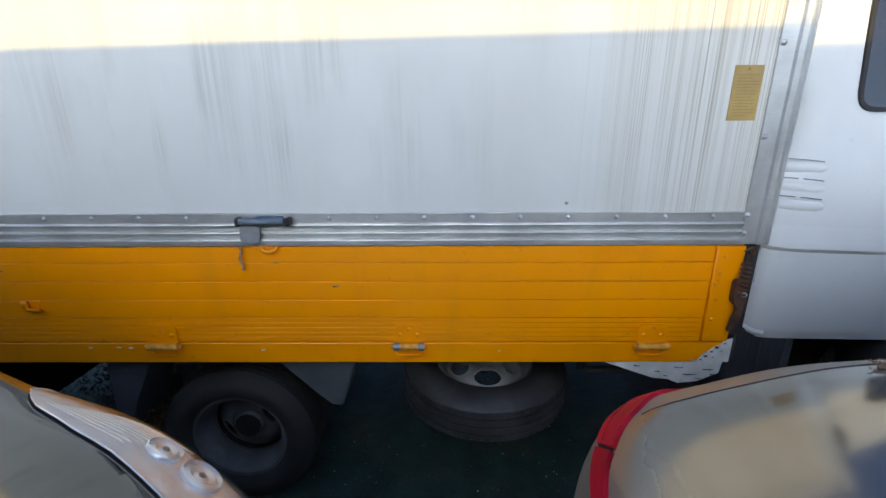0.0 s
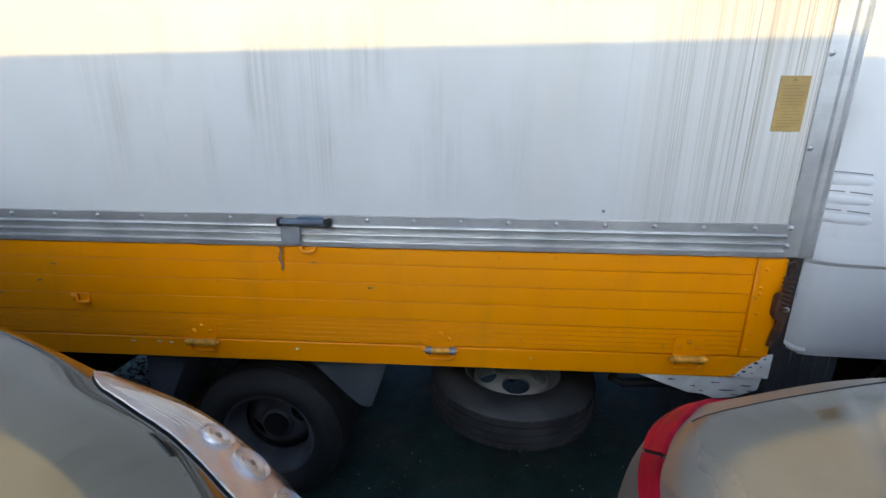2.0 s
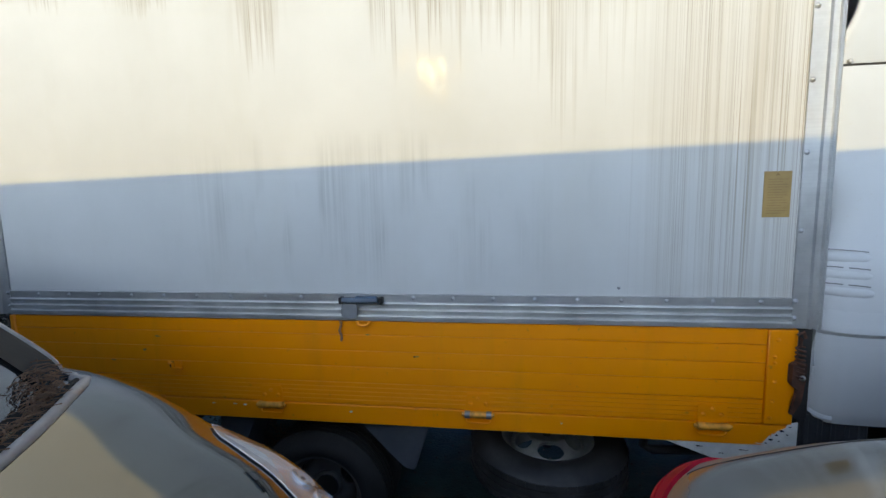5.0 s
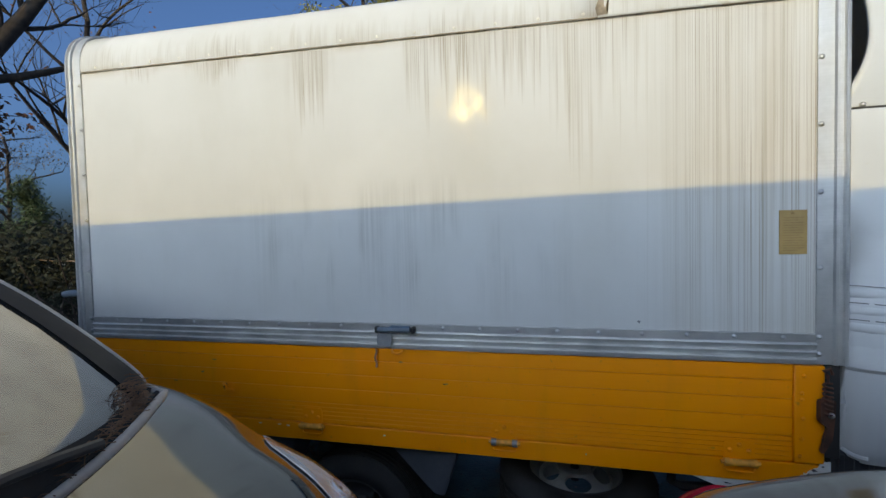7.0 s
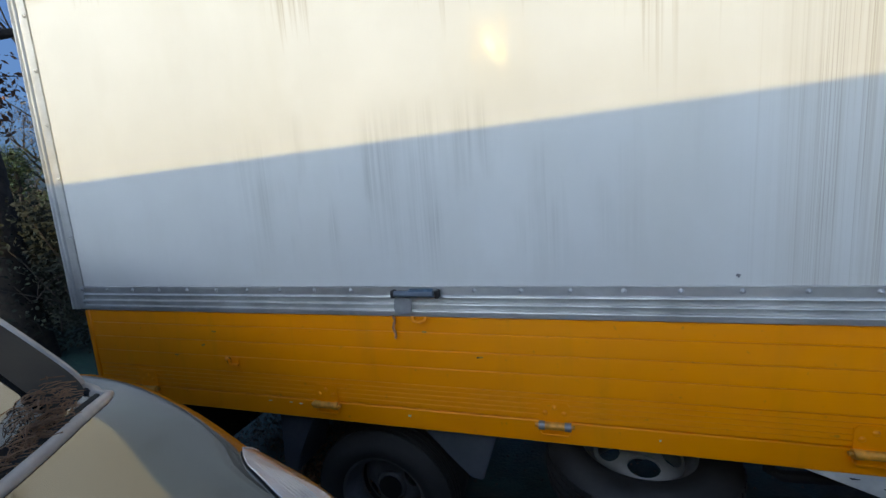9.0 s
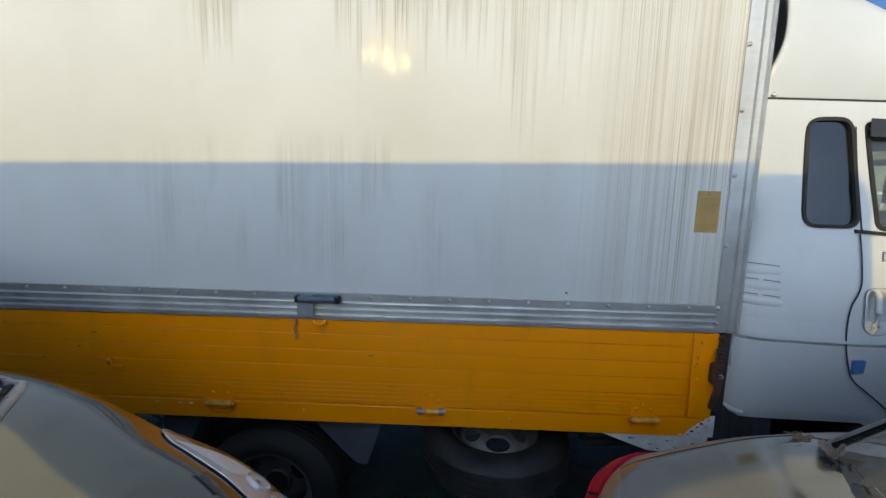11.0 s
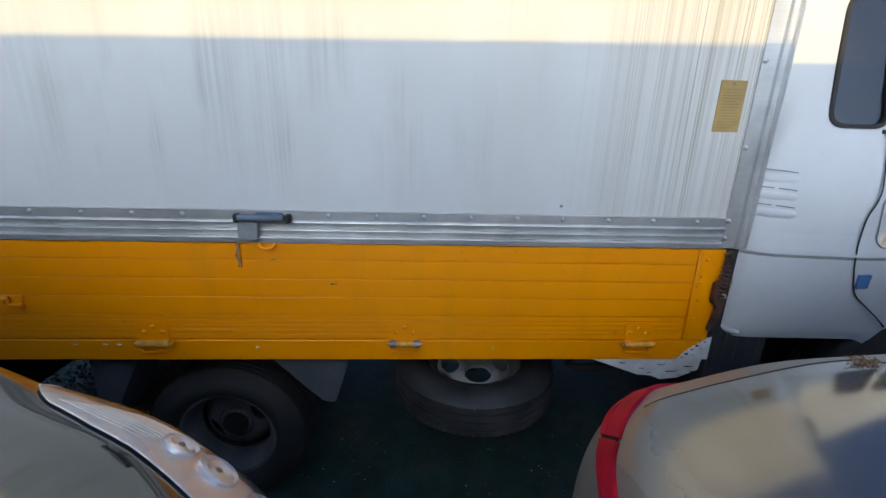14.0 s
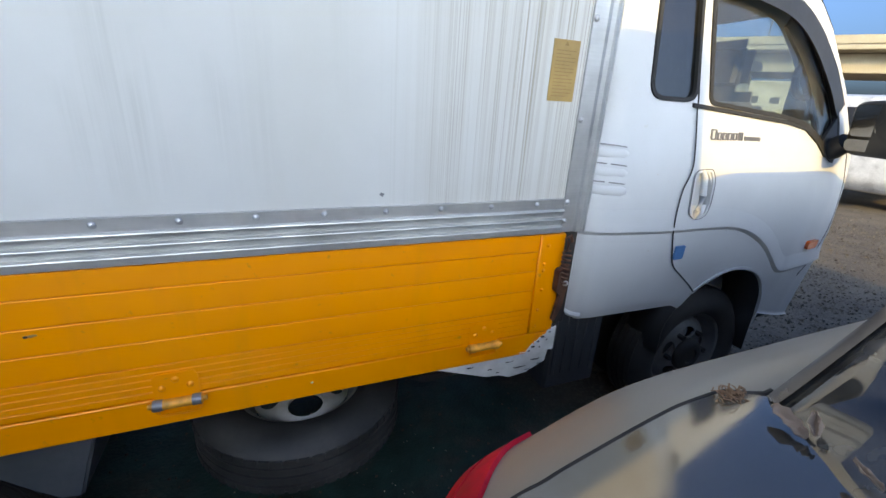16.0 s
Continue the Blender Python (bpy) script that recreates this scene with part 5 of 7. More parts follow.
def cab_inside():
    for s in (-1, 1):
        y = YC + s * 0.40
        bm = box(1.86, 1.97, y - 0.22, y + 0.22, 0.95, 1.46, 0.052, seg=5)
        seat = part("seat_back", bm, M["seat"], truck, "grey fabric seat")
        part("cushion", box(1.88, 2.22, y - 0.22, y + 0.22, 0.86, 0.98, 0.04, seg=3), M["seat"], seat)
        part("headrest", box(1.88, 1.97, y - 0.13, y + 0.13, 1.45, 1.655, 0.043, seg=5), M["seat"], seat)
    part("dashboard", box(1.98, 2.34, YC - 0.68, YC + 0.68, 0.95, 1.20, 0.05, seg=3), M["dash"], truck)
    loop = [(1.995, 1.47, 1.52), (2.01, 1.468, 1.565), (2.05, 1.466, 1.575), (2.085, 1.464, 1.545), (2.115, 1.46, 1.50), (2.11, 1.458, 1.46), (2.06, 1.46, 1.448), (2.015, 1.466, 1.465), (1.995, 1.47, 1.52)]
    part("grab_handle", tube([spline([np.array(p) for p in loop], t) for t in np.linspace(0, 8, 40)], 0.012, 8), M["dash"], truck, "dark grab handle inside the windscreen pillar")
    part("rear_view_mirror", prism(rounded([(2.10, 1.555), (2.24, 1.56), (2.235, 1.60), (2.11, 1.605)], 0.02), 0.03, "xz", 1.76, 0.008), M["black"], truck)
    m = Matrix.Translation((2.16, YC + 0.36, 1.26)) @ Matrix.Rotation(radians(-52), 4, "Y")
    w = part("steering_wheel", lathe([(0.19 + 0.014 * math.cos(a), 0.014 * math.sin(a)) for a in np.linspace(0, 2 * math.pi, 10, endpoint=False)], m, 40, closed=True), M["black"], truck, "black steering wheel")
    part("boss", lathe([(0, 0.02), (0.06, 0.015), (0.07, -0.03)], m, 20), M["black"], w)
    for a in (0, 2.1, 4.2):
        part("spoke", rod(m @ Vector((0, 0, 0)), m @ Vector((0.185 * math.cos(a), 0.185 * math.sin(a), 0)), 0.012), M["black"], w)
    part("column", rod((2.17, YC + 0.36, 1.25), (2.30, YC + 0.36, 1.08), 0.03), M["black"], truck)


cab_inside()


# ---- the two cars parked nose to tail ----
def car_skin(cy, stations, crown):
    """A car's lower body: stations (x, half width, top, shoulder height), from low x to high x, on the +y side. crown: rise in the middle, rise at two fifths, and the place and drop where the deck turns down."""
    rows = []
    mid, inner, turn, drop, turn2, lift = crown
    for x, w, zt, zs in stations:
        rows.append([(x, cy, zt + mid), (x, cy + 0.42 * w, zt + inner), (x, cy + turn * w, zt - drop * (zt - zs)), (x, cy + turn2 * w, zs + lift), (x, cy + 0.955 * w, zs - 0.055), (x, cy + w, zs - 0.17),
                     (x, cy + w, min(0.52, zs - 0.22)), (x, cy + 0.975 * w, min(0.32, zs - 0.3)), (x, cy + 0.90 * w, min(0.22, zs - 0.36))])
    return Skin(rows)


def mirrored(skin, cy):
    rows = skin.rows.copy()
    rows[:, :, 1] = 2 * cy - rows[:, :, 1]
    return Skin(rows, True)


def u_of(stations, x):
    xs = [s[0] for s in stations]
    return float(np.interp(x, xs, range(len(xs))))


def full_patch(skin, cy, u0, u1, nu, v1, nv, lift=0.0, thick=0.012):
    """A panel across the car's middle, from -v1 to v1 of the section."""
    bm = bmesh.new()
    grid, under = [], []
    for i in range(nu + 1):
        u = u0 + (u1 - u0) * i / nu
        row, low = [], []
        for j in range(-nv, nv + 1):
            p = skin.at(u, abs(j) / nv * v1(i / nu))
            q = skin.normal(u, abs(j) / nv * v1(i / nu))
            s = 1 if j >= 0 else -1
            a = np.array((p[0], cy + (p[1] - cy) * s, p[2]))
            q = np.array((q[0], q[1] * s, q[2])) if j else np.array((q[0], 0, q[2]))
            row.append(bm.verts.new(a + q * lift))
            low.append(bm.verts.new(a + q * (lift - thick)))
        grid.append(row)
        under.append(low)
    n = 2 * nv
    for i in range(nu):
        for j in range(n):
            bm.faces.new((grid[i][j], grid[i + 1][j], grid[i + 1][j + 1], grid[i][j + 1]))
            bm.faces.new((under[i][j], under[i][j + 1], under[i + 1][j + 1], under[i + 1][j]))
        bm.faces.new((grid[i][0], under[i][0], under[i + 1][0], grid[i + 1][0]))
        bm.faces.new((grid[i][n], grid[i + 1][n], under[i + 1][n], under[i][n]))
    for j in range(n):
        bm.faces.new((grid[0][j], grid[0][j + 1], under[0][j + 1], under[0][j]))
        bm.faces.new((grid[nu][j], under[nu][j], under[nu][j + 1], grid[nu][j + 1]))
    return bm


def lower_body(skin, cy, stations, arches):
    """The whole lower shell, closed at both ends and below, with wheel arches cut."""
    bm = bmesh.new()
    n = len(stations) - 1
    us = np.linspace(0, n, n * 6 + 1)
    vs = np.linspace(0, 8, 41)
    rows = []
    for u in us:
        half = [skin.at(u, v) for v in vs]
        ring = half + [np.array((p[0], 2 * cy - p[1], p[2])) for p in half[:0:-1]]
        rows.append([bm.verts.new(p) for p in ring])
    for a, b in zip(rows, rows[1:]):
        for j in range(len(a)):
            bm.faces.new((a[j], a[(j + 1) % len(a)], b[(j + 1) % len(a)], b[j]))
    bm.faces.new(rows[0])
    bm.faces.new(rows[-1])
    knife = bmesh.new()
    for x, r in arches:
        for s in (-1, 1):
            rod((x, cy + s * 0.62, 0.31), (x, cy + s * 1.2, 0.31), r, 40, knife)
    return cut(bm, knife)


def cabin_ring(cy, x0, x1, hw, z, bow0, bow1, bulge, ridge=0.0):
    """A plan outline: x0 and x1 are the ends on the middle line, bow how far their corners fall back, ridge how far the x1 end runs to a blunt point. 4 x 12 points from the x0 side."""
    pts = []
    for i in range(13):            # end at x0, from -y to +y
        t = i / 6 - 1
        pts.append((x0 + bow0 * abs(t) ** 4, cy + hw * 0.93 * t, z))
    bow1_side = bow1 + ridge * (math.sqrt(1.03) - 0.173)
    for i in range(1, 12):         # +y side
        t = 0.5 - 0.5 * math.cos(math.pi * i / 12)
        pts.append((x0 + bow0 + (x1 - bow1_side - x0 - bow0) * t, cy + hw * (0.93 + bulge * math.sin(math.pi * t) ** 0.5), z))
    for i in range(13):            # end at x1
        t = 1 - i / 6
        pts.append((x1 - bow1 * abs(t) ** 2.2 - ridge * (math.sqrt(t * t + 0.03) - 0.173), cy + hw * 0.93 * t, z))
    for i in range(1, 12):
        t = 0.5 + 0.5 * math.cos(math.pi * i / 12)
        pts.append((x0 + bow0 + (x1 - bow1_side - x0 - bow0) * t, cy - hw * (0.93 + bulge * math.sin(math.pi * t) ** 0.5), z))
    return pts


def cabin(cy, levels, car, paint, bands, bulge):
    """Glasshouse from rings at rising heights. The last two rings are the roof. bands: windows as (name, first, last, low, high, material)."""
    rows = [cabin_ring(cy, *lv[:6], bulge, *lv[6:]) for lv in levels]
    rows = [r + r[:1] for r in rows]
    skin = Skin(rows)
    n = len(rows[0]) - 1
    bm = bmesh.new()
    us = np.linspace(0, len(levels) - 1, 25)
    vs = np.linspace(0, n, n * 2 + 1)
    holes = [(a, b, lo, hi) for _, a, b, lo, hi, _ in bands]
    verts = [[bm.verts.new(skin.at(u, v)) for v in vs[:-1]] for u in us]
    m = len(vs) - 1
    for i in range(len(us) - 1):
        for j in range(m):
            u, v = (us[i] + us[i + 1]) / 2, (vs[j] + vs[j + 1]) / 2
            if any(a < v < b and lo < u < hi for a, b, lo, hi in holes):
                continue
            bm.faces.new((verts[i][j], verts[i][(j + 1) % m], verts[i + 1][(j + 1) % m], verts[i + 1][j]))
    bm.faces.new(verts[-1])
    ob = part("roof", bm, paint, car, smooth=50)
    ob.modifiers.new("thickness", "SOLIDIFY").thickness = 0.02
    for name, a, b, lo, hi, mat in bands:
        bm = bmesh.new()
        g = [[bm.verts.new(skin.at(lo - 0.05 + (hi - lo + 0.1) * i / 10, a - 0.2 + (b - a + 0.4) * j / 24)) for j in range(25)] for i in range(11)]
        for i in range(10):
            for j in range(24):
                bm.faces.new((g[i][j], g[i][j + 1], g[i + 1][j + 1], g[i + 1][j]))
        pane = part(name, bm, mat, car)
        pane.modifiers.new("thickness", "SOLIDIFY").thickness = 0.004
        pane.visible_shadow = False
    return skin


def road_wheels(car, cy, xs, r=0.31):
    for x in xs:
        for s in (-1, 1):
            m = Matrix.Translation((x, cy + s * 0.755, r)) @ Matrix.Rotation(radians(-90 * s), 4, "X")
            tyre = part("tyre", lathe(tyre_profile(r, 0.2, 0.2), m, 48), M["rubber"], car)
            part("rim", lathe([(0.205, 0.07), (0.19, 0.06), (0.17, 0.02), (0.08, 0.03), (0.05, 0.05), (0, 0.05)], m, 30), M["rim"], tyre)


# -- the gold car, nose towards the gap --
GY = -0.08
GOLD = [(-4.15, 0.55, 0.80, 0.70), (-4.08, 0.76, 1.02, 0.92), (-3.9, 0.83, 1.12, 1.02), (-3.2, 0.87, 1.14, 1.05), (-2.0, 0.88, 1.14, 1.05), (-1.2, 0.875, 1.15, 1.09), (-0.98, 0.87, 1.155, 1.10), (-0.80, 0.86, 1.148, 1.062), (-0.62, 0.84, 1.088, 0.991),
        (-0.46, 0.822, 1.022, 0.93), (-0.34, 0.79, 0.958, 0.86), (-0.24, 0.74, 0.885, 0.787), (-0.17, 0.67, 0.81, 0.70), (-0.12, 0.58, 0.69, 0.60)]


def gold_car():
    car = empty("car", (-2.1, GY, 0), "dusty gold-brown compact car with pine needles on its cowl", "car", "parked cars")
    skin = car_skin(GY, GOLD, (0.032, 0.006, 0.70, 0.42, 0.86, 0.002))
    part("body", lower_body(skin, GY, GOLD, [(-0.72, 0.345), (-3.35, 0.345)]), M["gold"], car, smooth=50)
    # clear headlamps over chrome bowls
    def strip(s, t):
        x = -0.625 + 0.425 * s
        a = float(np.interp(x, [-0.625, -0.61, -0.58, -0.5, -0.44, -0.398, -0.345, -0.2], [3.46, 3.28, 3.06, 2.83, 2.76, 2.68, 2.6, 2.47]))
        b = float(np.interp(x, [-0.625, -0.574, -0.48, -0.4, -0.31, -0.2], [4.0, 4.30, 4.6, 4.85, 5.05, 5.2]))
        return u_of(GOLD, x), a + (b - a) * t
    def shell_over(k, low, high):
        """A skin over the lamp that swells from its edges to its middle."""
        bm = bmesh.new()
        g = []
        for i in range(37):
            row = []
            for j in range(17):
                u, v = strip(i / 36, j / 16)
                swell = min(1, 4 * min(i / 36, 1 - i / 36) + 0.001) ** 0.5 * math.sin(math.pi * j / 16)
                row.append(bm.verts.new(k.at(u, v) + k.normal(u, v) * (low + (high - low) * swell)))
            g.append(row)
        for i in range(36):
            for j in range(16):
                bm.faces.new((g[i][j], g[i + 1][j], g[i + 1][j + 1], g[i][j + 1]))
        return bm
    for k in (skin, mirrored(skin, GY)):
        lamp = part("headlamp_housing", k.patch(0, 0, 36, 0, 0, 14, 0.003, 0.0, edge=strip), M["reflector"], car, "bright chromed headlamp reflector")
        part("headlamp_lens", shell_over(k, 0.0034, 0.011), M["lens"], lamp, "clear ribbed headlamp lens", 60).visible_shadow = False
        for i in range(12):
            t = 0.12 + 0.045 * i
            pts = [k.at(*strip(q, t)) + k.normal(*strip(q, t)) * 0.005 for q in np.linspace(0.11 + 0.02 * i, 0.42 + 0.01 * i, 12)]
            part("lens_rib", tube(pts, 0.0009, 6), M["reflector"], lamp)
        for q, t, w in ((0.504, 0.32, 0.029), (0.647, 0.34, 0.035), (0.82, 0.32, 0.038)):
            u, v = strip(q, t)
            p, n = k.at(u, v), k.normal(u, v)
            m = Matrix.Translation(p + n * 0.002) @ Vector(n).to_track_quat("Z", "Y").to_matrix().to_4x4()
            bowl = part("bulb_bowl", lathe([(w, -0.004), (w, 0.0045), (w * 0.95, 0.0065), (w * 0.84, 0.0015), (w * 0.62, 0.0055), (w * 0.38, 0.0015), (w * 0.2, 0.004), (0, 0.004)], m, 32), M["reflector"], lamp)
            part("bulb", lathe([(0.006, 0.002), (0.006, 0.005), (0.004, 0.007), (0, 0.0075)], m, 14), M["grey"], bowl)
        edge = [k.at(*strip(q, 0.0)) + k.normal(*strip(q, 0.0)) * 0.0035 for q in np.linspace(0.05, 0.98, 30)]
        part("lamp_rim", tube(edge, 0.0014, 6), M["reflector"], lamp, "pale lens edge")
        end = [k.at(*strip(0.0, q)) + k.normal(*strip(0.0, q)) * 0.004 for q in np.linspace(0.0, 1.0, 8)]
        part("lamp_end", tube(end, 0.0016, 6), M["reflector"], lamp)
    # cowl: dark scuttle under the windscreen, bright hood edge
    levels = [(-3.98, -0.60, 0.735, 1.098, 0.12, 0.275, 0.0), (-3.93, -0.628, 0.72, 1.165, 0.12, 0.25, 0.05), (-3.8, -0.855, 0.69, 1.335, 0.12, 0.24, 0.115), (-3.6, -1.20, 0.64, 1.50, 0.12, 0.22, 0.135), (-3.45, -1.43, 0.585, 1.575, 0.12, 0.20, 0.13), (-3.3, -1.65, 0.54, 1.60, 0.12, 0.16, 0.08), (-2.9, -2.0, 0.35, 1.615, 0.1, 0.1, 0.0)]
    bands = [("windscreen", 24.05, 35.95, 0.3, 3.9, M["screen_glass"]), ("side_window", 14.0, 22.5, 1.2, 3.8, M["dark_glass"]), ("side_window", 37.5, 46.0, 1.2, 3.8, M["dark_glass"]), ("rear_window", 2.0, 10.0, 1.2, 3.6, M["dark_glass"])]
    shell = cabin(GY, levels, car, M["gold"], bands, 0.07)
    # black frit band along pillars and scuttle
    for a, b, gutter in ((23.86, 24.78, 23.5), (35.22, 36.14, 36.5)):
        part("pillar_trim", shell.patch(0.2, 4.0, 30, a, b, 4, 0.004, 0.0), M["seal"], car, "black windscreen pillar trim")
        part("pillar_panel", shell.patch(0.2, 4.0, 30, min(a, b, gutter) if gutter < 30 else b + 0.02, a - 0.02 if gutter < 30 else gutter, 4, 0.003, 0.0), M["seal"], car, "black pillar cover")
        # dusty gutter, its colour lightened for the light its edge catches
        part("roof_gutter", tube([shell.at(u, gutter) + shell.normal(u, gutter) * 0.002 for u in np.linspace(0.35, 4.0, 40)], 0.010, 8), M["lit_dusty_gold"], car, "pale dusty gutter along the pillar, caught light in its colour")
    part("scuttle", shell.patch(0, 0, 6, 0, 0, 48, 0.004, 0.0, edge=lambda s, t: (0.05 + s * float(np.interp(abs(11.7 * t - 5.85), [0.0, 2.2, 4.6, 5.3, 5.85], [0.93, 0.88, 0.52, 0.36, 0.32])), 24.15 + 11.7 * t)), M["seal"], car, "black plastic scuttle panel")
    # bonnet edge along the scuttle, the reflected sunlit panel put into its pale colour
    def deck(x, y):
        vs = np.linspace(0, 3.6, 37)
        pts = [skin.at(u_of(GOLD, x), v) for v in vs]
        return float(np.interp(abs(y - GY), [p[1] - GY for p in pts], [p[2] for p in pts]))
    rim = []
    for v in np.linspace(22.9, 37.1, 80):
        p = shell.at(0.0, v)
        y = GY + (p[1] - GY) * (1.05 if 24 <= v <= 36 else 1.01)
        rim.append((p[0] + 0.012, y, deck(p[0] + 0.012, y) + 0.001))
    part("bonnet_edge", tube(rim, 0.010, 10), M["lit_dusty_gold"], car, "rolled rear edge of the bonnet, pale with painted-in reflection")
    gasket = [(x - 0.016, y - 0.004 if y > GY else y + 0.004, z + 0.003) for x, y, z in rim]
    part("gasket", tube(gasket, 0.007, 8), M["seal"], car, "black rubber gasket behind the bonnet")
    # wiper
    arm = [shell.at(t, v) + shell.normal(t, v) * 0.022 for t, v in ((0.45, 26.4), (0.80, 27.6), (0.98, 29.5), (1.04, 32.0), (1.06, 34.0))]
    part("wiper", tube([spline(arm, t) for t in np.linspace(0, 4, 20)], 0.009, 8), M["black"], car, "black windscreen wiper")
    # bumper mouth and number plate blank
    part("grille", skin.patch(0, 0, 8, 0, 0, 8, 0.004, 0.0, edge=lambda s, t: (u_of(GOLD, -0.20 + 0.05 * s), 1.2 * t)), M["black"], car)
    road_wheels(car, GY, (-0.72, -3.35))
    # seats and wheel seen through the screen
    for s in (-1, 1):
        part("seat", box(-2.1, -1.95, GY + s * 0.36 - 0.22, GY + s * 0.36 + 0.22, 0.75, 1.42, 0.05, seg=2), M["seat"], car)
    part("dashboard", box(-1.45, -0.85, GY - 0.62, GY + 0.62, 0.95, 1.13, 0.05, seg=2), M["dash"], car)
    return car, shell


gold, gold_shell = gold_car()


def needle_litter(shell):
    """Dry pine needles and twigs caught in the corner of the windscreen."""
    rng = random.Random(3)
    bm = bmesh.new()
    for i in range(290):
        v = 24.45 + abs(rng.gauss(0, 1)) * 1.0
        u = 0.08 + rng.random() * (0.50 if v > 25.2 else 0.85)
        p = Vector(shell.at(u, v)) + Vector(shell.normal(u, v)) * (0.004 + rng.random() * 0.014)
        a = rng.uniform(0, math.pi)
        d = Vector((math.cos(a) * 0.7, math.sin(a), rng.uniform(-0.15, 0.25))) * rng.uniform(0.006, 0.028)
        tube([p - d, p + Vector((0, 0, 0.004)), p + d], rng.uniform(0.0004, 0.0012), 4, bm)
    return thing("pine_litter", bm, M["needles"], "dry brown pine needles on the scuttle of the gold car", "litter", kind="stuff", smooth=None)


needle_litter(gold_shell)

# -- the taupe saloon, tail towards the gap --
TY = -0.05
TAUPE = [(0.196, 0.43, 0.60, 0.52), (0.216, 0.56, 0.79, 0.72), (0.236, 0.67, 0.90, 0.84), (0.271, 0.785, 0.946, 0.884), (0.35, 0.852, 0.984, 0.926), (0.48, 0.874, 1.02, 0.956), (0.66, 0.89, 1.05, 0.985), (0.92, 0.89, 1.068, 0.995), (1.5, 0.90, 1.065, 0.985), (2.6, 0.90, 1.04, 0.95), (3.3, 0.89, 1.01, 0.91), (4.2, 0.84, 0.86, 0.76), (4.5, 0.74, 0.74, 0.64), (4.62, 0.55, 0.58, 0.5)]


def taupe_car():
    car = empty("car", (2.4, TY, 0), "dusty taupe saloon with red tail lamps and leaf litter", "car", "parked cars")
    skin = car_skin(TY, TAUPE, (0.004, 0.001, 0.745, 0.07, 0.88, 0.006))
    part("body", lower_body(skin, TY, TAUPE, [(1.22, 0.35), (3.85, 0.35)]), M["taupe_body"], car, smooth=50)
    # boot lid
    u0, u1 = u_of(TAUPE, 0.262), u_of(TAUPE, 0.69)
    def lid_edge(u):
        x = np.interp(u, range(len(TAUPE)), [q[0] for q in TAUPE])
        return float(np.interp(x, [0.205, 0.241, 0.284, 0.31, 0.33, 0.36, 0.4, 0.5, 0.6, 0.66, 0.69], [2.467, 2.496, 2.526, 2.615, 2.593, 2.444, 2.348, 2.304, 2.265, 2.20, 2.02]))
    part("boot_lid", full_patch(skin, TY, u0, u1, 40, lambda f: lid_edge(u0 + (u1 - u0) * f), 16, 0.004, 0.010), M["taupe"], car, "dusty boot lid", 50)
    for k in (skin, mirrored(skin, TY)):
        line = [k.at(u, lid_edge(u) + 0.035) + k.normal(u, lid_edge(u) + 0.035) * 0.0012 for u in np.linspace(u_of(TAUPE, 0.335), u1 + 0.1, 36)]
        part("lid_gap", tube(line, 0.0034, 6), M["seal"], car)
        # slim wrap-round red lamp in two lengths
        def lamp(s, t):
            x = 0.206 + 0.274 * s
            a = float(np.interp(x, [0.182, 0.221, 0.241, 0.284, 0.31, 0.344, 0.371, 0.40, 0.43, 0.447, 0.48], [2.704, 2.667, 2.593, 2.63, 2.748, 2.911, 3.1, 3.34, 3.66, 3.82, 4.0]))
            b = float(np.interp(x, [0.182, 0.223, 0.24, 0.278, 0.32, 0.369, 0.4, 0.447, 0.48], [3.2, 3.2, 3.18, 3.3, 3.65, 3.88, 3.98, 4.08, 4.1]))
            return u_of(TAUPE, x), a + (b - a) * t
        for name, s0, s1 in (("tail_lamp", 0.0, 0.262), ("tail_lamp", 0.28, 1.0)):
            red = part(name, k.patch(0, 0, 30, 0, 0, 8, 0.007, 0.010, edge=lambda s, t: lamp(s0 + (s1 - s0) * s, t)), M["redlens"], car, "glossy red wrap-round tail lamp")
            band = [k.at(*lamp(q, 0.62)) + k.normal(*lamp(q, 0.62)) * 0.0072 for q in np.linspace(s0 + 0.01, s0 + (s1 - s0) * 0.6, 20)]
            part("lamp_groove", tube(band, 0.0012, 6), M["redlens"], red)
        part("lamp_joint", k.patch(0, 0, 3, 0, 0, 8, 0.003, 0.0, edge=lambda s, t: lamp(0.257 + 0.028 * s, t)), M["seal"], car)
    levels = [(0.545, 3.25, 0.708, 1.042, 0.11, 0.25), (0.635, 3.1, 0.706, 1.087, 0.11, 0.22), (0.83, 2.85, 0.70, 1.195, 0.105, 0.18), (1.06, 2.5, 0.692, 1.32, 0.10, 0.14), (1.26, 2.25, 0.665, 1.395, 0.07, 0.12), (1.46, 2.08, 0.60, 1.435, 0.09, 0.1), (1.75, 2.0, 0.3, 1.445, 0.02, 0.02)]
    bands = [("rear_window", 0.05, 11.95, 0.06, 3.9, M["rear_glass"]), ("side_window", 13.5, 22.5, 1.0, 3.9, M["dark_glass"]), ("side_window", 37.5, 46.5, 1.0, 3.9, M["dark_glass"]), ("windscreen", 25.0, 35.0, 0.4, 3.8, M["dark_glass"])]
    shell = cabin(TY, levels, car, M["taupe"], bands, 0.012)
    # navy tint in this dark border's colour stands for reflected sky
    for a, b in ((-0.9, 0.12), (11.88, 12.9)):
        part("window_trim", shell.patch(0.28, 4.0, 24, a % 46.0, b % 46.0 if a > 0 else 46.12, 6, 0.003, 0.0), M["pillar"], car, "dark rear window border")
    for i in range(12):
        u = 0.55 + 0.27 * i
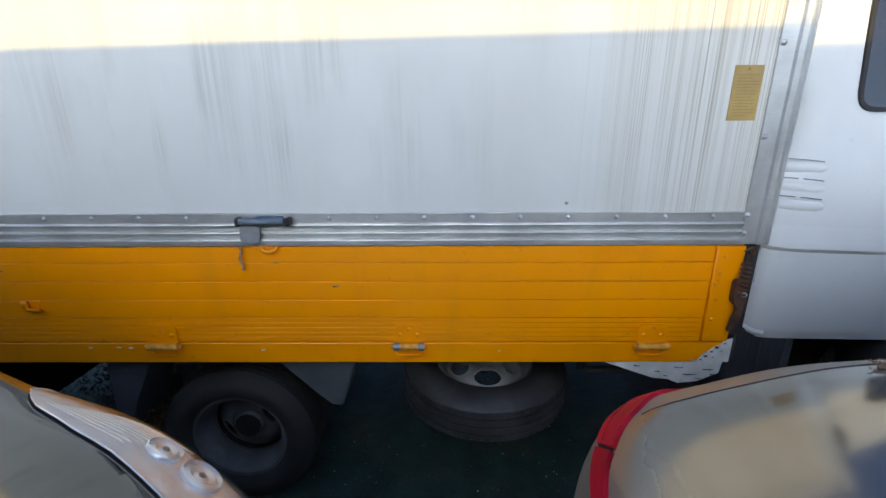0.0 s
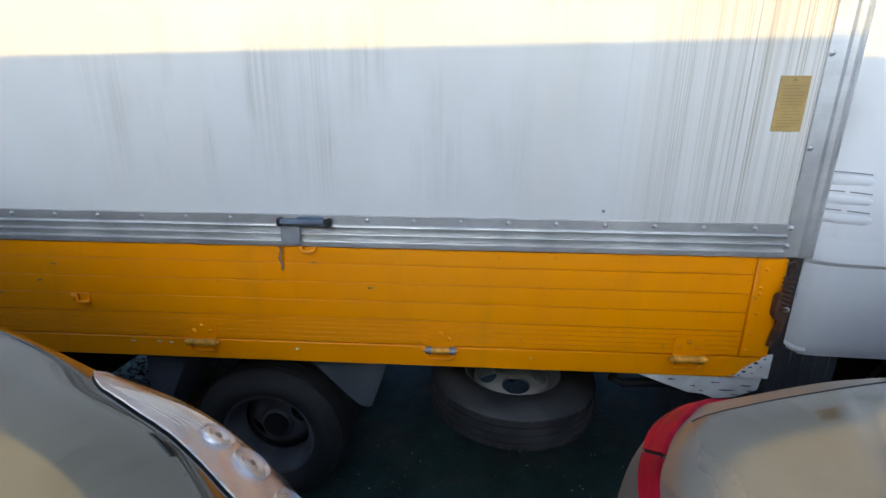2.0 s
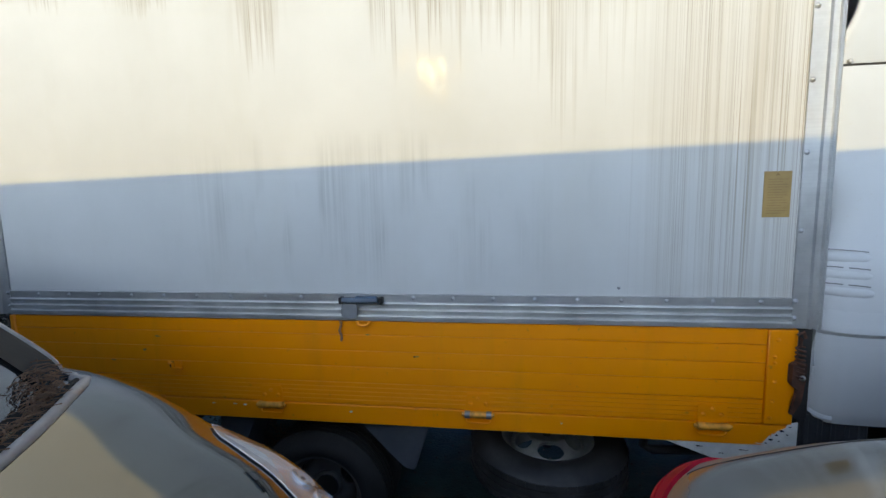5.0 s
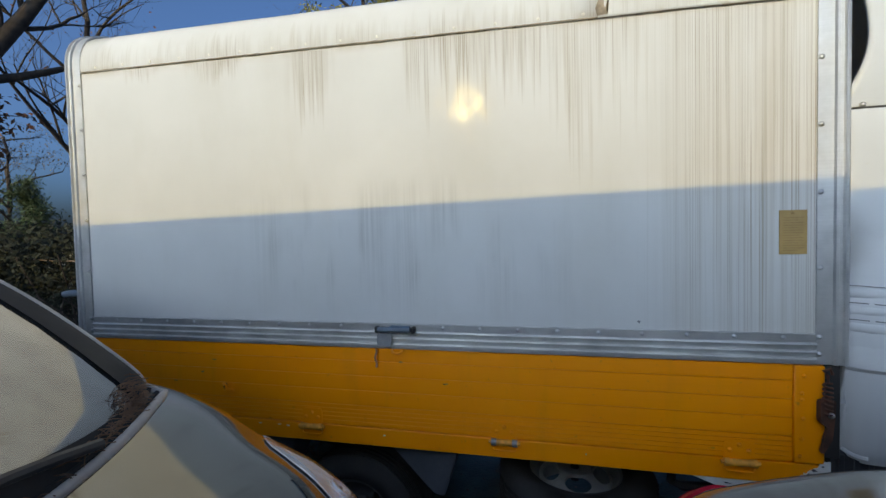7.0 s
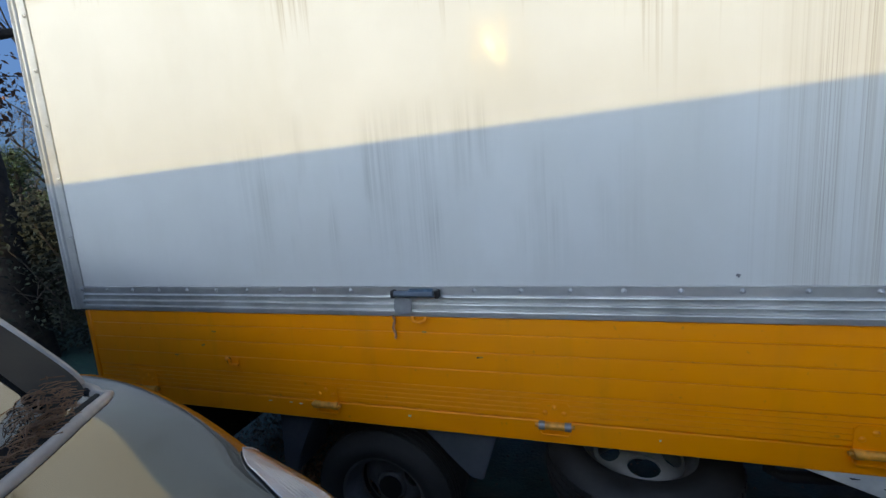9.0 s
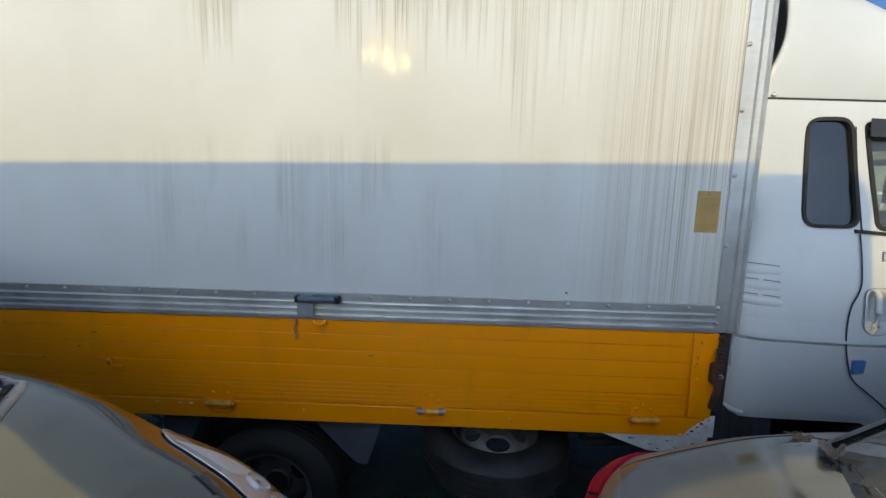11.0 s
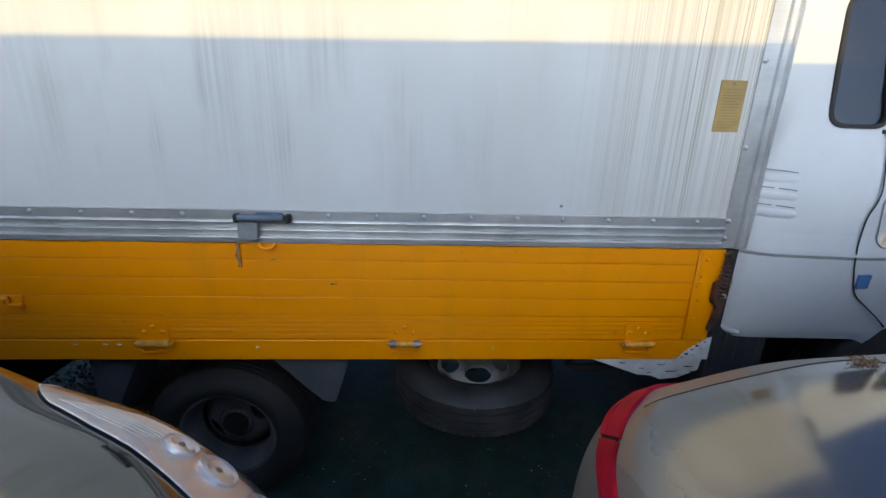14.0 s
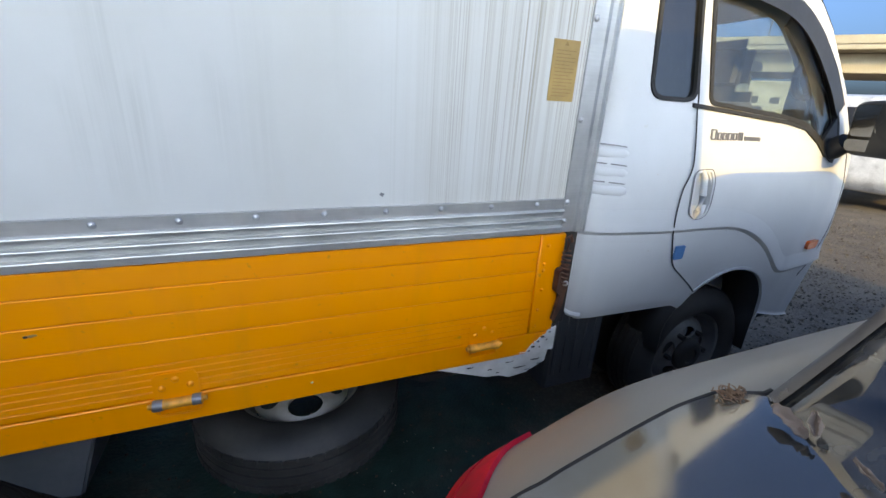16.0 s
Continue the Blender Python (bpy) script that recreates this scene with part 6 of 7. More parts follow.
        part("heater_line", tube([shell.at(u, v) + shell.normal(u, v) * 0.0015 for v in np.linspace(1.2, 10.8, 30)], 0.0005, 4), M["steel"], car)
    part("rear_shelf", box(0.80, 1.5, TY - 0.6, TY + 0.6, 0.98, 1.02), M["dash"], car)
    for s in (-1, 1):
        part("seat", box(1.5, 1.65, TY + s * 0.33 - 0.26, TY + s * 0.33 + 0.26, 0.7, 1.2, 0.05, seg=2), M["seat"], car)
    road_wheels(car, TY, (1.22, 3.85), 0.32)
    part("number_plate", box(0.15, 0.165, TY - 0.26, TY + 0.26, 0.5, 0.6, 0.003), M["white_far"], car)
    return car, shell


taupe, taupe_shell = taupe_car()


def leaf_scraps():
    """Tan leaf scraps and needles where the rear window meets the boot."""
    rng = random.Random(8)
    slope = Vector((0.886, 0, 0.463))
    up = Vector((-0.463, 0, 0.886))
    def scrap(x, y, long, wide, turn, seed):
        bm = bmesh.new()
        c = Vector((x, y, 1.045 + 0.50 * (x - 0.545 - 0.11 * ((y - TY) / 0.658) ** 4))) + up * 0.004
        t = slope * math.cos(turn) + Vector((0, 1, 0)) * math.sin(turn)
        b = up.cross(t)
        g = []
        for i in range(9):
            w = wide * (0.25 + 0.75 * math.sin(math.pi * (i + 0.6) / 9.2)) * rng.uniform(0.8, 1.15)
            g.append([bm.verts.new(c + t * long * (i / 8 - 0.5) + b * w * (j / 4 - 0.5) + up * (0.003 + 0.012 * abs(noise.noise((i * 0.45, j * 0.6, seed))) + 0.004 * ((j - 2) / 2) ** 2)) for j in range(5)])
        for i in range(8):
            for j in range(4):
                bm.faces.new((g[i][j], g[i + 1][j], g[i + 1][j + 1], g[i][j + 1]))
        ob = thing("dry_leaf", bm, M["rope"], "curled tan leaf scrap on the rear window of the taupe car", "leaf", "dry leaves")
        ob.modifiers.new("thickness", "SOLIDIFY").thickness = 0.0012
    for spot in ((0.652, 0.575, 0.042, 0.018, 1.25, 1.0), (0.658, 0.556, 0.028, 0.013, 0.6, 2.0), (0.632, 0.50, 0.030, 0.008, 1.2, 3.0)):
        scrap(*spot)
    bm = bmesh.new()
    for i in range(80):
        p = Vector((0.655 + rng.gauss(0, 0.010), 0.640 + rng.gauss(0, 0.007), 1.044 + abs(rng.gauss(0, 0.003))))
        d = Vector((rng.uniform(-1, 1), rng.uniform(-1, 1), rng.uniform(-0.1, 0.3))) * 0.006
        tube([p - d, p + Vector((0, 0, 0.002)), p + d], 0.0007, 4, bm)
    thing("pine_litter", bm, M["needles"], "small clump of dry needles on the taupe boot", "litter", kind="stuff", smooth=None)


leaf_scraps()


# ---- trees, far vehicles and the distance ----
def branch(bm, p, d, length, r, rng, depth, tips, spread=0.7, droop=0.0):
    n = 6
    pts, rad, q, e = [p], [r], Vector(p), Vector(d).normalized()
    for i in range(n):
        e = (e + Vector((rng.uniform(-1, 1), rng.uniform(-1, 1), rng.uniform(-0.7, 0.8) - droop)) * 0.16).normalized()
        q = q + e * length / n
        pts.append(q.copy())
        rad.append(max(0.002, r * (1 - 0.62 * (i + 1) / n)))
    tube(pts, rad, 8 if depth > 1 else 5, bm)
    tips.append(q)
    if depth > 0:
        for k in range(4 if depth > 1 else 3):
            i = rng.randint(2, n)
            side = Vector((rng.uniform(-1, 1), rng.uniform(-1, 1), rng.uniform(-0.2, 0.8))).normalized()
            branch(bm, pts[i], (e + side * spread * 1.5), length * rng.uniform(0.45, 0.7), rad[i] * 0.62, rng, depth - 1, tips, spread, droop)


def leaves(centres, count, spread, size, rng, narrow=0.4):
    """Many small bent leaf blades round the given centres."""
    verts, faces = [], []
    for c in centres:
        for _ in range(count):
            p = Vector(c) + Vector((rng.gauss(0, 1), rng.gauss(0, 1), rng.gauss(0, 1))) * spread
            p.z = max(p.z, height(p.x, p.y) + 0.004 + 0.3 * size)
            a = Vector((rng.uniform(-1, 1), rng.uniform(-1, 1), rng.uniform(-1, 0.6))).normalized()
            b = a.orthogonal().normalized()
            b = (b * math.cos(2.0 * rng.random() * math.pi) + a.cross(b) * math.sin(2.0 * rng.random() * math.pi)).normalized()
            s = size * rng.uniform(0.6, 1.4)
            k = len(verts)
            verts += [p, p + a * s * 0.5 + b * s * narrow, p + a * s, p + a * s * 0.5 - b * s * narrow]
            faces.append((k, k + 1, k + 2, k + 3))
    me = bpy.data.meshes.new("leaves")
    me.from_pydata([tuple(v) for v in verts], [], faces)
    bm = bmesh.new()
    bm.from_mesh(me)
    bpy.data.meshes.remove(me)
    return bm


def tree(at, lean, height, r, seed, leaf_mat, label, leaf=(6, 0.12, 0.07, 0.3), depth=3, droop=0.0, boughs=7, low=0.35):
    rng = random.Random(seed)
    root = empty("tree", at, label, "tree", "trees")
    bm, tips = bmesh.new(), []
    p, top = Vector(at), Vector(at) + Vector(lean) * height
    line = [p + (top - p) * t + Vector((rng.uniform(-1, 1), rng.uniform(-1, 1), 0)) * 0.06 * height * t * 0.3 for t in np.linspace(0, 1, 9)]
    tube(line, [r * (1.25 if i == 0 else 1) * (1 - 0.75 * i / 8) for i in range(9)], 12, bm)
    for k in range(boughs):
        t = low + (0.97 - low) * k / (boughs - 1)
        i = min(7, int(t * 8))
        q = line[i] + (line[i + 1] - line[i]) * (t * 8 - i)
        a = rng.uniform(0, 2 * math.pi)
        branch(bm, q, (math.cos(a), math.sin(a), 0.5), height * 0.42 * (1.15 - 0.6 * t), r * 0.5 * (1 - 0.6 * t), rng, depth - 1, tips, 0.7, droop)
    part("trunk", bm, M["bark"], root, "dark furrowed bark", 60)
    if leaf[0]:
        tagged(part("crown", leaves(tips, leaf[0], leaf[1], leaf[2], rng, leaf[3]), leaf_mat, root, smooth=None), kind="stuff")
    return root




def yard_tree():
    """The tree behind the truck's tail: stout trunk, two long boughs and hanging dry leaves."""
    rng = random.Random(4)
    root = empty("tree", (-5.2, 2.86, 0), "bare tree with a few hanging dry red-brown leaves", "tree", "trees")
    bm, tips = bmesh.new(), []
    x = -5.2
    tube([(x + 0.02, 2.90, -0.02), (x, 2.87, 0.9), (x, 2.86, 1.77), (x, 2.835, 2.38), (x, 2.85, 2.92), (x - 0.1, 2.82, 3.6), (x - 0.2, 2.75, 4.6), (x - 0.2, 2.8, 5.6)], [0.23, 0.185, 0.175, 0.17, 0.16, 0.11, 0.07, 0.03], 14, bm)
    tube([(x, 2.90, 3.0), (x, 3.11, 3.37), (x + 0.05, 3.35, 3.79), (x + 0.1, 3.52, 4.13), (x + 0.1, 3.9, 4.5), (x + 0.1, 4.3, 4.75)], [0.085, 0.08, 0.07, 0.06, 0.04, 0.02], 10, bm)
    tube([(x, 2.88, 3.05), (x, 3.06, 3.08), (x, 3.35, 3.22), (x + 0.05, 3.6, 3.36), (x + 0.05, 4.0, 3.6)], [0.05, 0.045, 0.04, 0.034, 0.02], 8, bm)
    for p, d in (((x, 3.2, 3.55), (0.2, 0.1, 1)), ((x, 3.4, 3.95), (0.1, -0.3, 1)), ((x, 3.52, 4.13), (0.0, 0.1, 1)), ((x, 3.3, 3.7), (0, 0.8, 0.5)), ((x - 0.15, 2.8, 4.0), (0, 0.6, 0.8)), ((x - 0.15, 2.78, 4.4), (0, -0.6, 0.8)), ((x, 2.84, 3.4), (0, -0.9, 0.7)), ((x, 3.7, 4.3), (0, 0.4, 0.8))):
        branch(bm, Vector(p), Vector(d), 1.3, 0.028, rng, 3, tips, 0.8)
    part("trunk", bm, M["bark"], root, "dark furrowed bark", 60)
    twig, spots = bmesh.new(), []
    for y, z in ((3.13, 2.47), (3.05, 2.69), (3.26, 2.62), (3.40, 2.78), (2.98, 2.35), (3.0, 2.2), (2.7, 2.5), (3.1, 2.9)):
        a = Vector((x, 2.88, z - 0.12))
        end = Vector((x + rng.uniform(-0.1, 0.1), y + 0.08, z + 0.06))
        tube([a, (a + end) / 2 + Vector((0, 0, 0.03)), end], [0.009, 0.006, 0.003], 5, twig)
        spots += [a + (end - a) * f for f in (0.45, 0.6, 0.75, 0.9, 1.0)]
    part("twigs", twig, M["bark"], root)
    tagged(part("dry_leaves", leaves(spots, 5, 0.05, 0.075, rng, 0.22), M["deadleaf"], root, "hanging red-brown leaves", None), kind="stuff")
    return root


yard_tree().location.y -= 0.19
tree((-9.5, 7.0, 0), (0.05, 0, 1), 7.0, 0.14, 21, M["deadleaf"], "slender bare tree with fine twigs", (1, 0.1, 0.05, 0.3), 4, 0.0, 9, 0.25)
tree((-24.0, 14.5, 0), (0, 0, 1), 6.5, 0.2, 33, M["brush"], "leafless grey-brown tree in the distance", (2, 0.2, 0.1, 0.3), 4, 0.0, 10, 0.25)


def willow(at, centre, radii, count, seed, label):
    """A tree with a dense drooping crown of fine yellow-green leaves."""
    rng = random.Random(seed)
    root = empty("willow_tree", at, label, "tree", "trees")
    bm, tips = bmesh.new(), []
    p, c = Vector(at), Vector(centre)
    tube([p, p + (c - p) * 0.5 + Vector((0.1, 0, 0)), c], [0.2, 0.13, 0.06], 10, bm)
    for k in range(12):
        a = rng.uniform(0, 6.28)
        branch(bm, p + (c - p) * rng.uniform(0.5, 1.0), (math.cos(a), math.sin(a), 0.7), radii[0] * 0.95, 0.05, rng, 2, tips, 0.8, 0.1)
    part("trunk", bm, M["bark"], root, "dark furrowed bark", 60)
    spots = []
    while len(spots) < count:
        v = Vector((rng.gauss(0, 0.55), rng.gauss(0, 0.55), rng.gauss(0, 0.55)))
        if v.length < 1.1:
            q = c + Vector((v.x * radii[0], v.y * radii[1], v.z * radii[2]))
            spots += [q + Vector((0, 0, -0.13 * i)) for i in range(3)]
    tagged(part("crown", leaves(spots, 14, 0.10, 0.12, rng, 0.16), M["willow"], root, smooth=None), kind="stuff")


willow((-2.0, 9.2, 0), (-1.95, 9.2, 6.7), (1.55, 1.5, 1.5), 900, 41, "yellow-green willow behind the truck")
willow((-5.4, 10.4, 0), (-5.4, 10.4, 7.2), (0.7, 0.9, 0.8), 90, 43, "thin yellowing willow behind the truck")
tree((-4.2, 9.8, 0), (0, 0, 1), 8.0, 0.15, 47, M["deadleaf"], "leafless dark tree behind the truck", (1, 0.2, 0.06, 0.2), 4, 0.0, 12, 0.4)


def pine(at, height, seed):
    rng = random.Random(seed)
    root = empty("pine_tree", at, "dark green pine with layered boughs", "tree", "trees")
    bm = bmesh.new()
    p = Vector(at)
    tube([p, p + Vector((0.1, 0, height * 0.5)), p + Vector((0.0, 0.1, height))], [0.14, 0.09, 0.03], 8, bm)
    tips = []
    for k in range(26):
        t = 0.3 + 0.68 * k / 26
        a = rng.uniform(0, 6.28)
        q = p + Vector((0, 0, height * t))
        e = q + Vector((math.cos(a), math.sin(a), rng.uniform(-0.05, 0.25))) * height * 0.36 * (1.15 - t) * rng.uniform(0.7, 1.2)
        tube([q, (q + e) / 2 + Vector((0, 0, 0.1)), e], [0.04, 0.025, 0.01], 5, bm)
        for s in np.linspace(0.35, 1, 6):
            tips.append(q + (e - q) * s)
    part("trunk", bm, M["bark"], root)
    tagged(part("crown", leaves(tips, 45, 0.16, 0.14, rng, 0.12), M["pine"], root, smooth=None), kind="stuff")


pine((-17.5, 11.0, 0), 3.75, 5)
pine((-20.5, 11.2, 0), 4.0, 6)


def shrubs(name, label, centres, mat, count, spread, size, seed):
    rng = random.Random(seed)
    pts = []
    for x, y, z, n, w in centres:
        for _ in range(n):
            px, py = x + rng.gauss(0, w), y + rng.gauss(0, w)
            pts.append((px, py, height(px, py) + max(0.08 if z > 0.2 else 0.012, z * rng.random() ** 0.7)))
    return thing(name, leaves(pts, count, spread, size, rng, 0.3), mat, label, "shrub", kind="stuff", smooth=None)


shrubs("hedge", "dark tangled evergreen shrubs behind the truck", [(-4.6 - 0.4 * i, 3.1 + 0.35 * (i % 3), 1.55, 110, 0.34) for i in range(9)], M["shrub"], 46, 0.11, 0.042, 2)
shrubs("scrub", "brown winter scrub on a far bank", [(-22 - 3 * (i % 4), 10 + 2.2 * i, 2.0, 50, 1.6) for i in range(10)], M["brush"], 14, 0.35, 0.22, 9)
shrubs("ground_litter", "dark brown dry leaves beside the rear wheel", [(-1.50 + 0.09 * i, 1.52 + 0.11 * (i % 4), 0.10, 60, 0.08) for i in range(6)], M["needles"], 10, 0.05, 0.02, 16)
shrubs("ground_litter", "pale crumbs of stone scattered on green concrete", [(-0.35, 1.55, 0.0, 8, 0.10), (0.45, 1.5, 0.0, 9, 0.12), (0.1, 1.8, 0.0, 6, 0.25), (0.75, 1.7, 0.0, 6, 0.2), (-1.2, 1.4, 0.0, 5, 0.15)], M["chip_white"], 2, 0.02, 0.007, 17)
shrubs("ground_litter", "brown dry leaves gathered under the truck bed", [(-1.95 + 0.14 * i, 1.98 + 0.1 * (i % 3), 0.16, 60, 0.10) for i in range(6)], M["grit"], 10, 0.05, 0.016, 14)
shrubs("ground_litter", "dry leaves and husks scattered over bare earth", [(2.6 + 0.55 * (i % 9), 1.5 + 0.6 * (i // 9), 0.03, 26, 0.32) for i in range(54)], M["grit"], 8, 0.08, 0.022, 15)
shrubs("ground_litter", "heap of dry leaves and husks on the ground", [(-2.3 + 0.22 * i, 3.2 + 0.2 * (i % 3), 0.4, 120, 0.16) for i in range(7)], M["brush"], 5, 0.05, 0.04, 12)


def twigs():
    rng = random.Random(77)
    bm = bmesh.new()
    for i in range(260):
        x, y = rng.uniform(-7.5, -3.6), rng.uniform(2.6, 4.6)
        p = Vector((x, y, rng.uniform(0, 0.8)))
        d = Vector((rng.uniform(-1, 1), rng.uniform(-1, 1), rng.uniform(0.2, 1.6))) * rng.uniform(0.2, 0.6)
        tube([p, p + d * 0.5 + Vector((0, 0, 0.05)), p + d], 0.006, 4, bm)
    thing("twigs", bm, M["bark"], "bare shrub twigs among dark evergreens", "twigs", kind="stuff", smooth=None)


twigs()


def stones():
    """Loose gravel, husks and grit on the ground."""
    rng = random.Random(15)
    verts, faces = [], []
    for i in range(12000):
        if i < 900:
            x, y = rng.uniform(-1.2, 1.3), rng.uniform(0.5, 2.9)
        else:
            x, y = 1.6 + 7.0 * rng.random() ** 1.6, 1.3 + 4.5 * rng.random() ** 1.3
        s = rng.uniform(0.002, 0.008) * (1 if i < 900 else rng.choice((0.9, 1.3, 2.2)))
        k = len(verts)
        a = rng.uniform(0, 3.1)
        c, e = math.cos(a) * s, math.sin(a) * s
        z = height(x, y) + 0.001
        verts += [(x + c, y + e, z), (x - e, y + c, z), (x - c * 1.3, y - e * 1.3, z), (x + e, y - c, z), (x + c * 0.2, y, z + s * 0.9)]
        faces += [(k, k + 1, k + 4), (k + 1, k + 2, k + 4), (k + 2, k + 3, k + 4), (k + 3, k, k + 4)]
    me = bpy.data.meshes.new("stones")
    me.from_pydata(verts, [], faces)
    bm = bmesh.new()
    bm.from_mesh(me)
    bpy.data.meshes.remove(me)
    thing("gravel", bm, M["grit"], "scattered brown gravel and grit", "gravel", kind="stuff", smooth=None)


stones()


def far_car(at, yaw, label, length=4.5, height=1.7, group="far vehicles"):
    """A parked white vehicle some way off."""
    m = Matrix.Translation(at) @ Matrix.Rotation(radians(yaw), 4, "Z")
    car = empty("car", at, label, "car", group)
    L, H = length, height
    prof = [(-L / 2, 0.45), (-L / 2 + 0.05, 0.95), (-L / 2 + 0.12, 1.05), (-L / 2 + 0.45, H - 0.06), (-L / 2 + 0.75, H), (0.2, H), (0.55, H - 0.08), (1.05, 1.08), (L / 2 - 0.25, 0.95), (L / 2 - 0.04, 0.75), (L / 2, 0.4), (L / 2 - 0.15, 0.28), (-L / 2 + 0.15, 0.28)]
    def put(bm):
        bmesh.ops.transform(bm, matrix=m, verts=bm.verts)
        return bm
    body = prism(rounded(prof, 0.12), 1.7, "xz", -0.85, 0.06)
    part("body", put(body), M["white_far"], car)
    for s in (-1, 1):
        for x0, x1, x2, x3 in ((-L / 2 + 0.35, -0.55, -0.55, -L / 2 + 0.6), (-0.48, 0.85, 0.45, -0.48)):
            pane = prism(rounded([(x0, 1.08), (x1, 1.08), (x2, H - 0.13), (x3, H - 0.13)], 0.05), s * 0.012, "xz", s * 0.848)
            part("window", put(pane), M["black"], car)
        for x in (-L / 2 + 0.85, L / 2 - 0.85):
            q = Matrix.Translation((x, s * 0.78, 0.33)) @ Matrix.Rotation(radians(-90 * s), 4, "X")
            tyre = part("tyre", put(lathe([(0.2, 0.1), (0.3, 0.1), (0.33, 0.07), (0.33, -0.1), (0.2, -0.1)], q, 28)), M["rubber"], car)
            part("rim", put(lathe([(0.2, 0.095), (0.1, 0.07), (0, 0.09)], q, 20)), M["rim"], tyre)
    screen = prism([(-0.72, 1.1), (0.72, 1.1), (0.6, H - 0.12), (-0.6, H - 0.12)], 0.02, "yz", 0)
    bmesh.ops.rotate(screen, verts=screen.verts, cent=(0, 0, 1.1), matrix=Matrix.Rotation(radians(-48), 3, "Y"))
    bmesh.ops.translate(screen, verts=screen.verts, vec=(1.06, 0, 0))
    part("windscreen", put(screen), M["black"], car)
    back = prism([(-0.7, 1.08), (0.7, 1.08), (0.6, H - 0.15), (-0.6, H - 0.15)], -0.02, "yz", 0)
    bmesh.ops.rotate(back, verts=back.verts, cent=(0, 0, 1.08), matrix=Matrix.Rotation(radians(30), 3, "Y"))
    bmesh.ops.translate(back, verts=back.verts, vec=(-L / 2 + 0.1, 0, 0))
    part("rear_window", put(back), M["black"], car)
    for s in (-1, 1):
        part("tail_lamp", put(box(-L / 2 + 0.02, -L / 2 + 0.12, s * 0.72 - 0.1, s * 0.72 + 0.1, 0.85, 1.05, 0.02)), M["redlens"], car)
    return car


far_car((10.6, 4.3, 0.08), 8, "white sport utility vehicle with dark windows on the gravel", 4.5, 1.72)
far_car((-24.5, 17.0, 0), 200, "small white car far off beyond the scrub", 4.3, 1.45)


def far_truck(at, yaw, label):
    """A white pick-up truck with a caged bed."""
    m = Matrix.Translation(at) @ Matrix.Rotation(radians(yaw), 4, "Z")
    truck2 = empty("pickup_truck", at, label, "truck", "far vehicles")
    def put(bm):
        bmesh.ops.transform(bm, matrix=m, verts=bm.verts)
        return bm
    cabp = rounded([(0.7, 0.5), (0.7, 1.85), (1.0, 1.95), (1.75, 1.92), (2.25, 1.2), (2.4, 0.9), (2.4, 0.45)], 0.12)
    part("cab", put(prism(cabp, 1.6, "xz", -0.8, 0.05)), M["white_far"], truck2)
    for s in (-1, 1):
        part("window", put(prism(rounded([(1.0, 1.25), (2.0, 1.25), (1.7, 1.75), (1.0, 1.78)], 0.05), s * 0.012, "xz", s * 0.798)), M["black"], truck2)
        for x in (1.7, -1.2):
            q = Matrix.Translation((x, s * 0.7, 0.32)) @ Matrix.Rotation(radians(-90 * s), 4, "X")
            part("tyre", put(lathe([(0, 0.06), (0.18, 0.08), (0.3, 0.1), (0.32, 0.07), (0.32, -0.1), (0.2, -0.1)], q, 24)), M["rubber"], truck2)
    part("windscreen", put(prism([(-0.68, 1.25), (0.68, 1.25), (0.6, 1.82), (-0.6, 1.82)], 0.3, "yz", 1.9)), M["black"], truck2)
    part("bed", put(box(-2.2, 0.66, -0.82, 0.82, 0.7, 1.1, 0.02)), M["white_far"], truck2)
    for i in range(9):
        x = -2.1 + 0.33 * i
        for y in (-0.78, 0.78):
            part("rail_post", put(box(x, x + 0.03, y - 0.015, y + 0.015, 1.1, 1.75)), M["white_far"], truck2)
    for y in (-0.78, 0.78):
        part("top_rail", put(box(-2.1, 0.6, y - 0.02, y + 0.02, 1.72, 1.76)), M["white_far"], truck2)
    return truck2


far_truck((14.2, 13.9, 0.08), -4, "white pick-up truck with a caged bed, parked across the yard")
far_truck((19.5, 15.6, 0.08), 4, "white pick-up truck standing beyond the first one")


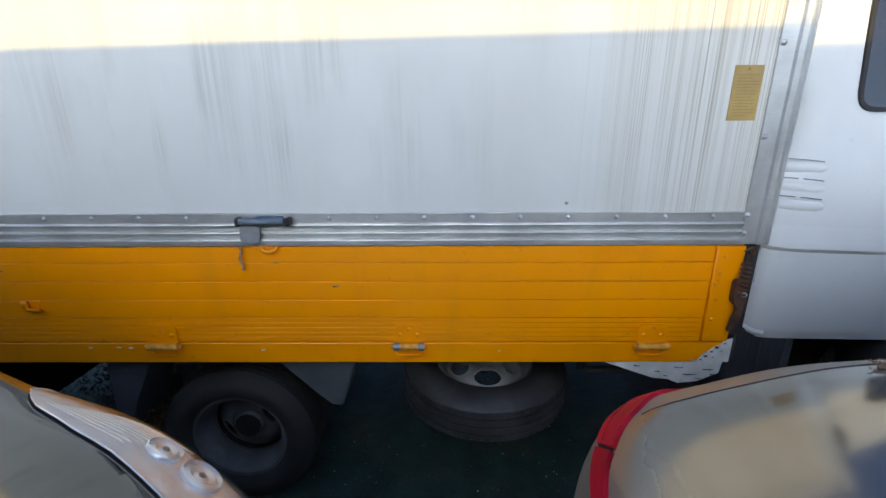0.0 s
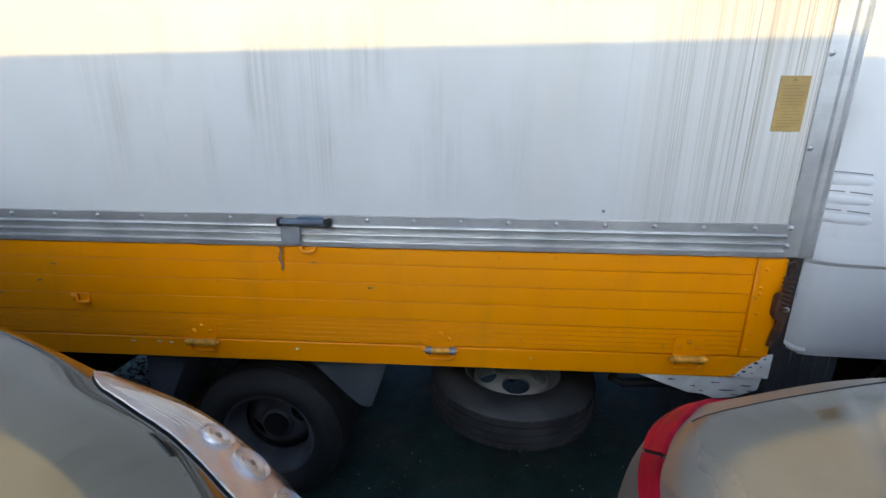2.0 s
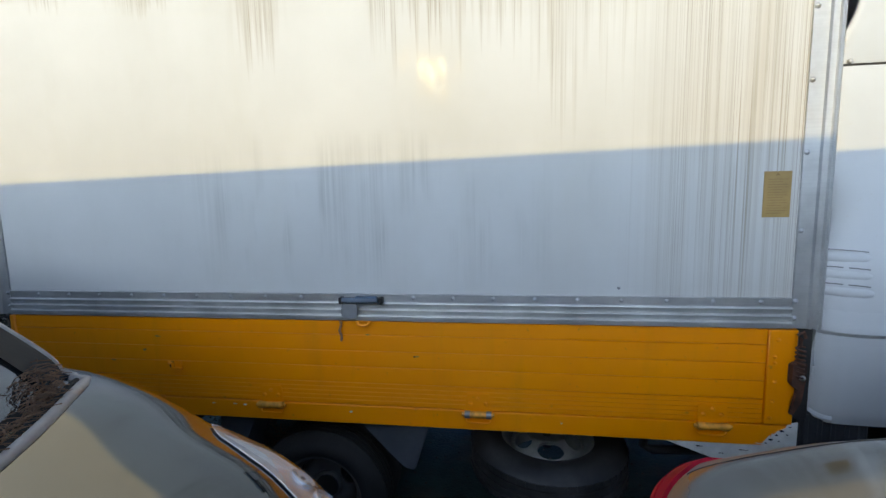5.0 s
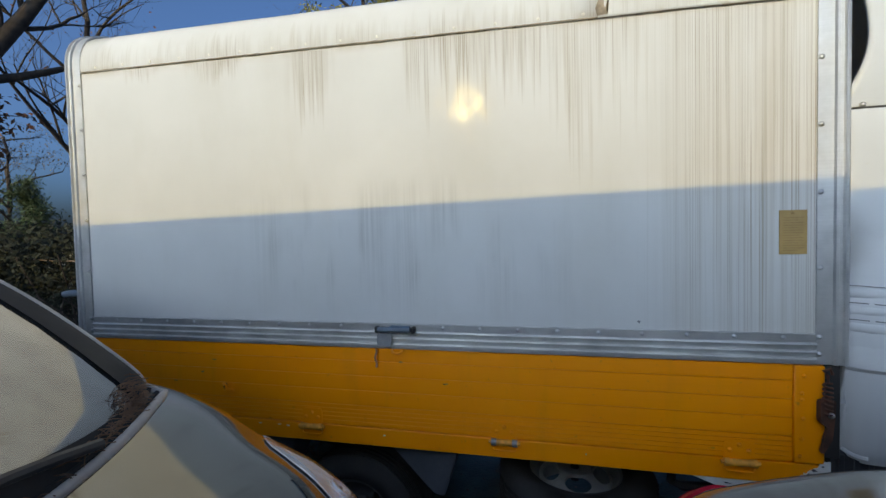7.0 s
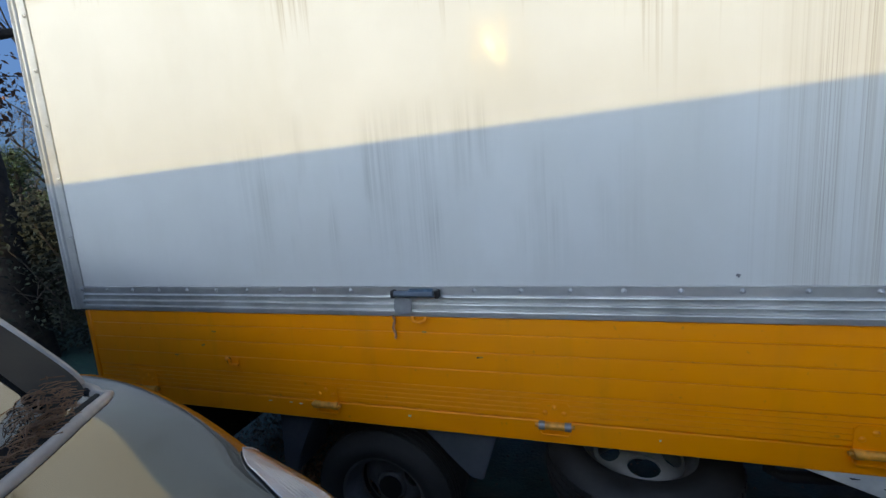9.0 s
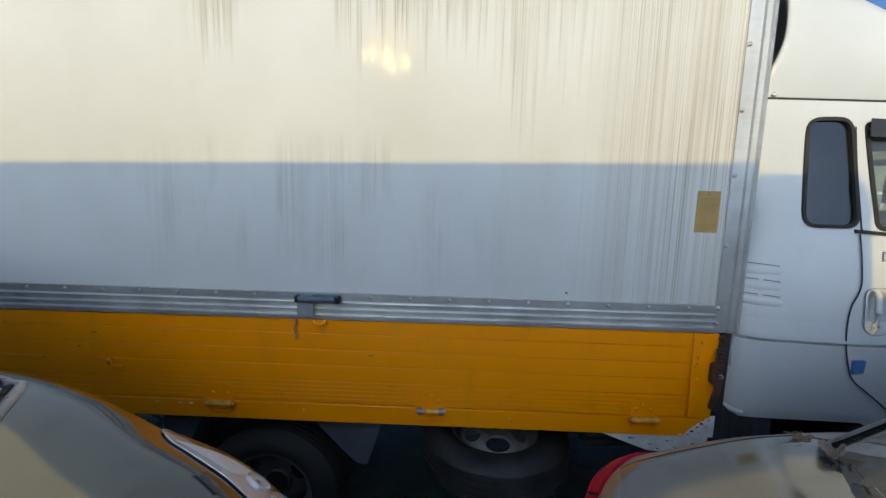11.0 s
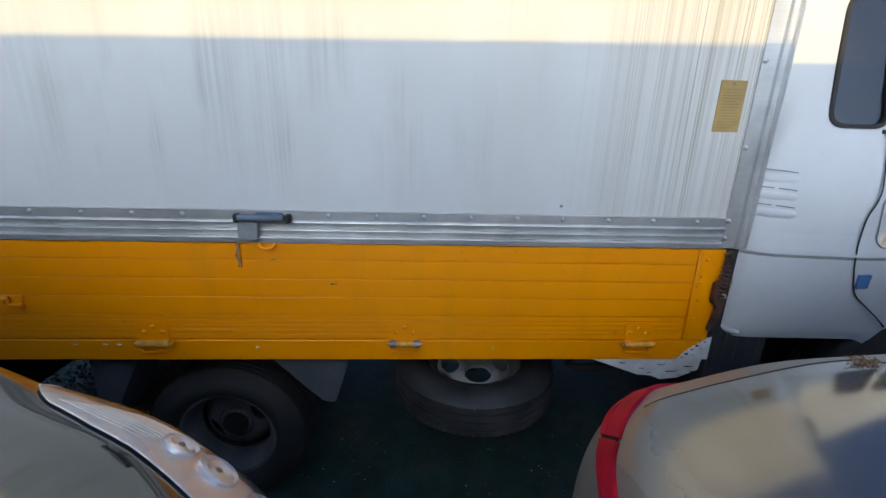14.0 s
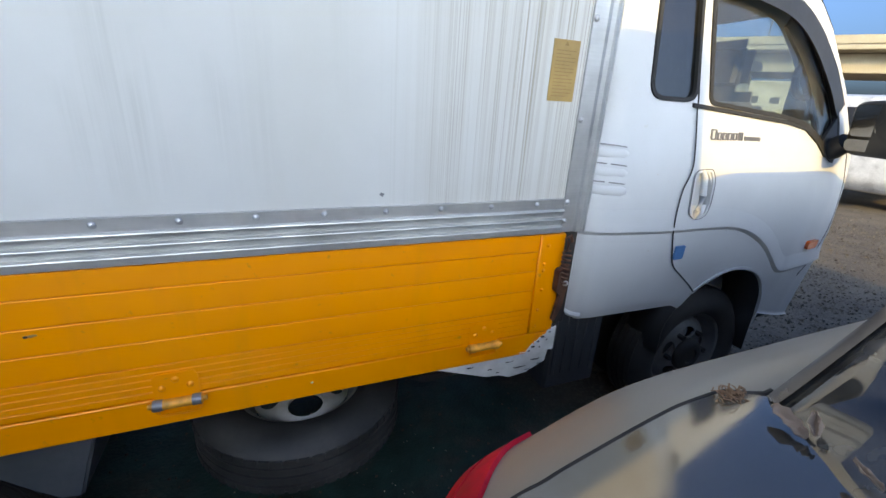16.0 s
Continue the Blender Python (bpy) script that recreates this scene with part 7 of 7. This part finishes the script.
def overpass():
    a, b = Vector((20.0, 39.5, 0)), Vector((44.0, 6.0, 0))
    d = (b - a).normalized()
    n = Vector((-d.y, d.x, 0))
    root = empty("overpass", (a + b) / 2, "pale concrete road overpass in the distance", "overpass")
    q = Matrix.Translation((a + b) / 2) @ d.to_track_quat("X", "Z").to_matrix().to_4x4()
    def slab(w0, w1, z0, z1, length=120):
        bm = box(-length / 2, length / 2, w0, w1, z0, z1, 0.05)
        bmesh.ops.transform(bm, matrix=q, verts=bm.verts)
        return bm
    part("girder", slab(-3, 3, 4.1, 5.2), M["concrete"], root)
    part("deck", slab(-4.5, 4.5, 5.23, 5.5), M["concrete"], root)
    part("parapet", slab(-4.5, -4.2, 5.53, 6.0), M["concrete"], root)
    part("parapet", slab(4.2, 4.5, 5.53, 6.0), M["concrete"], root)
    for k in range(-4, 5):
        bm = rod((k * 13, 0, 0), (k * 13, 0, 4.08), 0.7, 20)
        bmesh.ops.transform(bm, matrix=q, verts=bm.verts)
        part("pier", bm, M["concrete"], root)
    for k in (-2.2, 0.1, 2.4):
        bm = tube([(k * 11, 4.3, 6.0), (k * 11, 4.3, 10.5), (k * 11, 3.9, 11.2), (k * 11, 2.6, 11.4)], 0.09, 8)
        bmesh.ops.transform(bm, matrix=q, verts=bm.verts)
        part("lamp_mast", bm, M["grey"], root, "thin street lamp mast")


overpass()


def apartment(at, yaw, w, d, h):
    m = Matrix.Translation(at) @ Matrix.Rotation(radians(yaw), 4, "Z")
    root = empty("apartment_building", at, "distant pale apartment block with rows of windows", "building", "far buildings")
    def put(bm):
        bmesh.ops.transform(bm, matrix=m, verts=bm.verts)
        return bm
    part("wall", put(box(-w / 2, w / 2, 0, d, 0, h)), M["concrete"], root, smooth=None)
    part("roof", put(box(-w / 2 - 0.3, w / 2 + 0.3, -0.3, d + 0.3, h + 0.01, h + 0.5)), M["concrete"], root, smooth=None)
    for i in range(int(w // 4)):
        for j in range(int(h // 3)):
            x, z = -w / 2 + 2 + 4 * i, 1.2 + 3 * j
            part("window", put(box(x - 0.9, x + 0.9, -0.06, 0.02, z, z + 1.4)), M["black"], root, smooth=None)


apartment((92, 80, 0), -49, 44, 12, 8.4)


def washing_line():
    bm = tube([(-7.5, 4.0, 1.35), (-4.5, 2.9, 1.30), (-2.6, 2.25, 1.33)], 0.006, 6)
    thing("cable", bm, M["rope"], "pale slack cable strung through the shrubs", "cable")
    bm = tube([(-2.75, 1.75, 1.16), (-2.45, 1.62, 1.19), (-2.06, 1.45, 1.22)], 0.02, 8)
    part("tie_bar", bm, M["tie_steel"], truck, "faded blue tie bar behind the box")


washing_line()
